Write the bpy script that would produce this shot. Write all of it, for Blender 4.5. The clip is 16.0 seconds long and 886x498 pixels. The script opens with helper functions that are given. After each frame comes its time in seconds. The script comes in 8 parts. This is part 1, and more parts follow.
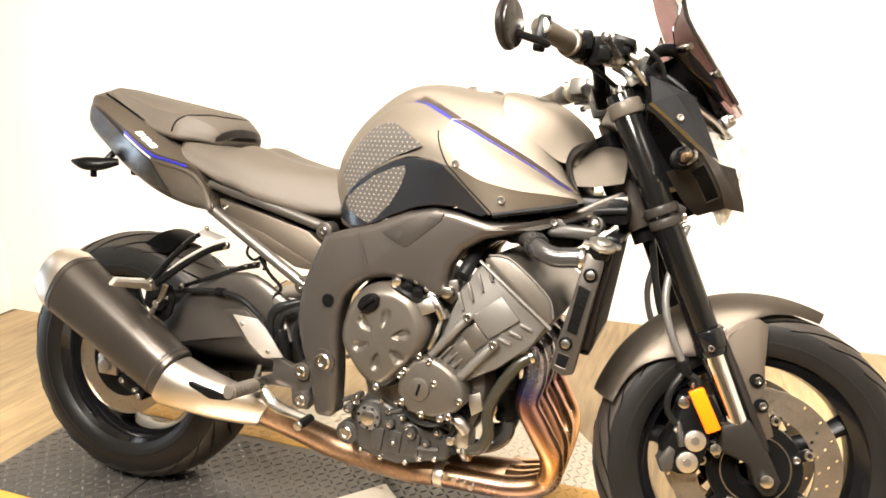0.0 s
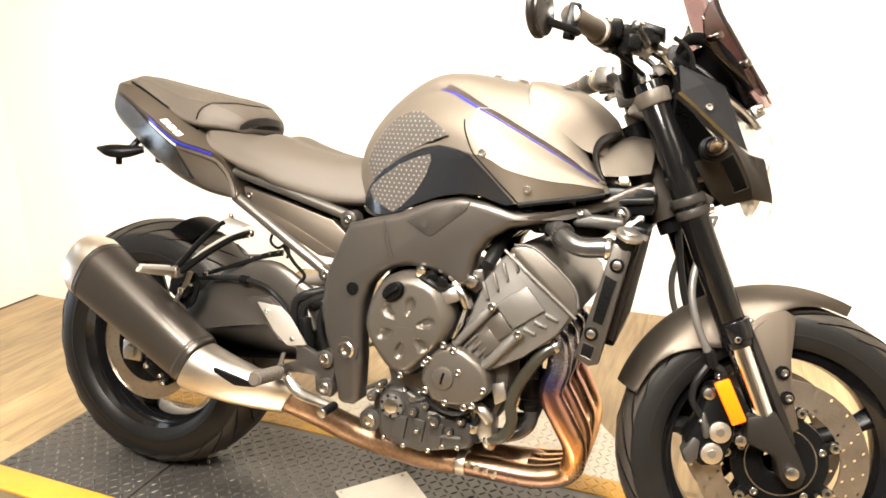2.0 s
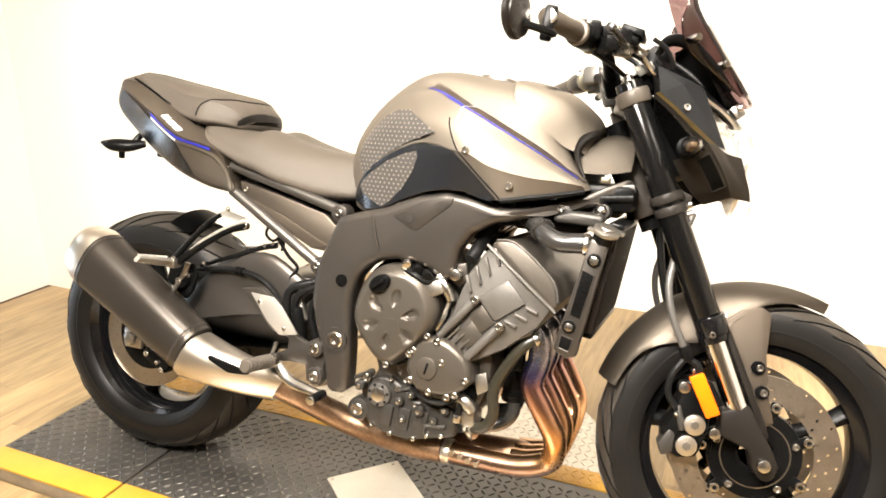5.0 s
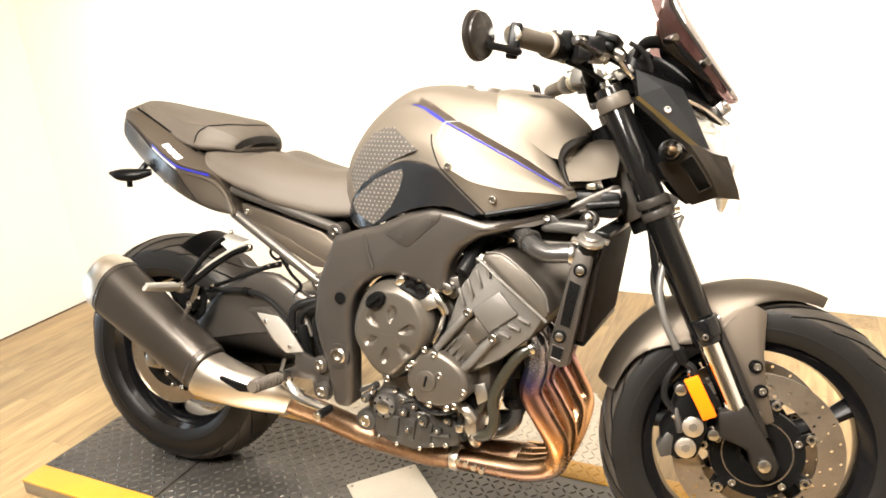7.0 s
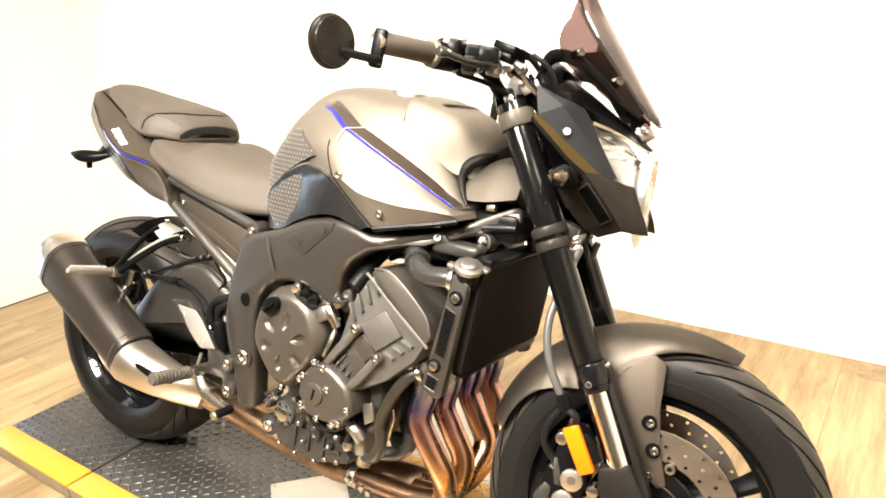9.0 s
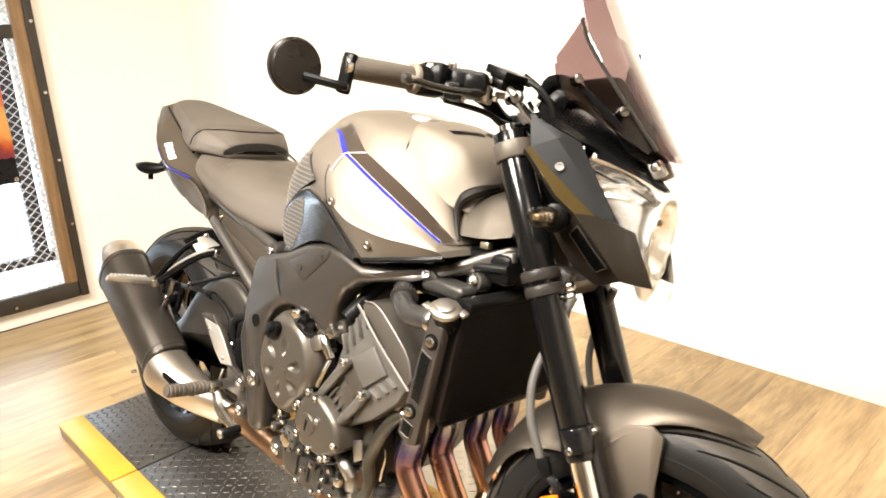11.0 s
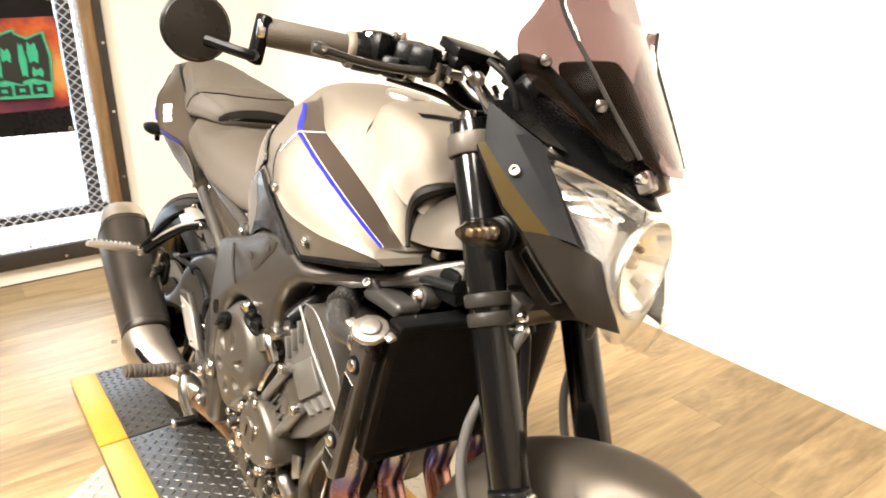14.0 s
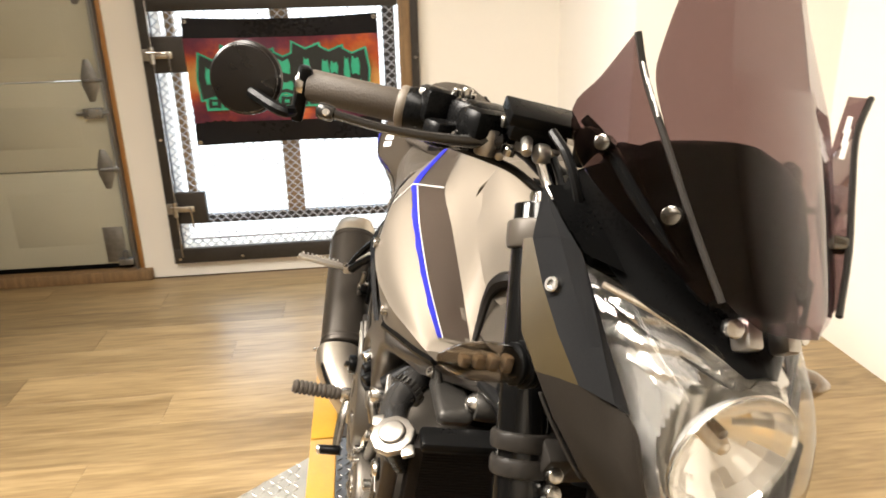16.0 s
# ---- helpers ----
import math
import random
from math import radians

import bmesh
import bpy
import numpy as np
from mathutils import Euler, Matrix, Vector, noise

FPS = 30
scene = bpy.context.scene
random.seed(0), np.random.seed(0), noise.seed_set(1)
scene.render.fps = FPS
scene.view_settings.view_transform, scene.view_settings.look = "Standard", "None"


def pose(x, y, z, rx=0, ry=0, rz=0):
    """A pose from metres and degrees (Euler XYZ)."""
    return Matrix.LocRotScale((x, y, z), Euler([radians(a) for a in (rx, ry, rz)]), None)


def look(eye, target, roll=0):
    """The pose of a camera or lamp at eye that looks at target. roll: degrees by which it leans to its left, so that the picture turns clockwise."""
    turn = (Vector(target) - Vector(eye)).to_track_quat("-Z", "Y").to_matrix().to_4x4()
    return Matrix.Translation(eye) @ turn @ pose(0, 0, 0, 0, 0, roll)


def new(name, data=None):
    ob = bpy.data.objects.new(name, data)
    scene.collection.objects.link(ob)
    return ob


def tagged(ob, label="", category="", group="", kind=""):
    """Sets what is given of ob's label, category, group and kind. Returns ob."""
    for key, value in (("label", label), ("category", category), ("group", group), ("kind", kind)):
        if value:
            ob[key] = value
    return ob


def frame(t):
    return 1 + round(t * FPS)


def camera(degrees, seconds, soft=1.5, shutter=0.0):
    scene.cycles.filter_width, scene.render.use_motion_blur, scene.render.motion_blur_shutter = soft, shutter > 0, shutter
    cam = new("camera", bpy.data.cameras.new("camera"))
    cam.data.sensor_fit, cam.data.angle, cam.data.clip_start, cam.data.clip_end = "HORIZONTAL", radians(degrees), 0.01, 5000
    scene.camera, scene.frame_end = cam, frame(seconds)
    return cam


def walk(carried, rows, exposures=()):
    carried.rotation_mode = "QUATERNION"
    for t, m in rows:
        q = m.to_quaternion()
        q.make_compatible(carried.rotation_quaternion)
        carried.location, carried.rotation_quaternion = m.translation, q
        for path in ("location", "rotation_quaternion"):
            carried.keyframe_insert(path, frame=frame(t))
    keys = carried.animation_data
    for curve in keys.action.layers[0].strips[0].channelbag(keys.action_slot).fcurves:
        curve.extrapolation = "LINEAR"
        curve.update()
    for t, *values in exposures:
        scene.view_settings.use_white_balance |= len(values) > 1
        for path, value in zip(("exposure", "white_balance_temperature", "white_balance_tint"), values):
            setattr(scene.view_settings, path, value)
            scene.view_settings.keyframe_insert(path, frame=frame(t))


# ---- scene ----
# Camera: seconds, eye, yaw, pitch, roll in degrees.
cam = camera(63.4, 16.0, soft=1.7, shutter=0.5)
PATH = [
    (0, 1.3137, -1.2899, 1.0759, 20.021, -16.306, -0.121),
    (0.5, 1.3081, -1.2873, 1.0798, 19.559, -16.782, 0.819),
    (1, 1.3010, -1.2990, 1.0614, 20.515, -17.976, 0.695),
    (1.5, 1.2957, -1.3007, 1.0712, 20.925, -17.418, 0.152),
    (2, 1.2914, -1.2981, 1.0754, 21.066, -17.152, -0.026),
    (2.5, 1.2890, -1.3000, 1.0779, 21.144, -16.889, -0.523),
    (3, 1.2904, -1.3037, 1.0803, 21.266, -16.754, -0.465),
    (3.5, 1.2898, -1.3056, 1.0795, 21.555, -16.966, -0.573),
    (4, 1.2919, -1.3038, 1.0704, 21.404, -17.422, -0.107),
    (6.3, 1.4596, -1.3302, 1.1335, 25.079, -16.738, -1.088),
    (6.5, 1.4485, -1.3149, 1.1440, 25.247, -17.199, -2.143),
    (7, 1.4598, -1.2684, 1.1484, 26.134, -18.807, -4.304),
    (7.5, 1.5327, -1.2284, 1.1477, 29.195, -18.105, -3.882),
    (8, 1.6672, -1.1425, 1.1587, 32.814, -18.754, -1.602),
    (8.5, 1.7392, -1.0734, 1.1503, 35.216, -19.683, -3.588),
    (9, 1.7558, -1.0027, 1.1515, 34.374, -19.235, -1.932),
    (9.2, 1.7573, -0.9725, 1.1550, 36.611, -19.164, -2.424),
    (11.3, 1.9395, -0.7315, 1.1563, 47.693, -18.348, -0.985),
    (11.5, 1.9723, -0.7088, 1.1627, 49.038, -18.762, -0.081),
    (12, 2.0073, -0.6738, 1.1545, 50.876, -19.091, -0.296),
    (12.5, 2.0138, -0.6461, 1.1579, 51.890, -19.011, -0.130),
    (13, 1.9989, -0.6054, 1.1601, 53.193, -20.440, -0.676),
    (13.5, 1.9222, -0.5255, 1.1440, 51.585, -20.016, 2.174),
    (14, 1.8867, -0.4673, 1.1451, 54.370, -20.300, -0.020),
    (14.5, 1.8691, -0.3605, 1.1572, 64.075, -19.555, 0.571),
    (15, 1.8768, -0.2197, 1.1809, 73.975, -19.892, 2.003),
    (15.5, 1.8684, -0.1423, 1.1906, 78.574, -19.934, -0.469),
    (16, 1.8287, -0.0763, 1.1793, 83.733, -19.618, -1.424),
]
walk(cam, [(t, pose(x, y, z, 90 + pitch, 0, yaw) @ pose(0, 0, 0, 0, 0, roll)) for t, x, y, z, yaw, pitch, roll in PATH],
     [(0, 0.36), (7, 0.34), (8, 0.27), (9, 0.45), (11.5, 0.27), (13, 0.21), (14.5, 0.30), (15.2, 0.13), (16, -0.27)])

FLOOR, DECK_Z = -0.057, -0.012
LEAN, STEER = 10.3, 11.7

# ---- light ----
world = bpy.data.worlds.new("world")
scene.world = world
world.use_nodes = True
sky = world.node_tree.nodes.new("ShaderNodeTexSky")
sky.sky_type, sky.sun_disc = "NISHITA", False
sky.sun_elevation, sky.sun_rotation = radians(35), radians(60)
bg = world.node_tree.nodes["Background"]
bg.inputs[1].default_value = 0.1
world.node_tree.links.new(sky.outputs[0], bg.inputs[0])


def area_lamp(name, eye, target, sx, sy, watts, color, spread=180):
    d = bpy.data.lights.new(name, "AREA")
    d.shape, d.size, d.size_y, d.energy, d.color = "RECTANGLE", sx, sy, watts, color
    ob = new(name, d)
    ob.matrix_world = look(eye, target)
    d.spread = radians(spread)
    return tagged(ob, "unseen area light added to light bike and room", "lamp", kind="structure")


# Area lights added out of view to light the bike and room.
area_lamp("unseen_lamp_front", (1.45, -0.6, 2.95), (1.4, 0.2, 0), 1.7, 0.9, 155, (1.0, 0.921, 0.825), 135)
# Key light added to brighten the bike's right side.
area_lamp("unseen_key_side", (0.75, -2.1, 2.7), (0.9, 0.3, 0.5), 1.0, 0.7, 98, (1.0, 0.925, 0.835), 100)
# Added only to brighten the front wall, for reflections and soft front light.
area_lamp("unseen_wall_washer", (3.75, -0.9, 2.92), (4.6, -0.9, 0.9), 0.5, 3.0, 90, (1.0, 0.921, 0.825), 150)
area_lamp("unseen_lamp_rear", (0.2, -1.3, 2.95), (0.4, -0.4, 0), 1.4, 0.5, 2, (1.0, 0.92, 0.80), 130)
area_lamp("window_daylight", (-1.62, -0.4, 0.75), (1, -0.4, 0.3), 0.95, 1.0, 17, (0.62, 0.80, 1.0))


# ---- materials ----
def material(name, color, rough=0.5, metal=0.0, var=0.12, scale=6.0, bump=0.0, bscale=60.0, coat=0.0, color2=None, spec=0.5, stretch=(1, 1, 1)):
    """Principled surface with variation at two scales and fine relief."""
    m = bpy.data.materials.new(name)
    m.use_nodes = True
    nt = m.node_tree
    n, ln = nt.nodes, nt.links
    p = n["Principled BSDF"]
    p.inputs["Metallic"].default_value = metal
    p.inputs["Coat Weight"].default_value = coat
    p.inputs["Specular IOR Level"].default_value = spec
    tc = n.new("ShaderNodeTexCoord")
    mp = n.new("ShaderNodeMapping")
    mp.inputs["Scale"].default_value = stretch
    ln.new(tc.outputs["Object"], mp.inputs[0])
    big, fine = n.new("ShaderNodeTexNoise"), n.new("ShaderNodeTexNoise")
    for k, s in ((big, scale), (fine, bscale)):
        k.inputs["Scale"].default_value, k.inputs["Detail"].default_value = s, 4.0
        ln.new(mp.outputs[0], k.inputs["Vector"])
    add = n.new("ShaderNodeMath")
    add.operation = "MULTIPLY_ADD"
    add.inputs[1].default_value = 0.45
    ln.new(fine.outputs[0], add.inputs[0])
    half = n.new("ShaderNodeMath")
    half.operation, half.inputs[1].default_value = "MULTIPLY", 0.6
    ln.new(big.outputs[0], half.inputs[0])
    ln.new(half.outputs[0], add.inputs[2])
    ramp = n.new("ShaderNodeValToRGB")
    ramp.color_ramp.elements[0].position, ramp.color_ramp.elements[1].position = 0.3, 0.75
    a = color2 or [c * (1 - var) for c in color]
    b = color if color2 else [min(1, c * (1 + var)) for c in color]
    ramp.color_ramp.elements[0].color, ramp.color_ramp.elements[1].color = (*a, 1), (*b, 1)
    ln.new(add.outputs[0], ramp.inputs[0])
    ln.new(ramp.outputs[0], p.inputs["Base Color"])
    rr = n.new("ShaderNodeMapRange")
    rr.inputs[3].default_value, rr.inputs[4].default_value = max(0.02, rough * 0.8), min(1, rough * 1.2)
    ln.new(add.outputs[0], rr.inputs[0])
    ln.new(rr.outputs[0], p.inputs["Roughness"])
    if bump:
        bp = n.new("ShaderNodeBump")
        bp.inputs["Strength"].default_value, bp.inputs["Distance"].default_value = bump, 0.002
        ln.new(fine.outputs[0], bp.inputs["Height"])
        ln.new(bp.outputs[0], p.inputs["Normal"])
    return m


def glass(name, color, rough=0.02, alpha=None, ior=1.45):
    m = bpy.data.materials.new(name)
    m.use_nodes = True
    p = m.node_tree.nodes["Principled BSDF"]
    p.inputs["Base Color"].default_value = (*color, 1)
    p.inputs["Roughness"].default_value = rough
    p.inputs["IOR"].default_value = ior
    if alpha is None:
        p.inputs["Transmission Weight"].default_value = 1.0
    else:
        p.inputs["Alpha"].default_value = alpha
    return m


def glow(name, color, strength):
    m = bpy.data.materials.new(name)
    m.use_nodes = True
    p = m.node_tree.nodes["Principled BSDF"]
    p.inputs["Base Color"].default_value = (*color, 1)
    p.inputs["Emission Color"].default_value = (*color, 1)
    p.inputs["Emission Strength"].default_value = strength
    return m


PAINT = material("matte_grey_metallic_paint", (0.158, 0.136, 0.110), 0.64, 0.85, 0.05, 3, 0.03, 900, coat=0.03)
# Tank paint darkened for the fender: its shade is put into the colour.
FENDER = material("dimmed_matte_grey_paint", (0.116, 0.097, 0.077), 0.44, 0.8, 0.06, 3, 0.03, 900)
REAR_BAND = material("brown_grey_tank_band", (0.130, 0.105, 0.084), 0.50, 0.6, 0.06, 4, 0.03, 700)
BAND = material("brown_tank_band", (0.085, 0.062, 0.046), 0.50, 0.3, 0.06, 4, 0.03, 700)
# Tank paint darkened further: shade on tail and fender tongue is in the colour.
TAIL = material("darkened_matte_grey_paint", (0.090, 0.073, 0.056), 0.44, 0.7, 0.06, 3, 0.03, 900)
ALLOY = material("satin_alloy_plate", (0.40, 0.38, 0.345), 0.46, 0.7, 0.08, 12, 0.05, 250)
RAIL = material("satin_silver_grey_rail", (0.100, 0.093, 0.084), 0.32, 0.75, 0.08, 9, 0.05, 400)
LUG = material("satin_fork_casting", (0.010, 0.0085, 0.0072), 0.45, 0.0, 0.12, 9, 0.1, 300, spec=0.12)
SUMP = material("dark_cast_sump", (0.040, 0.037, 0.033), 0.42, 0.5, 0.15, 9, 0.2, 300)
PAINT_DARK = material("matte_dark_grey_plastic", (0.018, 0.016, 0.014), 0.38, 0.0, 0.1, 8, 0.08, 500, spec=0.14)
PIPE_BLACK = material("smooth_black_coolant_pipe", (0.020, 0.019, 0.018), 0.24, 0.0, 0.15, 8, 0.05, 300, spec=0.5)
FRAME = material("satin_frame_paint", (0.064, 0.057, 0.050), 0.36, 0.70, 0.08, 5, 0.05, 600)
ENGINE = material("cast_engine_paint", (0.080, 0.070, 0.058), 0.38, 0.65, 0.12, 8, 0.15, 400)
ENGINE_LIGHT = material("cast_cylinder_paint", (0.108, 0.101, 0.092), 0.44, 0.55, 0.1, 8, 0.2, 350)
BLACK = material("satin_black", (0.0035, 0.0035, 0.0035), 0.28, 0.0, 0.2, 9, 0.05, 300, spec=0.075)
GLOSS_BLACK = material("gloss_black_anodised", (0.004, 0.004, 0.0044), 0.09, 0.0, 0.1, 5, spec=0.42)
NAVY = material("blue_black_panel", (0.0085, 0.0096, 0.0118), 0.22, 0.0, 0.12, 6, 0.03, 500, spec=0.55)
COWL = material("slate_black_cowl", (0.030, 0.0305, 0.032), 0.36, 0.35, 0.12, 6, 0.03, 500, spec=0.3)
FORK = material("gloss_black_fork_tube", (0.003, 0.003, 0.003), 0.13, 0.0, 0.1, 5, spec=0.36)
DARK_CHROME = material("dark_chrome_bolt", (0.20, 0.19, 0.175), 0.16, 1.0, 0.1, 20)
TAIL_SIDE = material("satin_brown_grey_plastic", (0.066, 0.056, 0.045), 0.42, 0.2, 0.1, 8, 0.08, 500, spec=0.3)
WING = material("satin_dark_bronze_wing", (0.036, 0.030, 0.024), 0.36, 0.3, 0.1, 8, 0.06, 500, spec=0.3)
FLANGE = material("worn_rubber_flange", (0.105, 0.086, 0.064), 0.5, 0.0, 0.15, 20, 0.1, 300)
SEAT = material("grained_seat_vinyl", (0.058, 0.048, 0.038), 0.58, 0.0, 0.12, 7, 0.35, 420, spec=0.3)
RUBBER = material("tyre_rubber", (0.0070, 0.0065, 0.0060), 0.40, 0.0, 0.2, 12, 0.15, 300, spec=0.15)
TREAD = material("dusty_tyre_tread", (0.025, 0.0213, 0.0172), 0.52, 0.0, 0.22, 14, 0.25, 260, spec=0.2)
STAINED = material("stained_exhaust_steel", (0.33, 0.215, 0.135), 0.42, 0.9, 0.3, 16, 0.15, 160, color2=(0.13, 0.075, 0.045))
HOSE = material("rubber_hose", (0.006, 0.006, 0.006), 0.32, 0.0, 0.2, 20, 0.1, 300, spec=0.13)
STEEL = material("bright_bolt_steel", (0.52, 0.50, 0.47), 0.24, 1.0, 0.15, 40)
DULL_STEEL = material("dull_cast_aluminium", (0.36, 0.34, 0.31), 0.38, 1.0, 0.12, 15, 0.1, 250)
DISC = material("worn_brake_disc_steel", (0.40, 0.36, 0.31), 0.36, 1.0, 0.15, 20, 0.05, 200)
CHROME = material("chrome_fork_tube", (0.86, 0.87, 0.89), 0.07, 1.0, 0.04, 10)
MUFFLER = material("satin_black_muffler", (0.040, 0.034, 0.028), 0.32, 0.6, 0.1, 6, 0.03, 400)
CONE = material("brushed_stainless", (0.66, 0.605, 0.53), 0.36, 1.0, 0.08, 9, 0.03, 300)
ORANGE = material("amber_reflector", (0.66, 0.125, 0.003), 0.2, 0.0, 0.05, 10, 0.1, 250, coat=0.2, spec=0.25)
BLUE = material("blue_stripe", (0.030, 0.036, 0.55), 0.42, 0.0, 0.05, 10, spec=0.4)
WHITE_MARK = material("white_marking", (0.75, 0.75, 0.73), 0.45, 0.0, 0.05, 10)
PAD = material("studded_grip_pad", (0.040, 0.036, 0.032), 0.62, 0.0, 0.15, 15, 0.2, 300)
STUD = material("pad_stud", (0.17, 0.148, 0.118), 0.4, 0.0, 0.1, 15)
AMBER_BULB = material("smoked_bulb_glass", (0.17, 0.135, 0.10), 0.2, 0.3, 0.1, 30)
OLIVE = material("olive_gold_trim", (0.058, 0.039, 0.011), 0.42, 0.0, 0.1, 8, spec=0.3)
RADCORE = material("radiator_core", (0.0085, 0.0065, 0.0055), 0.5, 0.0, 0.2, 30, 0.3, 300, spec=0.08)
MIRROR_BACK = material("mirror_housing", (0.0075, 0.0060, 0.0050), 0.28, 0.0, 0.15, 8, spec=0.28)
BRASS = material("aged_cap", (0.36, 0.33, 0.25), 0.35, 1.0, 0.15, 12)
OLIVE_HOSE = material("olive_black_hose", (0.017, 0.0155, 0.0105), 0.30, 0.0, 0.2, 9, spec=0.45)
BRAKE_LINE = material("grey_brake_line", (0.055, 0.052, 0.048), 0.36, 0.0, 0.15, 20, 0.1, 300)
REFLECTOR = material("headlight_reflector", (0.95, 0.935, 0.91), 0.15, 0.76, 0.03, 5)


def tinted(name, color, rough=0.03):
    """A clear or tinted sheet: light passes with a tint, the gloss grows towards grazing angles."""
    m = bpy.data.materials.new(name)
    m.use_nodes = True
    nt = m.node_tree
    clear, gl = nt.nodes.new("ShaderNodeBsdfTransparent"), nt.nodes.new("ShaderNodeBsdfGlossy")
    mx, lw = nt.nodes.new("ShaderNodeMixShader"), nt.nodes.new("ShaderNodeLayerWeight")
    lw.inputs["Blend"].default_value = 0.5
    clear.inputs[0].default_value = (*color, 1)
    gl.inputs["Roughness"].default_value = rough
    pw, mad = nt.nodes.new("ShaderNodeMath"), nt.nodes.new("ShaderNodeMath")
    pw.operation, pw.inputs[1].default_value = "POWER", 3.4
    mad.operation, mad.inputs[1].default_value, mad.inputs[2].default_value = "MULTIPLY_ADD", 0.85, 0.03
    nt.links.new(lw.outputs["Facing"], pw.inputs[0])
    nt.links.new(pw.outputs[0], mad.inputs[0])
    nt.links.new(mad.outputs[0], mx.inputs[0])
    nt.links.new(clear.outputs[0], mx.inputs[1])
    nt.links.new(gl.outputs[0], mx.inputs[2])
    nt.links.new(mx.outputs[0], nt.nodes["Material Output"].inputs[0])
    return m


SMOKE = tinted("smoked_violet_screen", (0.45, 0.365, 0.370))
CLEAR = tinted("clear_lens", (0.97, 0.97, 0.96), 0.02)
SMOKE_LENS = tinted("smoked_lens", (0.62, 0.56, 0.48), 0.06)

# Unseen wall; its dark colour is chosen to cut fill light and reflections.
WALL_NEAR = material("darkened_unseen_wall", (0.28, 0.250, 0.210), 0.85, 0.0, 0.04, 1.5, 0.08, 220)
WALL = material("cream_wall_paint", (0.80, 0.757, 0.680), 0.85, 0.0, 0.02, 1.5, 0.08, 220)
CEILING = material("ceiling_white", (0.78, 0.77, 0.74), 0.9, 0.0, 0.02, 1.5, 0.1, 150)
DECK = material("black_tread_plate", (0.040, 0.037, 0.033), 0.36, 0.2, 0.4, 7, 0.15, 300)
DECK_LUG = material("worn_tread_lugs", (0.070, 0.064, 0.056), 0.26, 0.6, 0.45, 9, 0.1, 300)
YELLOW = material("yellow_safety_paint", (0.46, 0.245, 0.022), 0.40, 0.0, 0.16, 7, 0.15, 200)
BARE = material("bare_tread_steel", (0.50, 0.475, 0.42), 0.38, 0.7, 0.12, 10, 0.1, 260)
SIDE_STEEL = material("dirty_edge_steel", (0.24, 0.19, 0.13), 0.6, 0.3, 0.3, 20, 0.2, 200)
WOODTRIM = material("dark_stained_wood", (0.30, 0.180, 0.080), 0.6, 0.0, 0.3, 8, 0.25, 120, color2=(0.10, 0.062, 0.030), stretch=(8, 8, 0.6))
JAMB = material("orange_stained_jamb", (0.33, 0.16, 0.045), 0.5, 0.0, 0.2, 8, 0.1, 120, stretch=(8, 8, 0.6))
GATE = material("dark_gate_steel", (0.040, 0.034, 0.028), 0.5, 0.4, 0.25, 12, 0.15, 200)
WIRE = material("galvanised_mesh", (0.52, 0.53, 0.57), 0.42, 0.45, 0.15, 20)
DOOR = material("garage_door_paint", (0.445, 0.430, 0.335), 0.55, 0.0, 0.03, 3, 0.1, 160)
GALV = material("galvanised_track", (0.27, 0.27, 0.265), 0.42, 0.9, 0.2, 15)
BANNER_BLACK = material("banner_black_vinyl", (0.012, 0.010, 0.010), 0.28, 0.0, 0.2, 6, 0.1, 60, spec=0.3)
GREEN = material("banner_green_print", (0.03, 0.36, 0.21), 0.4, 0.0, 0.15, 14)
INK = material("banner_black_print", (0.012, 0.014, 0.013), 0.4, 0.0, 0.1, 14)
DAY = glow("overcast_daylight", (0.88, 0.94, 1.0), 2.2)


def floor_material():
    m = material("wood_look_vinyl", (0.348, 0.250, 0.128), 0.31, 0.0, 0.1, 2.4, 0.05, 9, color2=(0.172, 0.114, 0.054), stretch=(9, 0.8, 1), spec=0.32)
    nt = m.node_tree
    info, mix = nt.nodes.new("ShaderNodeObjectInfo"), nt.nodes.new("ShaderNodeHueSaturation")
    rng = nt.nodes.new("ShaderNodeMapRange")
    rng.inputs[3].default_value, rng.inputs[4].default_value = 0.82, 1.18
    p = nt.nodes["Principled BSDF"]
    src = p.inputs["Base Color"].links[0].from_socket
    nt.links.new(info.outputs["Random"], rng.inputs[0])
    nt.links.new(rng.outputs[0], mix.inputs["Value"])
    nt.links.new(src, mix.inputs["Color"])
    nt.links.new(mix.outputs[0], p.inputs["Base Color"])
    grain = [k for k in nt.nodes if k.type == "VALTORGB"][0].color_ramp.elements
    grain[0].position, grain[1].position = 0.36, 0.68
    # each plank takes its own stretch of grain
    mp = [k for k in nt.nodes if k.type == "MAPPING"][0]
    sc = nt.nodes.new("ShaderNodeMath")
    sc.operation, sc.inputs[1].default_value = "MULTIPLY", 37.0
    nt.links.new(info.outputs["Random"], sc.inputs[0])
    nt.links.new(sc.outputs[0], mp.inputs["Location"])
    return m


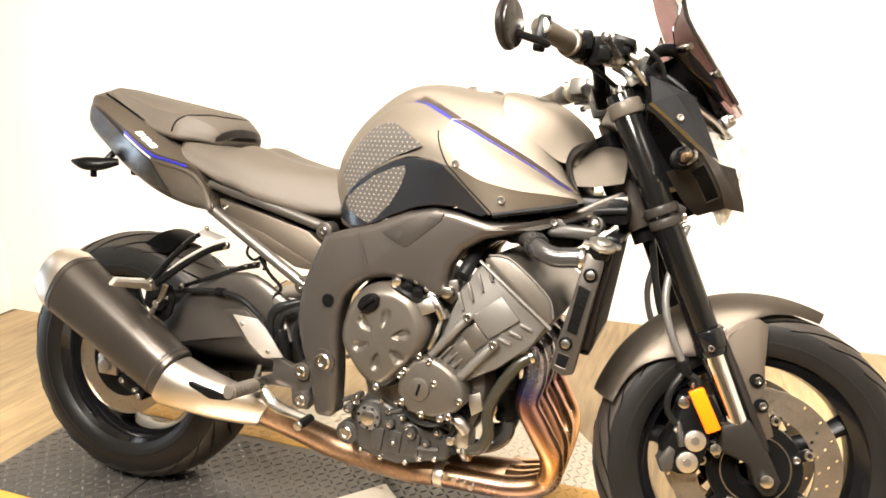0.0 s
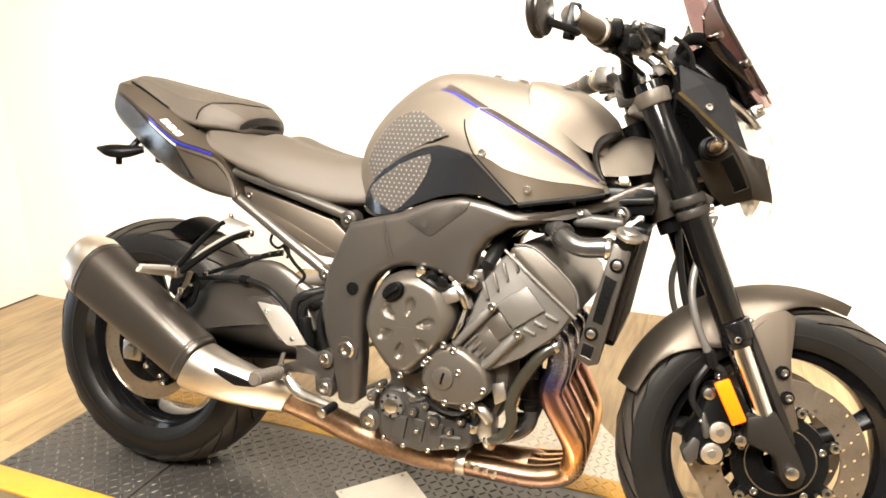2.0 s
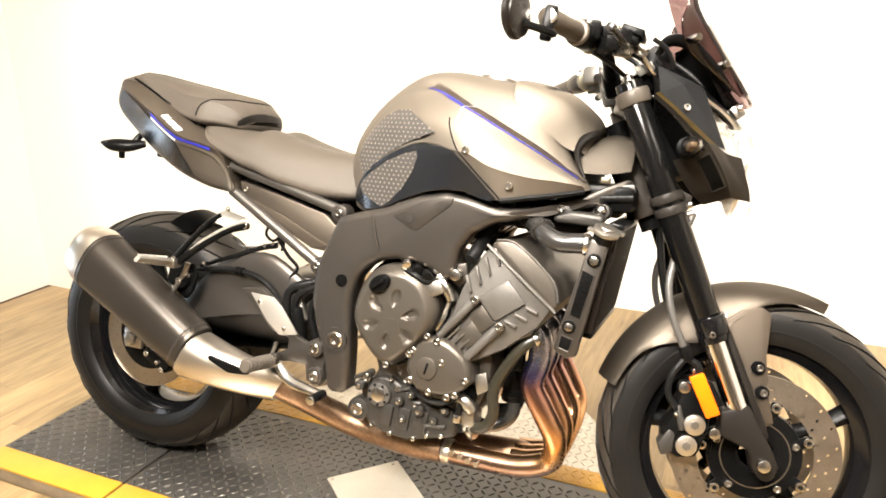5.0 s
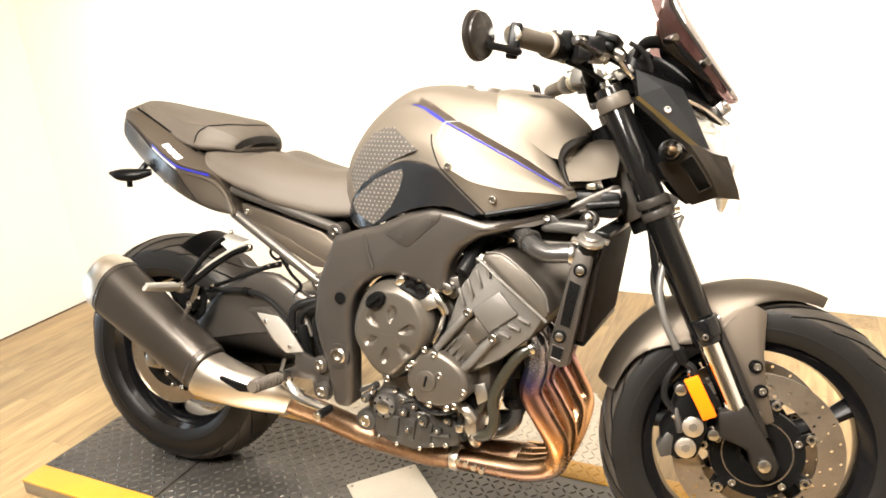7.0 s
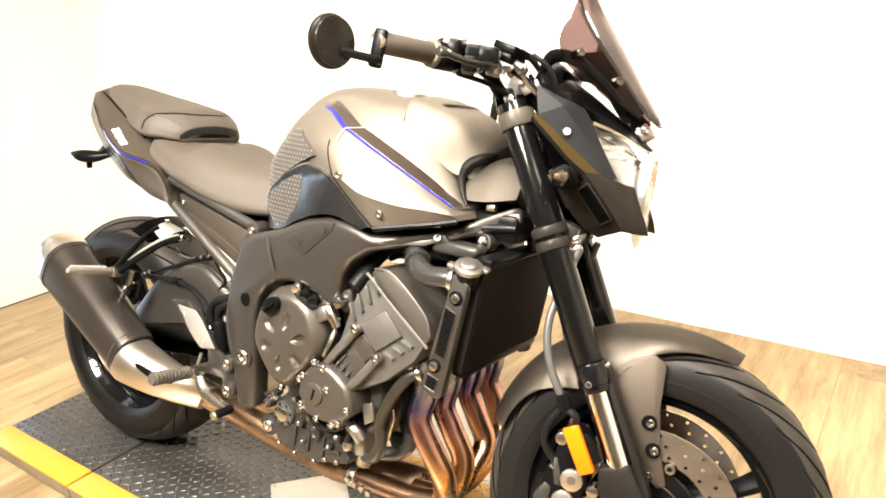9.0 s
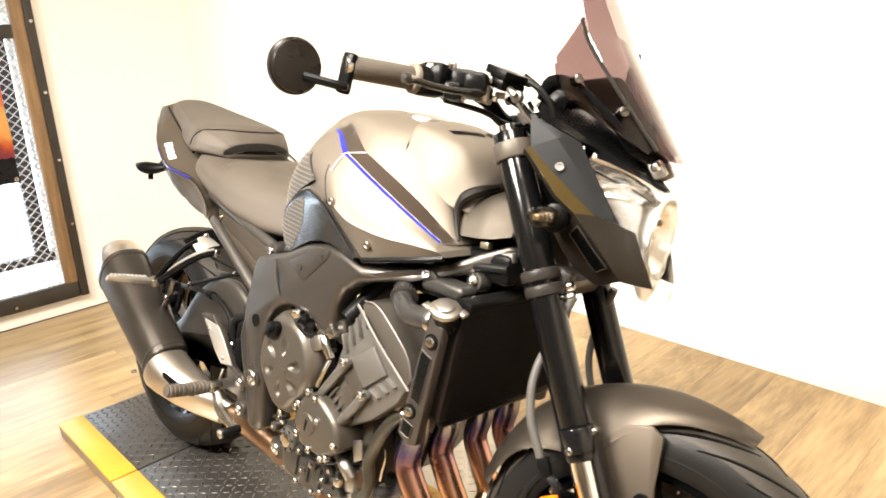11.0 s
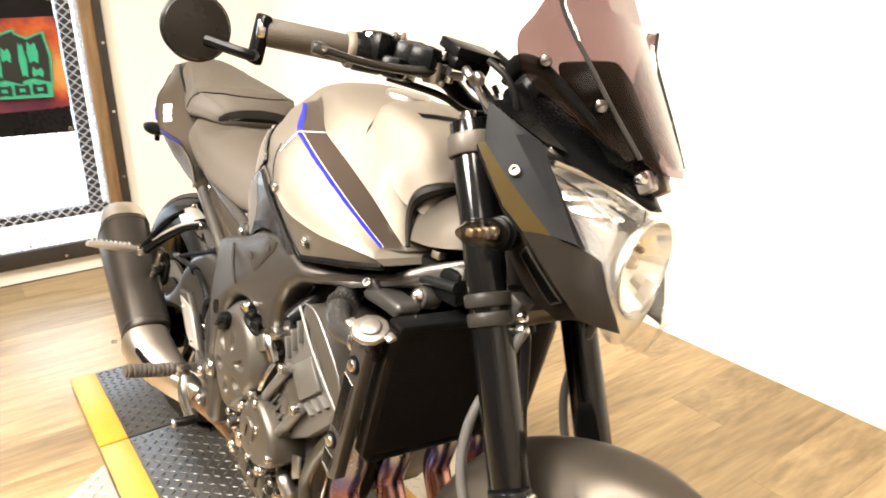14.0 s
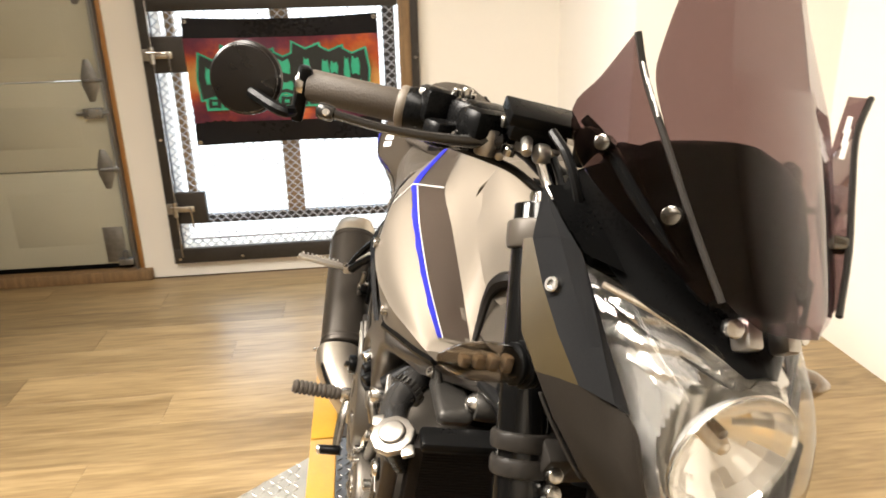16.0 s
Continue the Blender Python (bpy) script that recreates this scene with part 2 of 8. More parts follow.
def heat_material():
    """Header steel: copper brown below, straw, purple and blue towards the head."""
    m = material("heat_tinted_header", (0.42, 0.25, 0.15), 0.26, 1.0, 0.15, 14, 0.05, 200)
    nt = m.node_tree
    p = nt.nodes["Principled BSDF"]
    tc = nt.nodes.new("ShaderNodeTexCoord")
    sep, nz, ad = nt.nodes.new("ShaderNodeSeparateXYZ"), nt.nodes.new("ShaderNodeTexNoise"), nt.nodes.new("ShaderNodeMath")
    nz.inputs["Scale"].default_value = 18
    ad.operation, ad.inputs[1].default_value = "MULTIPLY_ADD", 0.06
    ramp = nt.nodes.new("ShaderNodeValToRGB")
    e = ramp.color_ramp.elements
    e[0].position, e[0].color = 0.16, (0.20, 0.135, 0.112, 1)
    e[1].position, e[1].color = 0.49, (0.30, 0.28, 0.29, 1)
    for pos, col in ((0.21, (0.33, 0.22, 0.17)), (0.25, (0.60, 0.345, 0.145)), (0.34, (0.52, 0.290, 0.165)), (0.40, (0.36, 0.19, 0.17)), (0.435, (0.14, 0.13, 0.34)), (0.46, (0.34, 0.35, 0.46))):
        k = e.new(pos)
        k.color = (*col, 1)
    nt.links.new(tc.outputs["Object"], sep.inputs[0])
    nt.links.new(tc.outputs["Object"], nz.inputs["Vector"])
    nt.links.new(nz.outputs[0], ad.inputs[0])
    nt.links.new(sep.outputs[2], ad.inputs[2])
    nt.links.new(ad.outputs[0], ramp.inputs[0])
    nt.links.new(ramp.outputs[0], p.inputs["Base Color"])
    return m


def flame_material():
    m = material("banner_flame_print", (0.8, 0.2, 0.05), 0.38, 0.0, 0.1, 5)
    nt = m.node_tree
    p = nt.nodes["Principled BSDF"]
    tc, nz = nt.nodes.new("ShaderNodeTexCoord"), nt.nodes.new("ShaderNodeTexNoise")
    nz.inputs["Scale"].default_value, nz.inputs["Detail"].default_value, nz.inputs["Roughness"].default_value = 4.5, 5, 0.6
    sep, rad, mul = nt.nodes.new("ShaderNodeSeparateXYZ"), nt.nodes.new("ShaderNodeMath"), nt.nodes.new("ShaderNodeMath")
    nt.links.new(tc.outputs["Object"], nz.inputs["Vector"])
    nt.links.new(tc.outputs["Object"], sep.inputs[0])
    rad.operation = "ABSOLUTE"
    nt.links.new(sep.outputs[2], rad.inputs[0])
    mul.operation, mul.inputs[1].default_value = "MULTIPLY_ADD", -2.4
    nt.links.new(rad.outputs[0], mul.inputs[0])
    nt.links.new(nz.outputs[0], mul.inputs[2])
    ramp = nt.nodes.new("ShaderNodeValToRGB")
    e = ramp.color_ramp.elements
    e[0].position, e[0].color = 0.02, (0.16, 0.035, 0.075, 1)
    e[1].position, e[1].color = 0.48, (0.95, 0.50, 0.14, 1)
    for pos, col in ((0.15, (0.34, 0.06, 0.08)), (0.29, (0.80, 0.16, 0.05))):
        k = e.new(pos)
        k.color = (*col, 1)
    nt.links.new(mul.outputs[0], ramp.inputs[0])
    nt.links.new(ramp.outputs[0], p.inputs["Base Color"])
    return m


PLANK, HEAT, FLAME = floor_material(), heat_material(), flame_material()


# ---- mesh helpers ----
def merge(bm, other):
    me = bpy.data.meshes.new("tmp")
    other.to_mesh(me)
    other.free()
    bm.from_mesh(me)
    bpy.data.meshes.remove(me)


def part(name, bm, mat, parent=None, label="", xf=None, sharp=38):
    """Links a bmesh as one mesh object under a thing or a part."""
    if xf is not None:
        bm.transform(xf)
    bmesh.ops.recalc_face_normals(bm, faces=bm.faces)
    for f in bm.faces:
        f.smooth = True
    for e in bm.edges:
        if len(e.link_faces) == 2 and e.calc_face_angle(0) > radians(sharp):
            e.smooth = False
    me = bpy.data.meshes.new(name)
    bm.to_mesh(me)
    bm.free()
    me.materials.append(mat)
    ob = new(name, me)
    if parent is not None:
        ob.parent = parent
    if label:
        ob["label"] = label
    return ob


def box(bm, c, s, bev=0.0, m=None, seg=2):
    b = bmesh.new()
    bmesh.ops.create_cube(b, size=1)
    bmesh.ops.scale(b, vec=s, verts=b.verts)
    if bev:
        bmesh.ops.bevel(b, geom=b.edges[:], offset=bev, segments=seg, profile=0.5, affect="EDGES")
    if m is not None:
        b.transform(m)
    bmesh.ops.translate(b, vec=c, verts=b.verts)
    merge(bm, b)
    return bm


def span(bm, x0, x1, y0, y1, z0, z1, bev=0.0):
    return box(bm, ((x0 + x1) / 2, (y0 + y1) / 2, (z0 + z1) / 2), (x1 - x0, y1 - y0, z1 - z0), bev)


def rod(bm, p0, p1, r0, r1=None, seg=16, bev=0.0):
    p0, p1 = Vector(p0), Vector(p1)
    b = bmesh.new()
    bmesh.ops.create_cone(b, cap_ends=True, segments=seg, radius1=r0, radius2=r0 if r1 is None else r1, depth=(p1 - p0).length)
    if bev:
        bmesh.ops.bevel(b, geom=[e for e in b.edges if len(e.link_faces) == 2 and e.calc_face_angle(0) > 1], offset=bev, segments=2, profile=0.5, affect="EDGES")
    q = (p1 - p0).to_track_quat("Z", "Y").to_matrix().to_4x4()
    b.transform(Matrix.Translation((p0 + p1) / 2) @ q)
    merge(bm, b)
    return bm


def spline(pts, n):
    """Catmull-Rom through the points, n steps a stretch."""
    p = [np.array(v, float) for v in pts]
    p = [2 * p[0] - p[1]] + p + [2 * p[-1] - p[-2]]
    out = []
    for i in range(1, len(p) - 2):
        for k in range(n):
            t = k / n
            a, b, c, d = p[i - 1], p[i], p[i + 1], p[i + 2]
            out.append(0.5 * (2 * b + (c - a) * t + (2 * a - 5 * b + 4 * c - d) * t * t + (3 * b - a - 3 * c + d) * t ** 3))
    out.append(p[-2])
    return out


def tube(bm, pts, r, seg=10, n=6, caps=True, flat=1.0):
    path = spline(pts, n)
    rad = [v[0] for v in spline([(k,) for k in r], n)] if isinstance(r, (list, tuple)) else [r] * len(path)
    up, rings = None, []
    for i, p in enumerate(path):
        d = Vector(path[min(i + 1, len(path) - 1)] - path[max(i - 1, 0)]).normalized()
        if up is None:
            up = d.orthogonal().normalized()
        up = (up - d * up.dot(d)).normalized()
        side = d.cross(up)
        rings.append([bm.verts.new(Vector(p) + (up * math.cos(a) + side * math.sin(a) * flat) * rad[i]) for a in [2 * math.pi * k / seg for k in range(seg)]])
    for a, b in zip(rings, rings[1:]):
        for k in range(seg):
            bm.faces.new((a[k], a[(k + 1) % seg], b[(k + 1) % seg], b[k]))
    if caps:
        bm.faces.new(rings[0][::-1])
        bm.faces.new(rings[-1])
    return bm


def lathe(bm, prof, seg=48, at=(0, 0, 0), closed=False):
    """Revolves (y, radius) pairs round the y axis through at."""
    rings = []
    for k in range(seg):
        a = 2 * math.pi * k / seg
        rings.append([bm.verts.new((at[0] + r * math.cos(a), at[1] + y, at[2] + r * math.sin(a))) for y, r in prof])
    m = len(prof)
    for k in range(seg):
        a, b = rings[k], rings[(k + 1) % seg]
        for j in range(m if closed else m - 1):
            bm.faces.new((a[j], a[(j + 1) % m], b[(j + 1) % m], b[j]))
    return bm


def plate(bm, outline, y0, y1, bev=0.0, seg=2, smooth=0):
    """Extrudes an (x, z) outline from y0 to y1."""
    if smooth:
        closed = list(outline) + [outline[0], outline[1]]
        outline = [tuple(v) for v in spline([outline[-1]] + closed, smooth)[smooth:-2 * smooth]]
    b = bmesh.new()
    f = b.faces.new([b.verts.new((x, y0, z)) for x, z in outline])
    new_geo = bmesh.ops.extrude_face_region(b, geom=[f])
    bmesh.ops.translate(b, vec=(0, y1 - y0, 0), verts=[v for v in new_geo["geom"] if isinstance(v, bmesh.types.BMVert)])
    if bev:
        bmesh.ops.bevel(b, geom=[e for e in b.edges if len(e.link_faces) == 2 and e.calc_face_angle(0) > 0.9], offset=bev, segments=seg, profile=0.5, affect="EDGES", clamp_overlap=True)
    merge(bm, b)
    return bm


def grid(bm, rows, wrap=False):
    vs = [[bm.verts.new(p) for p in row] for row in rows]
    for a, b in zip(vs, vs[1:]):
        for k in range(len(a) - (0 if wrap else 1)):
            bm.faces.new((a[k], a[(k + 1) % len(a)], b[(k + 1) % len(a)], b[k]))
    return vs


def loft(bm, sections, nu=6, nv=5, both=True, thick=0.0):
    """Smooth skin through half sections, mirrored to the other side; sections run from the middle line outwards and down."""
    fine = [spline(s, nv) for s in sections]
    rows = list(zip(*[spline(col, nu) for col in zip(*fine)]))
    rows = [list(col) for col in zip(*[list(r) for r in zip(*rows)])]
    full = []
    for r in rows:
        r = [np.array(v) for v in r]
        full.append(([v * np.array((1, -1, 1)) for v in r[::-1] if abs(v[1]) > 1e-5] if both else []) + r)
    vs = grid(bm, full)
    if both:
        for end in (vs[0], vs[-1]):
            try:
                bm.faces.new(end)
            except ValueError:
                pass
    return bm


def mirrored(bm):
    b = bm.copy()
    b.transform(Matrix.Diagonal((1, -1, 1, 1)))
    bmesh.ops.reverse_faces(b, faces=b.faces)
    merge(bm, b)
    return bm


def thing(name, label, category, m=None, group="", kind=""):
    ob = new(name)
    if m is not None:
        ob.matrix_world = m
    return tagged(ob, label, category, group, kind)


B = bmesh.new

# ---- the room ----
WX, BY, BUMP_Y, BUMP_X = -1.47, 1.58, 0.84, -0.55
floor = part("floor", span(B(), -3.2, 4.6, -4.6, 1.75, FLOOR - 0.12, FLOOR - 0.006), material("floor_underlay", (0.12, 0.08, 0.05), 0.8), None)
tagged(floor, "wood-look vinyl plank floor in warm honey tones", "floor", kind="structure")

wall_gate = thing("wall_gate", "cream painted wall with a gated window", "wall", kind="structure")
for y0, y1, z0, z1 in ((-0.93, 0.12, FLOOR, 0.075), (-0.93, 0.12, 1.75, 3.0), (0.12, BY + 0.15, FLOOR, 3.0), (-1.125, -0.93, FLOOR, 3.0), (-4.6, -1.125, 2.15, 3.0)):
    part("wall_section", span(B(), WX - 0.14, WX, y0, y1, z0, z1), WALL, wall_gate)
tagged(part("wall_back", span(B(), BUMP_X, 4.6, BY, BY + 0.15, FLOOR, 3.0), WALL), "brightly lit cream painted wall behind the lift", "wall", kind="structure")
tagged(part("wall_bump_out", span(B(), WX, BUMP_X, BUMP_Y, BY + 0.15, FLOOR, 3.0), WALL), "cream painted boxed-out wall corner", "wall", kind="structure")
tagged(part("wall_front", span(B(), 4.6, 4.75, -4.6, BY + 0.15, FLOOR, 3.0), WALL), "plain cream wall closing the room", "wall", kind="structure")
tagged(part("wall_near", span(B(), -3.2, 4.75, -4.75, -4.6, FLOOR, 3.0), WALL_NEAR), "plain unseen wall, darkened to cut fill light and reflections", "wall", kind="structure")
tagged(part("ceiling", span(B(), -3.2, 4.75, -4.75, BY + 0.15, 3.0, 3.1), CEILING), "plain white ceiling", "ceiling", kind="structure")
tagged(part("wall_outside", span(B(), -3.2, -3.1, -4.6, -1.0, FLOOR, 3.0), WALL), "plain wall beyond the overhead door", "wall", kind="structure")

# Overhead door in its opening, with a timber curb and jamb.
gd = thing("garage_door", "cream panelled overhead door with a closed steel track", "garage door", kind="structure")
for z0, z1 in ((0.02, 0.468), (0.474, 0.857), (0.863, 1.26), (1.266, 1.66), (1.666, 2.06)):
    pb = span(B(), WX - 0.065, WX - 0.015, -3.9, -1.185, z0, z1, 0.004)
    for k in range(4):
        y = -1.42 - 0.62 * k
        span(pb, WX - 0.018, WX - 0.0145, y - 0.25, y + 0.12, z0 + 0.1, z1 - 0.1, 0.001)
    part("door_panel", pb, DOOR, gd)
part("bottom_seal", span(B(), WX - 0.06, WX - 0.02, -3.9, -1.185, -0.004, 0.019, 0.003), BLACK, gd, "black rubber bottom seal")
for z in (0.471, 0.86, 1.263):
    hb = plate(B(), [(-0.036, -0.018), (-0.014, -0.090), (0.008, -0.090), (0.034, -0.030), (0.034, 0.030), (0.008, 0.090), (-0.014, 0.090), (-0.036, 0.018)], 0, 0.006, 0.001)
    hb.transform(Matrix.Translation((WX - 0.012, -1.225, z)) @ Matrix.Rotation(radians(90), 4, "Z"))
    rod(hb, (WX - 0.004, -1.245, z), (WX - 0.004, -1.16, z), 0.008)
    part("hinge", hb, GALV, gd)
lb = span(B(), WX - 0.014, WX + 0.012, -1.27, -1.19, 0.70, 0.745, 0.004)
rod(lb, (WX, -1.30, 0.722), (WX, -1.15, 0.722), 0.009)
part("latch", lb, GALV, gd)
for y, z in ((-1.252, 0.735), (-1.252, 0.71), (-1.206, 0.735), (-1.206, 0.71)):
    part("latch_bolt", rod(B(), (WX + 0.011, y, z), (WX + 0.016, y, z), 0.005, seg=6), STEEL, gd)
bb = span(B(), WX - 0.013, WX - 0.008, -1.29, -1.20, 0.03, 0.20, 0.002)
span(bb, WX - 0.012, WX + 0.02, -1.235, -1.165, 0.02, 0.05, 0.004)
rod(bb, (WX + 0.005, -1.20, 0.03), (WX + 0.005, -1.20, 0.085), 0.012)
part("bottom_bracket", bb, GALV, gd)
tr = span(B(), WX - 0.02, WX - 0.012, -1.176, -1.150, -0.002, 2.3, 0.002)
span(tr, WX - 0.02, WX + 0.03, -1.154, -1.150, -0.002, 2.3)
tagged(part("door_track", tr, GALV), "galvanised vertical door track beside the jamb", "door track", kind="structure")
jb = span(B(), WX - 0.12, WX + 0.004, -1.147, -1.126, -0.002, 2.15, 0.003)
tagged(part("door_jamb", jb, JAMB), "orange-brown stained timber door jamb", "trim", kind="structure")
tagged(part("door_curb", span(B(), WX - 0.12, WX + 0.035, -3.95, -1.09, FLOOR, -0.005, 0.004), WOODTRIM), "stained timber curb under the overhead door", "trim", kind="structure")

# Window behind the gate.
w1 = thing("window_1", "bright daylit window with dark sash bars", "window", kind="structure")
sb = B()
for y0, y1, z0, z1 in ((-0.93, 0.12, 0.175, 0.214), (0.045, 0.10, 0.214, 1.75)):
    span(sb, WX - 0.11, WX - 0.07, y0, y1, z0, z1, 0.004)
part("window_frame", sb, GATE, w1)
for y0, y1 in ((-0.446, -0.366), (-0.896, -0.858)):
    part("mullion", span(B(), WX - 0.105, WX - 0.065, y0, y1, 0.214, 1.75, 0.004), WOODTRIM, w1, "stained timber mullion")
day = part("backdrop", span(B(), WX - 0.62, WX - 0.6, -1.6, 0.9, -0.3, 2.4), DAY)
tagged(day, "plain bright overcast daylight outside", "backdrop", kind="structure")

# Steel gate with expanded mesh.
gate = thing("security_gate", "dark steel gate with expanded metal mesh over the window", "gate")
GX = WX + 0.004
for nm, y0, y1, z0, z1 in (("bottom_rail", -0.98, 0.16, 0.015, 0.085), ("top_rail", -0.93, 0.11, 1.135, 1.19), ("hinge_stile", -0.98, -0.93, 0.085, 1.86), ("top_plate", -0.93, 0.11, 1.80, 1.86)):
    part(nm, span(B(), GX, GX + 0.028, y0, y1, z0, z1, 0.003), GATE, gate)
part("lock_stile", span(B(), GX, GX + 0.028, 0.112, 0.163, 0.085, 1.86, 0.003), WOODTRIM, gate, "timber-faced stile")
part("edge_angle", span(B(), GX, GX + 0.034, 0.163, 0.198, 0.015, 1.86, 0.003), GATE, gate)
for y, z in ((0.182, 0.917), (0.182, 0.634), (0.182, 0.35), (0.182, 1.2), (-0.10, 0.04), (-0.385, 0.04), (-0.665, 0.04), (-0.95, 0.04), (-0.955, 0.3), (-0.955, 0.6)):
    part("bolt", rod(B(), (GX + 0.026, y, z), (GX + 0.04, y, z), 0.009, 0.007, 10), STEEL, gate)
for z0, z1 in ((0.21, 0.355), (0.885, 1.035)):
    part("hinge_plate", span(B(), GX + 0.006, GX + 0.034, -0.93, -0.80, z0, z1, 0.003), GATE, gate, "dark steel hinge plate")
    hb = rod(B(), (GX + 0.045, -0.935, (z0 + z1) / 2 - 0.035), (GX + 0.045, -0.935, (z0 + z1) / 2 + 0.035), 0.013)
    span(hb, GX + 0.03, GX + 0.05, -0.93, -0.85, (z0 + z1) / 2 - 0.015, (z0 + z1) / 2 + 0.015, 0.004)
    part("hinge", hb, STEEL, gate, "bright steel hinge")
    zm = (z0 + z1) / 2
    part("hinge_clip", tube(B(), [(GX + 0.052, -0.955, zm + 0.012), (GX + 0.056, -0.91, zm + 0.012), (GX + 0.054, -0.872, zm + 0.006), (GX + 0.052, -0.866, zm - 0.03), (GX + 0.050, -0.864, zm - 0.085)], 0.0045, 8, 4), STEEL, gate, "bent bright steel rod")
    part("hinge_block", span(B(), GX + 0.028, GX + 0.046, -0.975, -0.942, zm - 0.022, zm + 0.026, 0.003), DULL_STEEL, gate)
part("drop_rod", rod(B(), (GX + 0.036, -0.936, 0.05), (GX + 0.036, -0.936, 1.18), 0.0042, seg=8), STEEL, gate, "long thin bright steel rod")
mesh = B()
PY, PZ = 0.040, 0.0185
for i in range(int(1.75 / PZ)):
    pts = []
    z = 0.07 + i * PZ
    for k in range(int(1.08 / PY * 2) + 1):
        s = 1 if (k + i) % 2 else -1
        pts.append((GX + 0.008 + 0.002 * s, -0.945 + k * PY / 2, z + s * PZ * 0.46))
    for a, b in zip(pts, pts[1:]):
        d = (Vector(b) - Vector(a)).normalized()
        u = Vector((0, -d.z, d.y)) * 0.0019
        w = Vector((0.0014, 0, 0))
        q = [mesh.verts.new(Vector(p) + e) for p in (a, b) for e in (u + w, -u + w, -u - w, u - w)]
        for j in range(4):
            mesh.faces.new((q[j], q[(j + 1) % 4], q[4 + (j + 1) % 4], q[4 + j]))
mo = part("expanded_mesh", mesh, WIRE, gate)
mo["kind"] = "stuff"

# Banner hung on the gate; the printed logo is drawn as plain shapes.
bn = thing("banner", "black vinyl banner with orange flame print hung on the gate", "banner", pose(GX + 0.040, -0.39, 0.838))


def banner_sheet(z0, z1, lift):
    rows = []
    for i in range(25):
        y = -0.41 + 0.82 * i / 24
        row = []
        for j in range(9):
            z = z0 + (z1 - z0) * j / 8
            wob = 0.008 * math.sin(5 * z * 6 + y * 9) * (1.2 - abs(z) * 1.5) + 0.004 * noise.noise((y * 6, z * 8, 0))
            row.append((lift + wob + 0.01 * (abs(y) / 0.41) ** 2 * 0 - 0.004 * (abs(z) / 0.27) ** 2, y, z + 0.012 * (1 - (y / 0.41) ** 2) * (-1 if z > 0 else 0.4) * (abs(z) / 0.27) ** 2))
        rows.append(row)
    b = B()
    grid(b, rows)
    bmesh.ops.solidify(b, geom=b.faces[:], thickness=0.0012)
    return b


part("sheet", banner_sheet(-0.27, 0.27, 0.0), BANNER_BLACK, bn)
part("flame_print", banner_sheet(-0.172, 0.188, 0.0035), FLAME, bn, "orange and purple flame print")


def blob(bm, y0, y1, z0, z1, x, jag=0.012, tilt=0.0):
    """A letter-like slab with a ragged edge, facing +x."""
    ring = [(y0, z0), ((y0 + y1) / 2, z0 + jag * 0.7), (y1, z0 - jag * 0.4), (y1 + jag * 0.5, (z0 + z1) / 2), (y1 - jag * 0.2, z1), ((y0 + y1) / 2, z1 - jag), (y0 + jag * 0.3, z1 + jag * 0.5), (y0 - jag * 0.4, (z0 + z1) / 2)]
    f = bm.faces.new([bm.verts.new((x, y, z + tilt * y)) for y, z in ring])
    e = bmesh.ops.extrude_face_region(bm, geom=[f])
    bmesh.ops.translate(bm, vec=(0.0018, 0, 0), verts=[v for v in e["geom"] if isinstance(v, bmesh.types.BMVert)])


rim_, lg = B(), B()
for k in range(7):
    y0, y1, z1 = -0.352 + 0.0985 * k, -0.245 + 0.0985 * k, 0.112 + 0.014 * ((k * 2) % 3)
    blob(rim_, y0 - 0.014, y1 + 0.014, -0.072, z1 + 0.016, 0.0132 + 0.0002 * (k % 2), 0.022, 0.02)
    blob(lg, y0 - 0.006, y1 + 0.006, -0.062, z1 + 0.006, 0.0155 + 0.0003 * (k % 2), 0.020, 0.02)
blob(rim_, -0.345, 0.352, -0.118, -0.052, 0.0138, 0.008, 0.0)
part("logo_rim", rim_, GREEN, bn, "thin green edge round the logo")
part("logo_shadow", lg, INK, bn, "black ragged logo outline")
fills = (((0.014, 0.034, 0.00, 0.070), (0.052, 0.074, -0.030, 0.050)), ((0.022, 0.072, -0.028, 0.086),), ((0.010, 0.024, -0.020, 0.080), (0.040, 0.078, 0.000, 0.060)), ((0.016, 0.070, 0.030, 0.092), (0.022, 0.078, -0.040, 0.000)),
         ((0.034, 0.058, -0.036, 0.092),), ((0.014, 0.040, -0.036, 0.080), (0.052, 0.078, 0.020, 0.070)), ((0.012, 0.030, -0.040, 0.084), (0.044, 0.074, 0.010, 0.086), (0.050, 0.082, -0.044, -0.010)))
for k, patches in enumerate(fills):
    b = B()
    for y0, y1, z0, z1 in patches:
        blob(b, -0.345 + 0.0985 * k + y0, -0.345 + 0.0985 * k + y1, z0, z1, 0.0180, 0.010, 0.02)
    part("logo_block", b, GREEN, bn, "green ragged logo block")
for k in range(11):
    b = B()
    y = -0.334 + 0.0618 * k
    blob(b, y, y + 0.050, -0.106, -0.066, 0.0165, 0.004)
    part("logo_bar", b, INK, bn, "black bar")
    b = B()
    blob(b, y + 0.016, y + 0.034, -0.094, -0.078, 0.0188, 0.003)
    part("bar_eye", b, GREEN, bn)
for y in (-0.395, 0.395):
    for z in (-0.255, 0.255):
        part("eyelet", lathe(B(), [(-0.001, 0.004), (0.003, 0.004), (0.003, 0.009), (-0.001, 0.009)], 12, closed=True), STEEL, bn, xf=Matrix.Translation((0.004, y, z)) @ Matrix.Rotation(radians(-90), 4, "Z"))

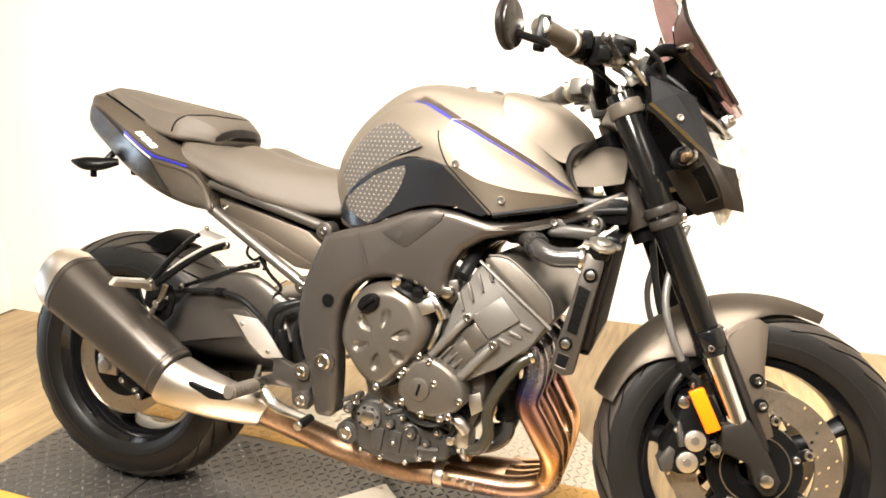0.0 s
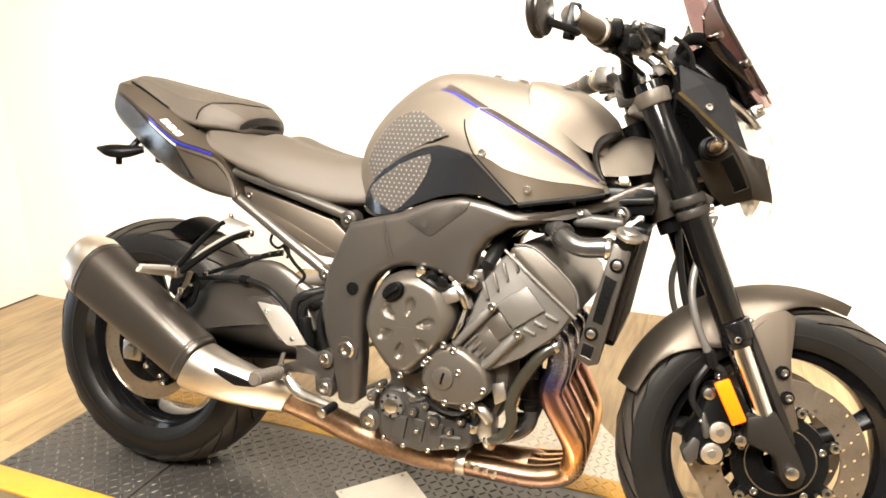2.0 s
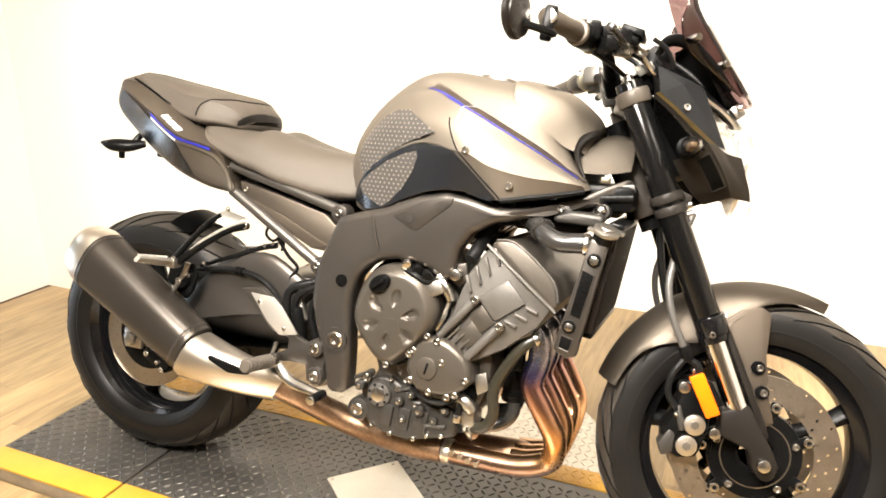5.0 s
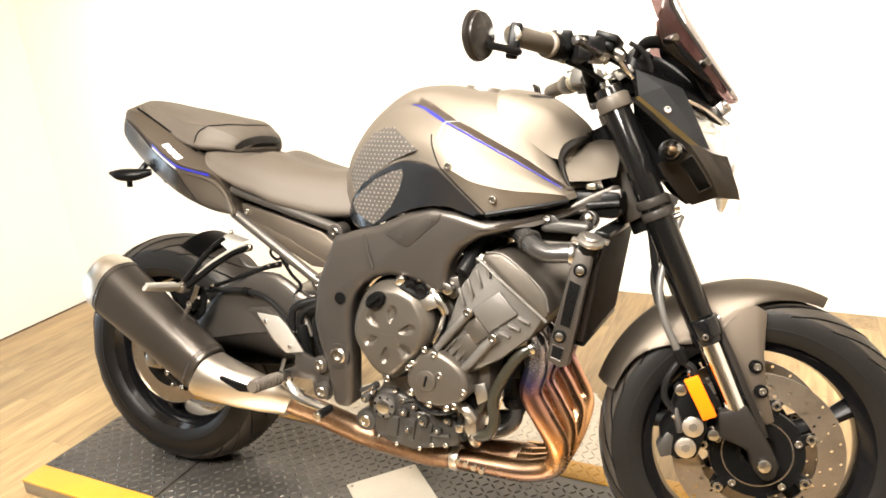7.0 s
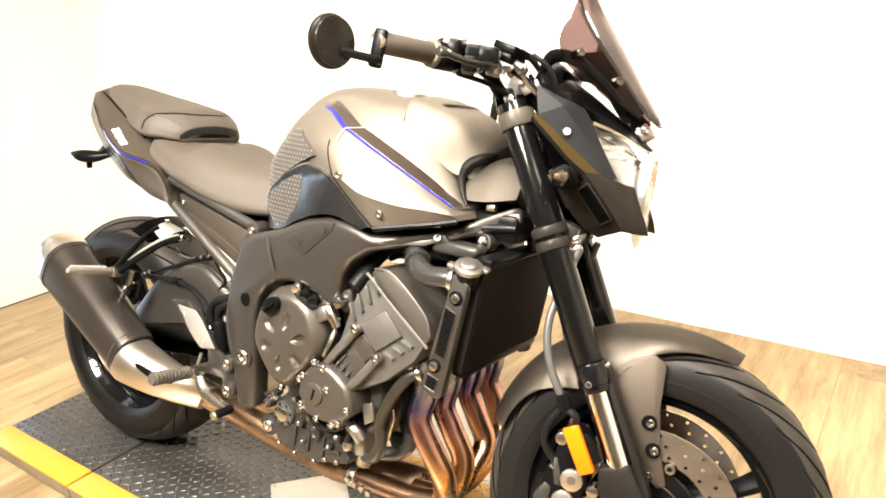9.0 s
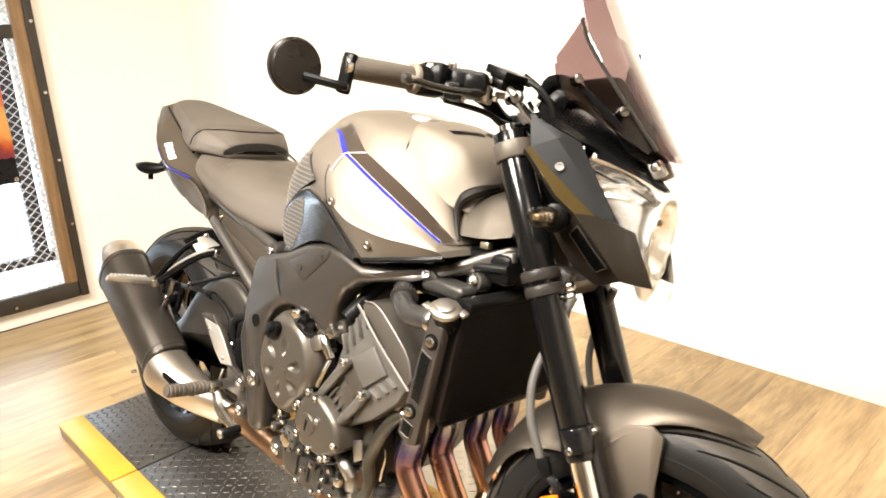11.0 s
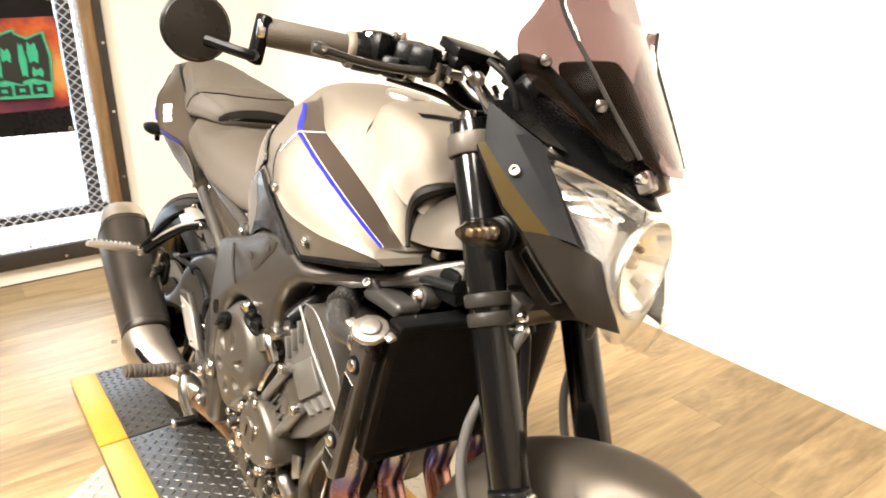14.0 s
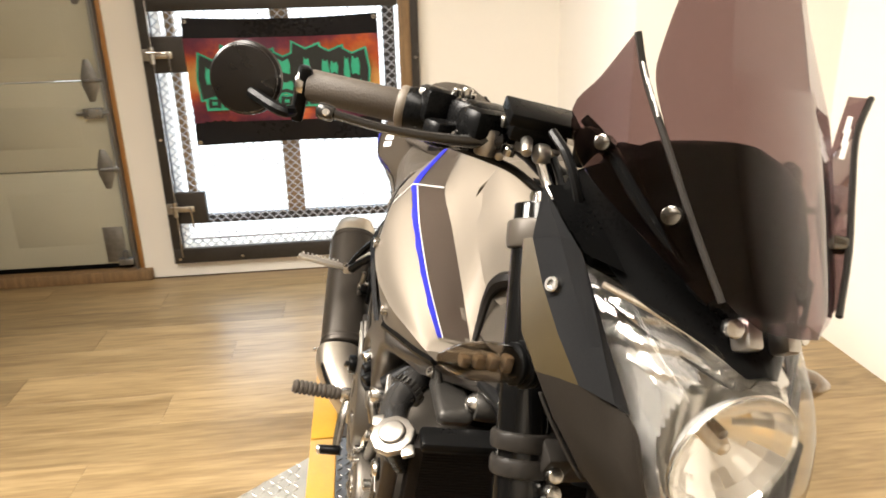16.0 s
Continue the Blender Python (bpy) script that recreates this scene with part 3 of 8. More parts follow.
# ---- the lift ----
lift = thing("motorcycle_lift", "low black tread-plate lift with yellow edges flush on the floor", "lift", pose(0, 0, DECK_Z))
DEEP = FLOOR - DECK_Z
X0, X1, SEAM = -0.378, 2.05, 0.048
YN, YNI, YFI, YF = -0.274, -0.200, 0.228, 0.302
for nm, a, b in (("rear_deck", X0, SEAM - 0.004), ("front_deck", SEAM + 0.004, X1)):
    part(nm, span(B(), a, b, YNI, YFI, -0.006, 0.0, 0.001), DECK, lift, "worn black tread plate")
    part("yellow_edge", span(B(), a, b, YN, YNI - 0.001, -0.006, 0.0015, 0.002), YELLOW, lift, "yellow painted edge strip")
    part("yellow_edge", span(B(), a, b, YFI + 0.001, YF, -0.006, 0.0015, 0.002), YELLOW, lift, "yellow painted edge strip")
    part("side_skirt", span(B(), a, b, YN + 0.002, YF - 0.002, DEEP + 0.001, -0.0065, 0.002), SIDE_STEEL, lift, "dirty steel side")


def lugs(x0, x1, y0, y1, z, keep, pitch=0.0215):
    """Raised tread lugs in alternate directions."""
    verts, faces = [], []
    nx, ny = int((x1 - x0) / pitch), int((y1 - y0) / pitch)
    rnd = random.Random(4)
    for i in range(nx):
        for j in range(ny):
            x, y = x0 + (i + 0.5) * pitch, y0 + (j + 0.5) * pitch
            if not keep(x, y):
                continue
            a = radians(45 if (i + j) % 2 else -45) + rnd.uniform(-0.04, 0.04)
            c, s = math.cos(a), math.sin(a)
            n = len(verts)
            for u, v, h in ((-0.0105, 0, 0), (-0.005, -0.0028, 0), (0.005, -0.0028, 0), (0.0105, 0, 0), (0.005, 0.0028, 0), (-0.005, 0.0028, 0), (-0.006, 0, 0.0017), (0.006, 0, 0.0017)):
                verts.append((x + u * c - v * s, y + u * s + v * c, z + h))
            faces += [[n + k for k in f] for f in ((0, 1, 6), (1, 2, 7, 6), (2, 3, 7), (3, 4, 7), (4, 5, 6, 7), (5, 0, 6))]
    me = bpy.data.meshes.new("tread_pattern")
    me.from_pydata(verts, [], faces)
    b = B()
    b.from_mesh(me)
    bpy.data.meshes.remove(me)
    return b


lo = part("tread_pattern", lugs(X0 + 0.005, X1, YNI, YFI, 0.0, lambda x, y: abs(x - SEAM) > 0.018), DECK_LUG, lift, "worn raised lugs", sharp=20)
lo["kind"] = "stuff"
lo = part("tread_pattern", lugs(X0, X1, YFI + 0.002, YF, 0.0015, lambda x, y: abs(x - SEAM) > 0.018), YELLOW, lift, "yellow painted lugs", sharp=20)
lo["kind"] = "stuff"


def side_wing(name, pts, y_sign):
    b = B()
    f = b.faces.new([b.verts.new((x, y, DEEP + 0.012)) for x, y in pts])
    e = bmesh.ops.extrude_face_region(b, geom=[f])
    bmesh.ops.translate(b, vec=(0, 0, 0.012), verts=[v for v in e["geom"] if isinstance(v, bmesh.types.BMVert)])
    wing = part(name, b, BARE, lift, "bare steel tread-plate wing")
    xs, ys = [p[0] for p in pts], [p[1] for p in pts]

    def inside(x, y):
        hit = False
        for (ax, ay), (bx, by) in zip(pts, pts[1:] + pts[:1]):
            if (ay > y) != (by > y) and x < (bx - ax) * (y - ay) / (by - ay) + ax:
                hit = not hit
        return hit
    lg = part("tread_pattern", lugs(min(xs), max(xs), min(ys), max(ys), DEEP + 0.024, inside), BARE, lift, sharp=20)
    lg["kind"] = "stuff"


side_wing("side_wing", [(0.10, YN - 0.002), (0.42, -0.66), (0.92, -0.66), (1.2, YN - 0.002)], -1)
side_wing("side_wing", [(0.08, YF + 0.002), (0.42, 0.70), (0.98, 0.70), (1.16, 0.46), (1.2, YF + 0.002)], 1)
pb = B()
f = pb.faces.new([pb.verts.new((x, y, DECK_Z + 0.0025)) for x, y in ((0.508, 0.006), (0.636, 0.143), (0.80, -0.005), (0.672, -0.142))])
e = bmesh.ops.extrude_face_region(pb, geom=[f])
bmesh.ops.translate(pb, vec=(0, 0, 0.004), verts=[v for v in e["geom"] if isinstance(v, bmesh.types.BMVert)])
sp = part("steel_plate", pb, BARE)
tagged(sp, "small bare steel plate lying on the lift deck under the engine", "plate")
for x, y in ((0.523, 0.006), (0.633, 0.124)):
    part("rivet", rod(B(), (x, y, DECK_Z + 0.0065), (x, y, DECK_Z + 0.0085), 0.004, seg=8), DULL_STEEL, sp)

# ---- the motorcycle ----
BIKE = pose(0, 0, 0, -LEAN, 0, 0.8)
moto = thing("motorcycle", "matte grey naked motorcycle leaning on its side stand on the lift", "motorcycle", BIKE)
AXLE_F, AXLE_R, HEAD = (1.449, 0, 0.289), (0.012, -0.004, 0.303), (1.551, 0, 0)
FEND = (1.443, 0, 0.299)
rake = Vector((-math.sin(radians(25)), 0, math.cos(radians(25))))
SM = Matrix.Translation(HEAD) @ Matrix.Rotation(radians(STEER), 4, rake) @ Matrix.Translation((-HEAD[0], 0, 0))


def bolt(p, r=0.009, d=(0, -1, 0), h=0.007, parent=None, xf=None, mat=STEEL, name="bolt"):
    p, d = Vector(p), Vector(d).normalized()
    r *= 0.86
    b = lathe(B(), [(-0.004, r), (h - r * 0.15, r), (h, r * 0.86), (h, r * 0.55), (h * 0.45, r * 0.5), (h * 0.45, 0.0002)], 12)
    b.transform(Matrix.Translation(p) @ Vector((0, 1, 0)).rotation_difference(d).to_matrix().to_4x4())
    return part(name, b, mat, parent or moto, xf=xf)


def pillow(b, steps=((0.008, 0.0025), (0.010, 0.0015))):
    """Rounds the two broad faces of a plate by insetting them outwards."""
    big = sorted(b.faces, key=lambda f: -f.calc_area())[:2]
    for th, dp in steps:
        bmesh.ops.inset_region(b, faces=big, thickness=th, depth=dp, use_even_offset=True)
    return b


# Wheels
def tyre_profile(r, w, rim):
    pr = []
    for k in range(25):
        a = math.pi * (k / 24 - 0.5)
        pr.append((w / 2 * math.sin(a) * (0.97 + 0.03 * math.cos(a)), rim + 0.012 + (r - rim - 0.012) * max(0, math.cos(a)) ** 0.62))
    return [(-w * 0.40, rim - 0.004)] + pr + [(w * 0.40, rim - 0.004)]


def disc_ring(at, y, r0, r1, t, nhole, mat, parent, xf, name="brake_disc", rows=3):
    """A drilled brake disc: polar cells, each second one with a real hole."""
    b = B()
    nc, rr = nhole, [r0 + (r1 - r0) * k / rows for k in range(rows + 1)]
    for f in (y - t / 2, y + t / 2):
        cache = {}

        def pt(r, a):
            key = (round(r, 5), round(a % (2 * math.pi), 4))
            if key not in cache:
                cache[key] = b.verts.new((at[0] + r * math.cos(a), f, at[2] + r * math.sin(a)))
            return cache[key]
        for i in range(nc):
            a0, a1 = 2 * math.pi * i / nc, 2 * math.pi * (i + 1) / nc
            if i == nc - 1:
                a1 = 0.0
            for j in range(rows):
                c = [pt(rr[j], a0), pt(rr[j + 1], a0), pt(rr[j + 1], a1), pt(rr[j], a1)]
                if (i + j * 2) % 3 == 0:
                    am, rm = 2 * math.pi * (i + 0.5) / nc, (rr[j] + rr[j + 1]) / 2
                    hr = 0.0036
                    ctr = Vector((at[0] + rm * math.cos(am), f, at[2] + rm * math.sin(am)))
                    h = []
                    for k in range(8):
                        q = c[k // 2].co if k % 2 == 0 else (c[k // 2].co + c[(k // 2 + 1) % 4].co) / 2
                        h.append(b.verts.new(ctr + (q - ctr).normalized() * hr))
                    for k in range(4):
                        b.faces.new((c[k], c[(k + 1) % 4], h[(2 * k + 2) % 8], h[2 * k + 1], h[2 * k]))
                else:
                    b.faces.new(c)
    lathe(b, [(y - t / 2, r1), (y + t / 2, r1)], nc, at)
    lathe(b, [(y - t / 2, r0), (y + t / 2, r0)], nc, at)
    return part(name, b, mat, parent, "drilled steel brake disc", xf=xf)


def wheel(name, at, r, w, rim, rimw, xf, spokes=5, twist=0.0, hub=0.045, hubw=0.11):
    b = B()
    h = rimw / 2
    lathe(b, [(-h, rim + 0.012), (-h, rim + 0.002), (-h + 0.012, rim - 0.008), (-h * 0.55, rim - 0.026), (0, rim - 0.030), (h * 0.55, rim - 0.026), (h - 0.012, rim - 0.008), (h, rim + 0.002), (h, rim + 0.012),
              (h - 0.016, rim + 0.004), (h * 0.5, rim - 0.016), (-h * 0.5, rim - 0.016), (-h + 0.016, rim + 0.004)], 72, at, closed=True)
    lathe(b, [(-hubw / 2, hub * 0.6), (-hubw / 2, hub), (-0.02, hub * 0.9), (0.02, hub * 0.9), (hubw / 2, hub), (hubw / 2, hub * 0.6)], 32, at)
    wh = part(name, b, GLOSS_BLACK, moto, "gloss black cast wheel", xf=xf, sharp=50)
    for k in range(spokes):
        a = 2 * math.pi * k / spokes + twist
        pts = []
        for q, rad in enumerate((hub * 0.8, (hub + rim) * 0.5, rim - 0.022)):
            aa = a + 0.06 * q
            pts.append((at[0] + rad * math.cos(aa), at[1], at[2] + rad * math.sin(aa)))
        part("spoke", tube(B(), pts, [0.026, 0.017, 0.021], 8, 4, flat=0.8), BLACK, wh, xf=xf)
    t = lathe(B(), tyre_profile(r, w, rim), 96, at)
    part("tyre", t, RUBBER, wh, "black road tyre with fine tread grooves", xf=xf, sharp=60)
    pr = [(yy * 1.004, rr + 0.0006) for yy, rr in tyre_profile(r, w, rim)[5:-5]]
    part("tread_band", lathe(B(), [(pr[0][0], pr[0][1] - 0.003)] + pr + [(pr[-1][0], pr[-1][1] - 0.003)], 96, at), TREAD, wh, "dusty brown-black tread", xf=xf, sharp=60)
    part("sidewall_ring", lathe(B(), [(q * w / 2 * 0.985, rim + 0.020) for q in (-1,)] + [(-w / 2 * 0.995, rim + 0.0225), (-w / 2 * 0.985, rim + 0.025)], 96, at), RUBBER, wh, xf=xf)
    # tread grooves as slim dark inlays cut along the shoulders
    g = B()
    for k in range(22):
        for s in (-1, 1):
            pts = []
            for j in range(6):
                u = 0.06 + 0.135 * j
                a = s * math.pi / 2 * u
                yy = w / 2 * math.sin(a) * (0.97 + 0.03 * math.cos(a))
                rr = rim + 0.012 + (r - rim - 0.012) * max(0, math.cos(a)) ** 0.62 + 0.0007
                th = 2 * math.pi * (k + (0.5 if s > 0 else 0)) / 22 + 0.05 * j + 0.012 * j * j
                pts.append((at[0] + rr * math.cos(th), at[1] + yy, at[2] + rr * math.sin(th)))
            tube(g, pts, [0.0008, 0.0020, 0.0026, 0.0028, 0.0024, 0.0012], 5, 2)
    part("tread_groove", g, BLACK, wh, xf=xf)["kind"] = "stuff"
    return wh


fw = wheel("front_wheel", AXLE_F, 0.2945, 0.120, 0.216, 0.092, SM, twist=0.35)
rw = wheel("rear_wheel", AXLE_R, 0.316, 0.182, 0.216, 0.145, None, twist=0.5, hub=0.055, hubw=0.16)
for s in (-1, 1):
    disc_ring(AXLE_F, s * 0.064, 0.106, 0.155, 0.005, 72, DISC, fw, SM)
    c = B()
    lathe(c, [(s * 0.054, 0.036), (s * 0.062, 0.036), (s * 0.067, 0.062), (s * 0.066, 0.086), (s * 0.058, 0.088), (s * 0.056, 0.064)], 48, AXLE_F, closed=True)
    part("disc_carrier", c, BLACK, fw, xf=SM)
    part("carrier_edge", lathe(B(), [(s * 0.0655, 0.0615), (s * 0.0682, 0.0625), (s * 0.0682, 0.0650), (s * 0.0655, 0.0660)], 48, AXLE_F, closed=True), STEEL, fw, "bright machined edge", xf=SM)
    for k in range(7):
        a = 2 * math.pi * k / 7 + radians(22)
        ca, sa_ = math.cos(a), math.sin(a)
        arm = box(B(), (0.094, s * 0.0645, 0), (0.030, 0.006, 0.021), 0.002)
        arm.transform(Matrix.Translation(AXLE_F) @ Matrix.Rotation(-a, 4, "Y"))
        part("carrier_arm", arm, BLACK, fw, xf=SM)
        bm_ = lathe(B(), [(s * 0.060, 0.0042), (s * 0.0720, 0.0042), (s * 0.0725, 0.0060), (s * 0.0715, 0.0092), (s * 0.060, 0.0100)], 18, (AXLE_F[0] + 0.099 * ca, 0, AXLE_F[2] + 0.099 * sa_), closed=True)
        part("disc_button", bm_, STEEL, fw, "bright ring-shaped disc bobbin", xf=SM)
    for k in range(5):
        a = 2 * math.pi * k / 5 + radians(20)
        bolt((AXLE_F[0] + 0.075 * math.cos(a), s * 0.066, AXLE_F[2] + 0.075 * math.sin(a)), 0.0085, (0, s, 0), 0.007, parent=fw, xf=SM, name="carrier_bolt")
disc_ring(AXLE_R, -0.082, 0.085, 0.1335, 0.005, 60, DISC, rw, None)
lathe_b = lathe(B(), [(-0.078, 0.04), (-0.086, 0.04), (-0.086, 0.088), (-0.078, 0.088)], 40, AXLE_R, closed=True)
part("disc_carrier", lathe_b, BLACK, rw)
sprk = lathe(B(), [(0.095, 0.03), (0.101, 0.03), (0.101, 0.105), (0.095, 0.105)], 45, AXLE_R, closed=True)
part("sprocket", sprk, DULL_STEEL, rw)

# Fork: outer tubes, chrome stanchions, axle lugs, clamps.
FT, FB = Vector((1.140, 0, 0.968)), Vector((1.409, 0, 0.358))


def on_fork(u, y, ahead=0.0):
    p = FT + (FB - FT) * u
    return (p.x + ahead * math.cos(radians(24)), y, p.z + ahead * math.sin(radians(24)))


for s in (-1, 1):
    y = s * 0.105
    part("fork_outer", rod(B(), on_fork(0, y), on_fork(0.74, y), 0.0265, seg=28, bev=0.002), FORK, moto, "gloss black fork tube", xf=SM)
    c = rod(B(), on_fork(0.725, y), on_fork(0.765, y), 0.0280, seg=28, bev=0.003)
    rod(c, on_fork(0.690, y - 0.006, 0.004), on_fork(0.745, y - 0.006, 0.004), 0.0276, seg=28, bev=0.002)
    part("collar_clip", box(B(), on_fork(0.712, y - 0.004, 0.0275), (0.006, 0.018, 0.022), 0.002, Matrix.Rotation(radians(24), 4, "Y")), STEEL, moto, "bright collar clip", xf=SM)
    bl = [on_fork(u, 0, q) for u, q in ((0.70, 0.020), (0.70, 0.031), (0.80, 0.034), (1.02, 0.038), (1.06, 0.036), (1.06, 0.022), (0.98, 0.024))]
    part("fork_guard", plate(B(), [(p[0], p[2]) for p in bl], y - 0.012, y + 0.014, 0.004), LUG, moto, "black guard blade beside the stanchion", xf=SM)
    part("fork_seal_collar", c, GLOSS_BLACK, moto, xf=SM)
    part("fork_stanchion", rod(B(), on_fork(0.76, y), on_fork(1.0, y), 0.0215, seg=28), CHROME, moto, "chrome fork stanchion", xf=SM)
    l = plate(B(), [(1.366, 0.378), (1.416, 0.394), (1.438, 0.360), (1.464, 0.316), (1.478, 0.286), (1.470, 0.260), (1.450, 0.256), (1.432, 0.276), (1.422, 0.311), (1.371, 0.330)], y - 0.022, y + 0.022, 0.007)
    part("fork_lug", l, LUG, moto, "satin black axle lug", xf=SM)
    part("axle_bolt", rod(B(), (AXLE_F[0], y - s * 0.02, AXLE_F[2]), (AXLE_F[0], y + s * 0.034, AXLE_F[2]), 0.0135, 0.012, 18, 0.002), STEEL, moto, xf=SM)
    part("lower_clamp", rod(B(), on_fork(0.330, y), on_fork(0.357, y), 0.0315, seg=28, bev=0.004), PAINT_DARK, moto, "satin dark grey lower fork clamp", xf=SM)
    part("clamp_ring", rod(B(), on_fork(0.366, y), on_fork(0.393, y), 0.0305, seg=28, bev=0.004), PAINT_DARK, moto, xf=SM)
    part("upper_clamp", rod(B(), on_fork(0.025, y), on_fork(0.068, y), 0.0320, seg=28, bev=0.004), TAIL_SIDE, moto, "grey upper fork clamp", xf=SM)
    part("fork_cap", rod(B(), on_fork(-0.02, y), on_fork(0.02, y), 0.012, seg=10, bev=0.002), STEEL, moto, xf=SM)
    part("clamp_lug", box(B(), on_fork(0.363, s * 0.086, 0.026), (0.026, 0.030, 0.034), 0.004, Matrix.Rotation(radians(24), 4, "Y")), PAINT_DARK, moto, xf=SM)
    bolt((on_fork(0.74, y)[0] - 0.004, y + s * 0.030, on_fork(0.74, y)[2]), 0.007, (0, s, 0), 0.004, xf=SM)
yb = B()
box(yb, on_fork(0.36, 0), (0.055, 0.16, 0.035), 0.01, Matrix.Rotation(radians(25), 4, "Y"))
part("lower_yoke", yb, FRAME, moto, xf=SM)
yb = B()
box(yb, on_fork(0.05, 0), (0.06, 0.18, 0.024), 0.008, Matrix.Rotation(radians(25), 4, "Y"))
part("upper_yoke", yb, FRAME, moto, xf=SM)
part("steering_stem", rod(B(), (1.130, 0, 0.905), (1.225, 0, 0.70), 0.024), BLACK, moto, xf=SM)

# Front fender: an arched shell over the wheel with mounting tongues.
fb = B()
rows = []
for k in range(33):
    u = k / 32
    a = radians(162 - 96 * u)
    wd = 0.062 + 0.012 * math.sin(math.pi * u)
    if u > 0.66:
        wd *= 1 - 0.93 * ((u - 0.66) / 0.34) ** 1.7
    rad = 0.3075 + 0.005 * math.sin(math.pi * u) + 0.004 * max(0, u - 0.6)
    drop = 0.030 + 0.06 * math.exp(-((u - 0.47) / 0.20) ** 2) - 0.03 * max(0, u - 0.6)
    row = []
    for j in range(17):
        v = -1 + 2 * j / 16
        yy = wd * math.sin(v * 1.35) / math.sin(1.35)
        rr = rad - drop * (1 - math.cos(v * 1.35)) / (1 - math.cos(1.35)) + 0.004 * math.exp(-(v / 0.18) ** 2)
        row.append((FEND[0] + rr * math.cos(a), yy, FEND[2] + rr * math.sin(a)))
    rows.append(row)
grid(fb, rows)
bmesh.ops.solidify(fb, geom=fb.faces[:], thickness=0.003)
part("front_fender", fb, FENDER, moto, "matte grey front fender, shade put into its paint", xf=SM, sharp=60)
for s in (-1, 1):
    tb = plate(B(), [(1.345, 0.500), (1.365, 0.535), (1.395, 0.562), (1.430, 0.572), (1.4495, 0.560), (1.449, 0.48), (1.457, 0.417), (1.475, 0.354), (1.462, 0.346), (1.446, 0.356), (1.425, 0.39), (1.395, 0.44)], s * 0.0660, s * 0.0722, 0.002)
    # Same paint as the fender; the darker copy stands in for shade here.
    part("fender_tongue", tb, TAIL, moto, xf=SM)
    for p in ((1.437, 0.457), (1.449, 0.411)):
        bolt((p[0], s * 0.0735, p[1]), 0.0085, (0, s, 0), 0.008, xf=SM)
        part("bolt_washer", rod(B(), (p[0] - 0.002, s * 0.072, p[1]), (p[0] - 0.002, s * 0.077, p[1]), 0.013, seg=16), BLACK, moto, xf=SM)

# Calipers, reflectors and hoses.
for s in (-1, 1):
    cb = plate(B(), [(1.300, 0.425), (1.335, 0.43), (1.352, 0.40), (1.352, 0.335), (1.335, 0.28), (1.30, 0.275), (1.272, 0.29), (1.268, 0.325), (1.285, 0.36)], s * 0.055, s * 0.118, 0.010)
    cal = part("brake_caliper", cb, BLACK, moto, "black front brake caliper", xf=SM)
    for x, z, r in ((1.325, 0.343, 0.0205), (1.314, 0.302, 0.0205)):
        part("caliper_piston_cap", rod(B(), (x, s * 0.112, z), (x, s * 0.1225, z), r, r * 0.94, 24, 0.002), CONE, cal, "flat alloy piston cap", xf=SM)
        part("cap_recess", rod(B(), (x, s * 0.1220, z), (x, s * 0.1232, z), r * 0.42, r * 0.40, 6), DULL_STEEL, cal, xf=SM)
    part("caliper_bridge", plate(B(), [(1.262, 0.300), (1.280, 0.330), (1.292, 0.322), (1.290, 0.285), (1.270, 0.278)], s * 0.085, s * 0.1215, 0.004), SUMP, cal, "dull grey caliper bridge", xf=SM)
    part("caliper_rib", rod(B(), (1.292, s * 0.114, 0.375), (1.303, s * 0.119, 0.330), 0.0065, seg=10, bev=0.002), SUMP, cal, xf=SM)
    part("bleed_nipple", rod(B(), (1.296, s * 0.112, 0.352), (1.287, s * 0.122, 0.362), 0.0045, 0.0035, 8, 0.001), STEEL, cal, xf=SM)
    for x, z, r in ((1.362, 0.332, 0.012), (1.300, 0.411, 0.0125), (1.316, 0.444, 0.008)):
        part("caliper_bolt", rod(B(), (x, s * 0.10, z), (x, s * 0.122, z), r, r * 0.9, 14, 0.002), STEEL, cal, xf=SM)
    rb = plate(B(), [(1.302, 0.434), (1.327, 0.446), (1.364, 0.374), (1.340, 0.362)], s * 0.128, s * 0.142, 0.003)
    part("reflector", rb, ORANGE, moto, "amber side reflector", xf=SM)
    part("reflector_bracket", plate(B(), [(1.312, 0.425), (1.345, 0.43), (1.372, 0.39), (1.345, 0.37)], s * 0.118, s * 0.129, 0.003), BLACK, moto, xf=SM)
    hose = [(1.285, s * 0.09, 0.735), (1.262, s * 0.10, 0.66), (1.252, s * 0.115, 0.60), (1.262, s * 0.125, 0.545), (1.285, s * 0.125, 0.495), (1.297, s * 0.12, 0.47)]
    part("brake_hose", tube(B(), hose, 0.0070, 10), BRAKE_LINE, moto, xf=SM)
    part("hose_joint", rod(B(), (1.290, s * 0.122, 0.49), (1.301, s * 0.12, 0.462), 0.011, seg=12, bev=0.002), BLACK, moto, xf=SM)
    part("brake_hose", tube(B(), [(1.300, s * 0.12, 0.465), (1.318, s * 0.122, 0.455), (1.322, s * 0.12, 0.435)], 0.007, 8), HOSE, moto, xf=SM)
    part("brake_hose", tube(B(), [(1.296, s * 0.118, 0.468), (1.274, s * 0.12, 0.43), (1.272, s * 0.118, 0.395), (1.29, s * 0.115, 0.37), (1.305, s * 0.112, 0.352)], 0.0065, 8), HOSE, moto, xf=SM)

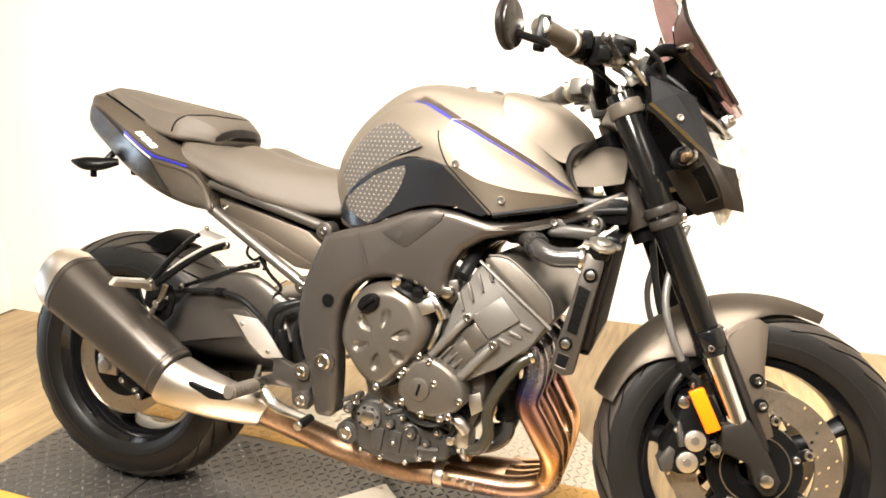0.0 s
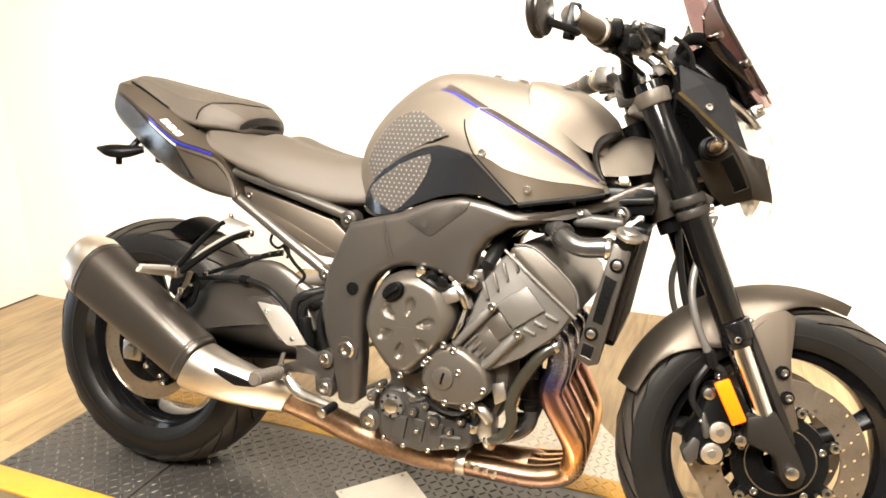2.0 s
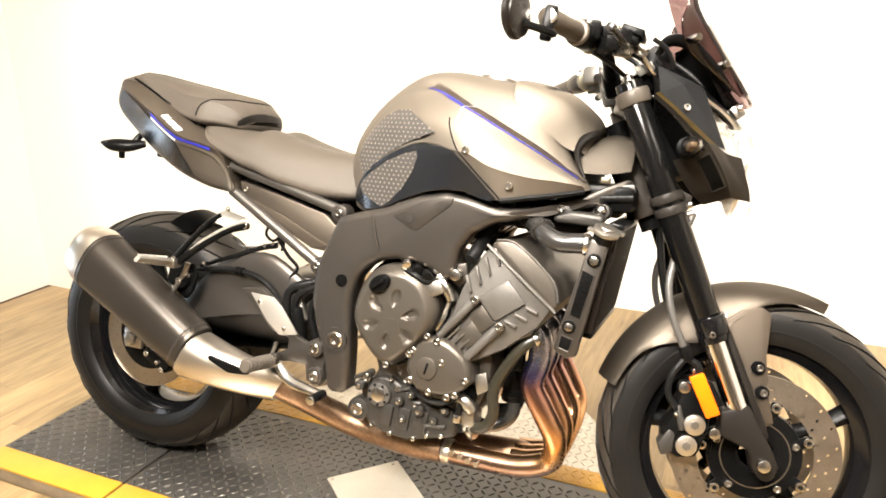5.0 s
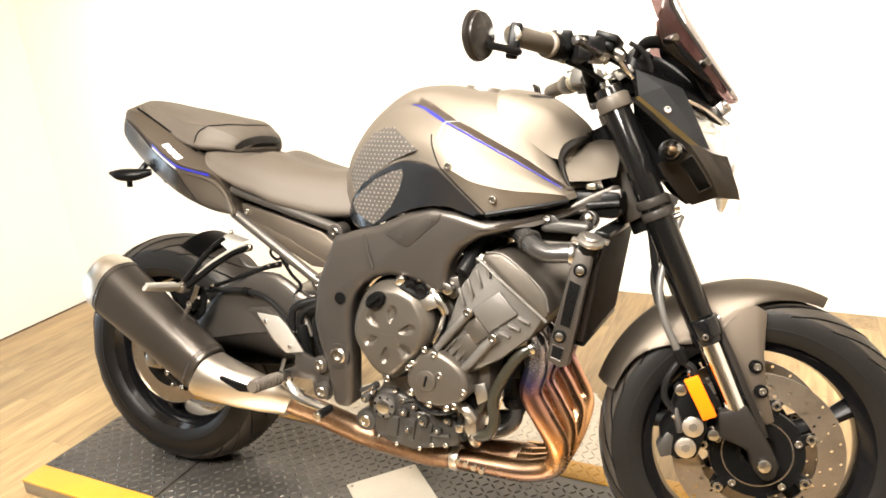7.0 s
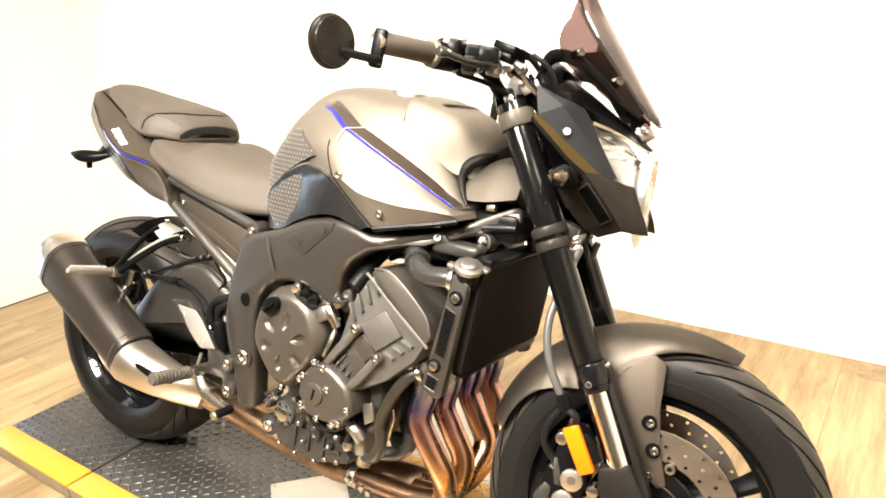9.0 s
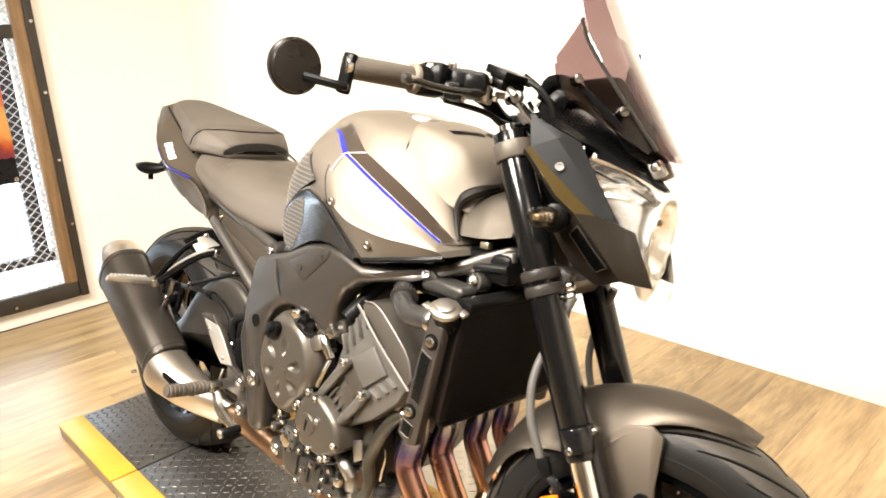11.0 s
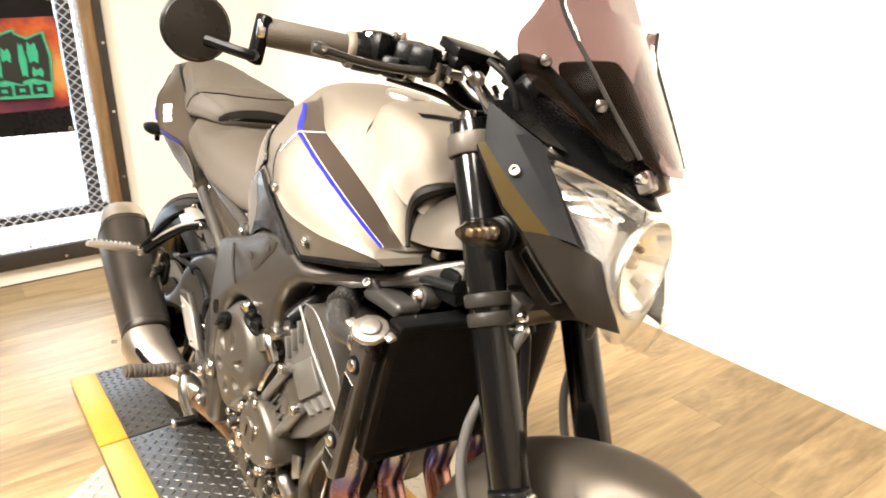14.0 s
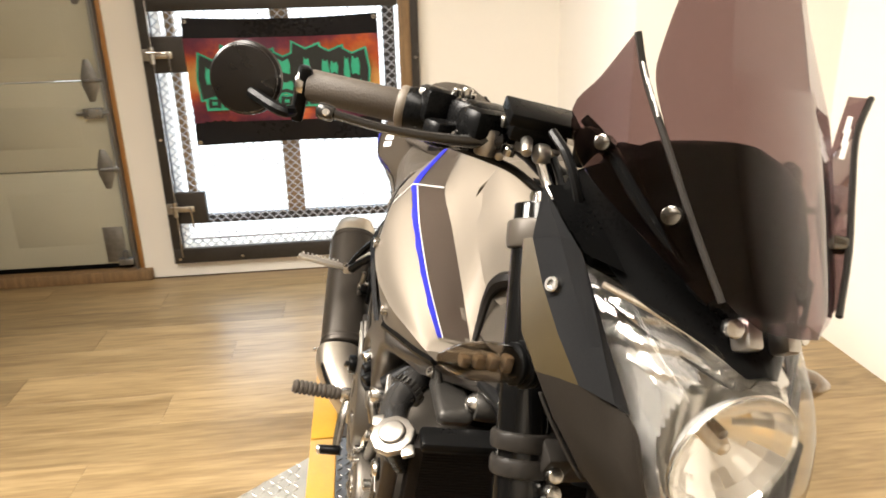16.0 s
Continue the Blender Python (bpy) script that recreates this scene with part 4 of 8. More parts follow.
# Exhaust
headers = ((-0.132, -0.092), (-0.048, -0.062), (0.048, -0.030), (0.132, 0.002))
for y0, y1 in headers:
    hx = B()
    low = [(1.02, y1, 0.182), (0.94, y1 * 0.97, 0.176), (0.80, y1 * 0.92, 0.174)] if y0 < -0.1 else [(1.035, y1, 0.186), (0.99, y1, 0.180)]
    tube(hx, [(1.005, y0, 0.492), (1.040, y0, 0.478), (1.047, y0, 0.43), (1.036, y0 * 1.02, 0.375), (1.062, y0, 0.325), (1.088, y0 * 0.9, 0.268), (1.078, y1, 0.208)] + low, 0.0240, 14, 6)
    part("exhaust_header", hx, HEAT, moto, "heat-blued copper-brown exhaust header")
    part("header_flange", rod(B(), (1.015, y0, 0.488), (1.032, y0, 0.482), 0.030, seg=16, bev=0.003), DULL_STEEL, moto)
box_ = tube(B(), [(1.020, -0.022, 0.180), (0.995, -0.024, 0.180), (0.93, -0.030, 0.176), (0.86, -0.040, 0.174), (0.80, -0.060, 0.175)], [0.024, 0.031, 0.033, 0.032, 0.028], 18, 5, flat=0.8)
part("collector_box", box_, STAINED, moto, "stained copper-brown exhaust collector")
cb = B()
tube(cb, [(0.84, -0.084, 0.174), (0.78, -0.080, 0.176), (0.68, -0.072, 0.18), (0.60, -0.085, 0.195), (0.52, -0.12, 0.235), (0.46, -0.165, 0.275)], [0.027, 0.034, 0.034, 0.031, 0.029, 0.029], 18, 6)
cpipe = part("collector_pipe", cb, STAINED, moto, "bronze-toned exhaust collector")
part("pipe_clamp", rod(B(), (0.862, -0.0835, 0.174), (0.842, -0.083, 0.174), 0.0285, seg=24, bev=0.002), CONE, cpipe, "worn steel pipe clamp")
MC0, MC1 = Vector((0.262, -0.224, 0.324)), Vector((-0.034, -0.212, 0.492))
md = (MC1 - MC0).normalized()
side_v = Vector((0, 1, 0))
up_v = md.cross(side_v).normalized()


def oval_loft(stations, seg=28, power=2.6):
    """Rings of (centre, half-height, half-width) along the silencer's line."""
    b = B()
    rows = []
    for c, hh, hw in stations:
        row = []
        for k in range(seg):
            a = 2 * math.pi * k / seg
            ca, sa = math.cos(a), math.sin(a)
            row.append(Vector(c) + up_v * (hh * math.copysign(abs(ca) ** (2 / power), ca)) + side_v * (hw * math.copysign(abs(sa) ** (2 / power), sa)))
        rows.append(row)
    vs = grid(b, rows, wrap=True)
    b.faces.new(vs[0])
    b.faces.new(vs[-1])
    return b


L = (MC1 - MC0).length
def can(u, q=1.0, along=0.0):
    """A station of the silencer can: slimmer towards its inlet."""
    return MC0 + md * (L * u + along) - up_v * (0.020 + 0.002 * u), (0.0575 + 0.0155 * u) * q, (0.0520 + 0.0090 * u) * q


mz = oval_loft([can(u, q) for u, q in ((0, 0.92), (0.01, 0.98), (0.05, 1), (0.35, 1), (0.7, 1), (1.0, 1))])
muf = part("silencer", mz, MUFFLER, moto, "satin black oval silencer")
for u in (0.035, 0.955):
    part("band", oval_loft([can(u), can(u, 1.025, 0.002), can(u, 1.025, 0.008), can(u, 1.0, 0.010)]), MUFFLER, muf)
part("end_cap", oval_loft([can(1), can(1, 0.99, 0.02), can(1, 0.84, 0.052), can(1, 0.63, 0.062), can(1, 0.50, 0.060), can(1, 0.45, 0.02)]), CONE, muf, "brushed steel end cap")
cn = oval_loft([((0.278, -0.232, 0.338), 0.0545, 0.051), ((0.292, -0.232, 0.331), 0.0560, 0.052), ((0.335, -0.228, 0.320), 0.050, 0.050), ((0.385, -0.215, 0.304), 0.046, 0.042), ((0.43, -0.195, 0.290), 0.042, 0.036), ((0.475, -0.165, 0.272), 0.035, 0.030)])
con = part("silencer_cone", cn, CONE, moto, "brushed stainless silencer inlet shroud")
# The shroud is not cut; black colour stands in for the slot's shade.
part("shroud_slot", oval_loft([((0.340, -0.269, 0.346), 0.007, 0.003), ((0.352, -0.268, 0.341), 0.014, 0.004), ((0.395, -0.252, 0.322), 0.015, 0.005), ((0.428, -0.232, 0.310), 0.008, 0.003)], 16, 2.0), BLACK, con, "black inlay put in for the shaded slot")
bolt((0.225, -0.284, 0.318), 0.005, parent=muf)

# Tail, seats, side panels
tl = B()
tail_sec = [
    [(-0.080, 0, 0.969), (-0.080, -0.032, 0.966), (-0.082, -0.083, 0.948), (-0.085, -0.086, 0.940), (-0.086, -0.078, 0.932), (-0.084, 0, 0.930)],
    [(-0.060, 0, 0.968), (-0.060, -0.036, 0.965), (-0.058, -0.090, 0.946), (-0.066, -0.098, 0.926), (-0.098, -0.080, 0.880), (-0.090, 0, 0.870)],
    [(0.0, 0, 0.946), (0.0, -0.050, 0.942), (0.0, -0.095, 0.932), (0.010, -0.136, 0.898), (-0.030, -0.100, 0.830), (-0.025, 0, 0.835)],
    [(0.085, 0, 0.906), (0.085, -0.060, 0.902), (0.088, -0.106, 0.890), (0.088, -0.174, 0.868), (0.050, -0.115, 0.778), (0.050, 0, 0.790)],
    [(0.180, 0, 0.858), (0.180, -0.070, 0.855), (0.180, -0.120, 0.846), (0.184, -0.192, 0.818), (0.130, -0.118, 0.733), (0.130, 0, 0.765)],
    [(0.255, 0, 0.800), (0.255, -0.070, 0.798), (0.255, -0.125, 0.798), (0.262, -0.164, 0.792), (0.215, -0.122, 0.706), (0.215, 0, 0.745)],
    [(0.275, 0, 0.765), (0.275, -0.060, 0.765), (0.282, -0.122, 0.765), (0.292, -0.150, 0.755), (0.275, -0.122, 0.697), (0.275, 0, 0.735)],
    [(0.290, 0, 0.735), (0.290, -0.060, 0.735), (0.295, -0.120, 0.730), (0.306, -0.143, 0.715), (0.304, -0.132, 0.696), (0.290, 0, 0.715)],
]
def edged(sec, ks, f=0.10):
    """Keeps a section crisp at the points ks."""
    out, sec = [], [np.array(v) for v in sec]
    for i, v in enumerate(sec):
        out += [v + f * (sec[i - 1] - v), v, v + f * (sec[i + 1] - v)] if i in ks else [v]
    return out


loft(tl, [edged(sec, (2, 3), 0.05) for sec in tail_sec], 6, 5)
tail = part("tail_cowl", tl, TAIL, moto, "matte grey tail cowl, shade put into its paint", sharp=32)

st = B()
loft(st, [
    [(0.180, 0, 0.866), (0.182, -0.05, 0.864), (0.190, -0.095, 0.852), (0.200, -0.115, 0.838), (0.205, -0.115, 0.828), (0.205, 0, 0.825)],
    [(0.215, 0, 0.862), (0.215, -0.06, 0.862), (0.220, -0.115, 0.846), (0.230, -0.135, 0.822), (0.236, -0.134, 0.800), (0.236, 0, 0.79)],
    [(0.30, 0, 0.836), (0.30, -0.065, 0.838), (0.305, -0.125, 0.826), (0.315, -0.148, 0.795), (0.318, -0.142, 0.762), (0.32, 0, 0.75)],
    [(0.352, 0, 0.840), (0.352, -0.06, 0.846), (0.356, -0.118, 0.826), (0.364, -0.148, 0.786), (0.367, -0.142, 0.748), (0.37, 0, 0.735)],
    [(0.42, 0, 0.820), (0.42, -0.065, 0.824), (0.405, -0.122, 0.806), (0.412, -0.146, 0.770), (0.415, -0.140, 0.730), (0.42, 0, 0.72)],
    [(0.50, 0, 0.806), (0.50, -0.055, 0.806), (0.502, -0.100, 0.793), (0.51, -0.126, 0.755), (0.515, -0.128, 0.708), (0.52, 0, 0.70)],
    [(0.575, 0, 0.805), (0.575, -0.045, 0.802), (0.578, -0.082, 0.787), (0.588, -0.108, 0.75), (0.592, -0.116, 0.708), (0.59, 0, 0.70)],
    [(0.598, 0, 0.800), (0.598, -0.04, 0.798), (0.602, -0.07, 0.784), (0.608, -0.098, 0.752), (0.610, -0.108, 0.712), (0.605, 0, 0.71)],
], 6, 5)
part("rider_seat", st, SEAT, moto, "dark grey grained vinyl rider seat", sharp=60)
ps = B()
loft(ps, [edged(sec, (2,), 0.18) for sec in [
    [(-0.060, 0, 0.974), (-0.060, -0.025, 0.973), (-0.056, -0.052, 0.966), (-0.050, -0.066, 0.956), (-0.048, -0.06, 0.948), (-0.05, 0, 0.94)],
    [(-0.02, 0, 0.970), (-0.02, -0.035, 0.967), (-0.015, -0.066, 0.956), (-0.010, -0.084, 0.942), (-0.008, -0.080, 0.930), (-0.01, 0, 0.92)],
    [(0.05, 0, 0.957), (0.05, -0.050, 0.953), (0.054, -0.084, 0.937), (0.062, -0.100, 0.910), (0.062, -0.096, 0.896), (0.06, 0, 0.885)],
    [(0.125, 0, 0.943), (0.125, -0.065, 0.939), (0.128, -0.104, 0.917), (0.132, -0.117, 0.884), (0.13, -0.112, 0.864), (0.13, 0, 0.86)],
    [(0.195, 0, 0.931), (0.195, -0.075, 0.925), (0.196, -0.118, 0.908), (0.196, -0.134, 0.874), (0.194, -0.124, 0.850), (0.195, 0, 0.845)],
    [(0.240, 0, 0.922), (0.240, -0.068, 0.916), (0.238, -0.104, 0.897), (0.234, -0.118, 0.868), (0.232, -0.108, 0.848), (0.235, 0, 0.84)],
    [(0.278, 0, 0.895), (0.276, -0.055, 0.890), (0.272, -0.086, 0.878), (0.266, -0.098, 0.860), (0.262, -0.090, 0.844), (0.265, 0, 0.838)],
    [(0.292, 0, 0.865), (0.290, -0.045, 0.862), (0.285, -0.070, 0.856), (0.279, -0.076, 0.848), (0.276, -0.068, 0.840), (0.282, 0, 0.836)],
]], 6, 5)
pil = part("pillion_seat", ps, SEAT, moto, "dark grey grained vinyl pillion seat", sharp=60)
from mathutils.bvhtree import BVHTree


def skin(ob):
    me = ob.data
    return BVHTree.FromPolygons([v.co.copy() for v in me.vertices], [p.vertices[:] for p in me.polygons])


def decal(tree, outline, lift=0.0015, step=0.008, thick=0.0008, ydir=-1):
    """A thin piece with an (x, z) outline laid on a skin from its right side."""
    xs, zs = [p[0] for p in outline], [p[1] for p in outline]
    b = B()
    f = b.faces.new([b.verts.new((x, 0, z)) for x, z in outline])
    n = int((max(xs) - min(xs)) / step)
    for k in range(1, n + 1):
        bmesh.ops.bisect_plane(b, geom=b.verts[:] + b.edges[:] + b.faces[:], plane_co=(min(xs) + k * step, 0, 0), plane_no=(1, 0, 0))
    n = int((max(zs) - min(zs)) / step)
    for k in range(1, n + 1):
        bmesh.ops.bisect_plane(b, geom=b.verts[:] + b.edges[:] + b.faces[:], plane_co=(0, 0, min(zs) + k * step), plane_no=(0, 0, 1))
    for v in b.verts:
        hit = tree.ray_cast(Vector((v.co.x, ydir * 0.6, v.co.z)), Vector((0, -ydir, 0)))
        if hit[0] is not None:
            v.co.y = hit[0].y + ydir * lift
        else:
            near = tree.find_nearest(Vector((v.co.x, ydir * 0.15, v.co.z)))
            v.co.y = near[0].y + ydir * lift
    bmesh.ops.solidify(b, geom=b.faces[:], thickness=thick)
    return b


def ribbon(tree, line, width, n=8):
    """Outline of a stripe of even width along an (x, z) line."""
    pts = [Vector((p[0], p[1])) for p in spline(line, n)]
    lft, rgt = [], []
    for i, p in enumerate(pts):
        d = (pts[min(i + 1, len(pts) - 1)] - pts[max(i - 1, 0)]).normalized()
        nrm = Vector((-d.y, d.x))
        lft.append(tuple(p + nrm * width / 2))
        rgt.append(tuple(p - nrm * width / 2))
    return lft + rgt[::-1]


tail_skin = skin(tail)
pil_skin = skin(pil)


def on_seat(x, y, z):
    """The seat's surface met by a ray from ahead and above."""
    hit = pil_skin.ray_cast(Vector((0.6, y, z + 0.12)), (Vector((x, y, z)) - Vector((0.6, y, z + 0.12))).normalized())
    return hit[0] if hit[0] is not None else Vector((x, y, z))


for s in (-1, 1):
    seam = [(0.186, s * 0.136, 0.868), (0.192, s * 0.128, 0.892), (0.212, s * 0.110, 0.905), (0.240, s * 0.084, 0.910), (0.258, s * 0.05, 0.912), (0.264, 0, 0.912)]
    seam = [pil_skin.find_nearest(Vector(p))[0] for p in spline(seam, 4)]
    part("seam_piping", tube(B(), [tuple(p) for p in seam], 0.0020, 6, 2), BLACK, pil)
# Dark sheet laid on the seat front: shade under the lip, put into colour.
hol = B()
grid(hol, [[tuple(on_seat(0.26, y, 0.846 + (0.004 + 0.024 * max(0.02, 1 - (y / 0.094) ** 2) ** 0.5) * q) + Vector((0.0012, 0, 0.0008))) for q in (0, 0.25, 0.5, 0.75, 1.0)] for y in [-0.092 + 0.008 * k for k in range(24)]])
bmesh.ops.solidify(hol, geom=hol.faces[:], thickness=0.001)
part("seat_front_shade", hol, PAINT_DARK, pil, "dark patch painted for shade under the front lip")
for s in (-1, 1):
    for line in ([(0.092, 0.862), (0.138, 0.838), (0.180, 0.8135)], [(0.180, 0.8135), (0.220, 0.803), (0.255, 0.793)]):
        part("tail_stripe", decal(tail_skin, ribbon(None, line, 0.0062), 0.0025, ydir=s), BLUE, tail, "blue pinstripe")
    part("tail_stripe", decal(tail_skin, ribbon(None, [(0.088, 0.855), (0.134, 0.829), (0.176, 0.805)], 0.0058), 0.0025, ydir=s), WHITE_MARK, tail, "pale pinstripe")
    part("tail_side_edge", decal(tail_skin, ribbon(None, [(0.176, 0.805), (0.220, 0.795), (0.262, 0.780), (0.284, 0.757), (0.297, 0.728), (0.303, 0.702)], 0.0072), 0.0045, step=0.005, thick=0.003, ydir=s), PAINT, tail, "pale grey raised panel edge")
    part("tail_side_panel", decal(tail_skin, [(0.174, 0.800), (0.219, 0.7905), (0.258, 0.775), (0.279, 0.753), (0.292, 0.727), (0.297, 0.702), (0.262, 0.701), (0.212, 0.712), (0.196, 0.730), (0.184, 0.765)], 0.003, step=0.006, thick=0.002, ydir=s), TAIL_SIDE, tail, "dark grey-brown lower side panel")
    part("tail_rear_panel", decal(tail_skin, [(-0.068, 0.922), (-0.030, 0.908), (0.012, 0.890), (0.060, 0.868), (0.084, 0.852), (0.130, 0.825), (0.170, 0.801), (0.180, 0.764), (0.190, 0.733), (0.130, 0.748), (0.050, 0.795), (-0.030, 0.846), (-0.080, 0.885)], 0.003, thick=0.002, ydir=s), NAVY, tail, "blue-black tail lamp surround")
    for k in range(3):
        x0, z0 = 0.116 + 0.022 * k, 0.8655 - 0.0122 * k
        part("model_mark", decal(tail_skin, [(x0, z0), (x0 + 0.017, z0 - 0.0092), (x0 + 0.013, z0 - 0.0130), (x0 - 0.004, z0 - 0.0038)], 0.0025, step=0.004, ydir=s), WHITE_MARK, tail, "white mark")
    part("seat_gap", tube(B(), [(-0.045, s * 0.083, 0.951), (0.0, s * 0.095, 0.933), (0.088, s * 0.108, 0.891), (0.180, s * 0.122, 0.848)], 0.0032, 6, 4), BLACK, tail)

# rear indicator and plate stalk
for s in (-1, 1):
    iv = B()
    tube(iv, [(-0.080, s * 0.155, 0.789), (-0.05, s * 0.150, 0.785), (-0.015, s * 0.135, 0.785), (0.02, s * 0.115, 0.792)], [0.004, 0.016, 0.017, 0.009], 12, 4, flat=0.8)
    ind = part("rear_indicator", iv, BLACK, moto, "black rear indicator")
    part("stalk", tube(B(), [(-0.015, s * 0.12, 0.79), (-0.005, s * 0.10, 0.815), (0.0, s * 0.06, 0.835)], 0.008, 8), BLACK, ind)
    part("stalk_tab", box(B(), (-0.035, s * 0.135, 0.765), (0.012, 0.012, 0.025), 0.003), BLACK, ind)
part("plate_hanger", box(B(), (0.03, -0.05, 0.775), (0.03, 0.05, 0.03), 0.006), BLACK, moto)

# Subframe rails and panel
for s in (-1, 1):
    part("subframe_rail", tube(B(), [(0.290, s * 0.128, 0.758), (0.42, s * 0.133, 0.726), (0.588, s * 0.133, 0.681)], 0.0115, 12, 4), RAIL, moto)
    part("subframe_rail", tube(B(), [(0.292, s * 0.128, 0.702), (0.42, s * 0.133, 0.626), (0.552, s * 0.138, 0.548)], 0.0125, 12, 4), RAIL, moto)
    sp_ = plate(B(), [(0.304, 0.727), (0.415, 0.702), (0.535, 0.670), (0.578, 0.636), (0.560, 0.585), (0.505, 0.588), (0.40, 0.640), (0.312, 0.697)], s * 0.095, s * 0.121, 0.006)
    part("side_panel", sp_, FENDER, moto, "matte bronze-grey side panel")
    # Darker overlay: shade on the panel's lower part, put into the colour.
    lp = plate(B(), [(0.33, 0.690), (0.43, 0.655), (0.545, 0.60), (0.505, 0.59), (0.41, 0.637)], s * 0.120, s * 0.1235, 0.001)
    part("side_panel_shade", lp, TAIL, moto)
    bolt((0.324, s * 0.119, 0.707), 0.008, (0, s, 0), 0.006)
    for p in ((0.584, 0.677), (0.537, 0.556)):
        part("rail_boss", rod(B(), (p[0], s * 0.11, p[1]), (p[0], s * 0.147, p[1]), 0.019, seg=18, bev=0.003), FRAME, moto)
        bolt((p[0], s * 0.147, p[1]), 0.0105, (0, s, 0), 0.005)

# Rear hugger and under-tail
hg = B()
rows = []
for k in range(15):
    a = radians(128 - 80 * k / 14)
    rows.append([(AXLE_R[0] + (0.338 - 0.03 * abs(v) ** 2.2) * math.cos(a), 0.098 * v, AXLE_R[2] + (0.338 - 0.03 * abs(v) ** 2.2) * math.sin(a)) for v in [-1 + 0.2 * j for j in range(11)]])
grid(hg, rows[9:12])
bmesh.ops.solidify(hg, geom=hg.faces[:], thickness=0.003)
part("rear_hugger", hg, BLACK, moto, "black rear hugger")
ut = B()
loft(ut, [[(0.16, 0, 0.76), (0.16, -0.06, 0.755), (0.16, -0.10, 0.74), (0.165, -0.10, 0.73)], [(0.26, 0, 0.73), (0.26, -0.07, 0.725), (0.26, -0.11, 0.71), (0.265, -0.11, 0.70)], [(0.38, 0, 0.70), (0.38, -0.07, 0.695), (0.38, -0.10, 0.68), (0.385, -0.10, 0.67)]], 4, 3)
part("undertray", ut, BLACK, moto)
part("battery_box", box(B(), (0.515, 0, 0.635), (0.16, 0.17, 0.10), 0.012, Matrix.Rotation(radians(18), 4, "Y")), BLACK, moto)

part("tie_hook", tube(B(), [(0.345, -0.06, 0.615), (0.352, -0.075, 0.600), (0.372, -0.078, 0.588), (0.392, -0.075, 0.596), (0.398, -0.07, 0.580), (0.390, -0.065, 0.566)], 0.0035, 8), BLACK, moto, "thin black wire hook")
stay = part("mudguard_stay", tube(B(), [(0.400, -0.099, 0.582), (0.360, -0.106, 0.572), (0.300, -0.128, 0.548), (0.224, -0.149, 0.519)], [0.009, 0.008, 0.0065, 0.006], 8, 4, flat=0.6), BLACK, moto, "black mudguard stay")
for p in ((0.392, -0.104, 0.583), (0.372, -0.108, 0.578), (0.236, -0.152, 0.525)):
    bolt(p, 0.0055, (0, -0.7, 0.7), 0.004, parent=stay)
part("stay_rib", tube(B(), [(0.292, -0.120, 0.592), (0.318, -0.118, 0.572), (0.350, -0.110, 0.572)], 0.0035, 6, 4), SUMP, stay)
part("wiring_loom", tube(B(), [(0.40, -0.10, 0.600), (0.44, -0.115, 0.565), (0.47, -0.12, 0.54), (0.455, -0.125, 0.515), (0.47, -0.13, 0.49)], 0.004, 8), HOSE, moto)
part("linkage_arm", rod(B(), (0.478, -0.142, 0.505), (0.515, -0.145, 0.430), 0.008, seg=10, bev=0.002), DULL_STEEL, moto)
for k in range(5):
    part("hose_fitting", rod(B(), (0.462 + 0.012 * k, -0.168, 0.462 - 0.018 * k), (0.468 + 0.012 * k, -0.170, 0.453 - 0.018 * k), 0.0085, seg=12, bev=0.002), STEEL if k % 2 else BLACK, moto)

# Silencer hanger and mount
hgr = B()
tube(hgr, [(0.339, -0.133, 0.6235), (0.308, -0.166, 0.610), (0.258, -0.203, 0.568), (0.214, -0.226, 0.530)], [0.011, 0.0095, 0.0095, 0.012], 10, 5, flat=0.75)
tube(hgr, [(0.286, -0.160, 0.645), (0.266, -0.184, 0.622), (0.236, -0.210, 0.578), (0.206, -0.226, 0.534)], [0.008, 0.0085, 0.0085, 0.011], 10, 5, flat=0.75)
hang = part("silencer_hanger", hgr, BLACK, moto, "black cast silencer hanger")
br = []
for q in (0, 0.25, 0.5, 0.75, 1):
    u, v = Vector((0.286, -0.134, 0.655)).lerp(Vector((0.334, -0.127, 0.640)), q), Vector((0.278, -0.173, 0.640)).lerp(Vector((0.309, -0.170, 0.616)), q)
    br.append([u.lerp(v, p) + Vector((0, 0, 0.005 * math.sin(math.pi * p))) for p in (0, 0.25, 0.5, 0.75, 1)])
bb = B()
grid(bb, br)
bmesh.ops.solidify(bb, geom=bb.faces[:], thickness=0.004)
part("hanger_bridge", bb, ALLOY, hang, "pale satin alloy bridge plate")
# Pale tube laid along the arm in place of its highlight.
part("arm_highlight", tube(B(), [(0.333, -0.142, 0.632), (0.308, -0.172, 0.6185), (0.272, -0.200, 0.590), (0.246, -0.216, 0.566)], [0.002, 0.0035, 0.003, 0.0012], 6, 5), ALLOY, hang, "pale strip painted as the arm's top highlight")
bolt((0.339, -0.138, 0.6235), 0.010, (0, -1, 0.2), 0.008, parent=hang)
bolt((0.289, -0.140, 0.657), 0.006, (0, -0.4, 1), 0.005, parent=hang)
pd_, pt_ = Vector((0.214, -0.240, 0.5365)), Vector((0.2226, -0.3455, 0.5573))
pp = tube(B(), [pd_, pd_.lerp(pt_, 0.3), pd_.lerp(pt_, 0.97), pt_], [0.010, 0.0125, 0.0095, 0.006], 8, 4, flat=0.6)
for k in range(9):
    c = pd_.lerp(pt_, 0.16 + 0.095 * k)
    box(pp, c + Vector((0, 0, 0.0105 - 0.0003 * k)), (0.014, 0.0045, 0.005), 0.001)
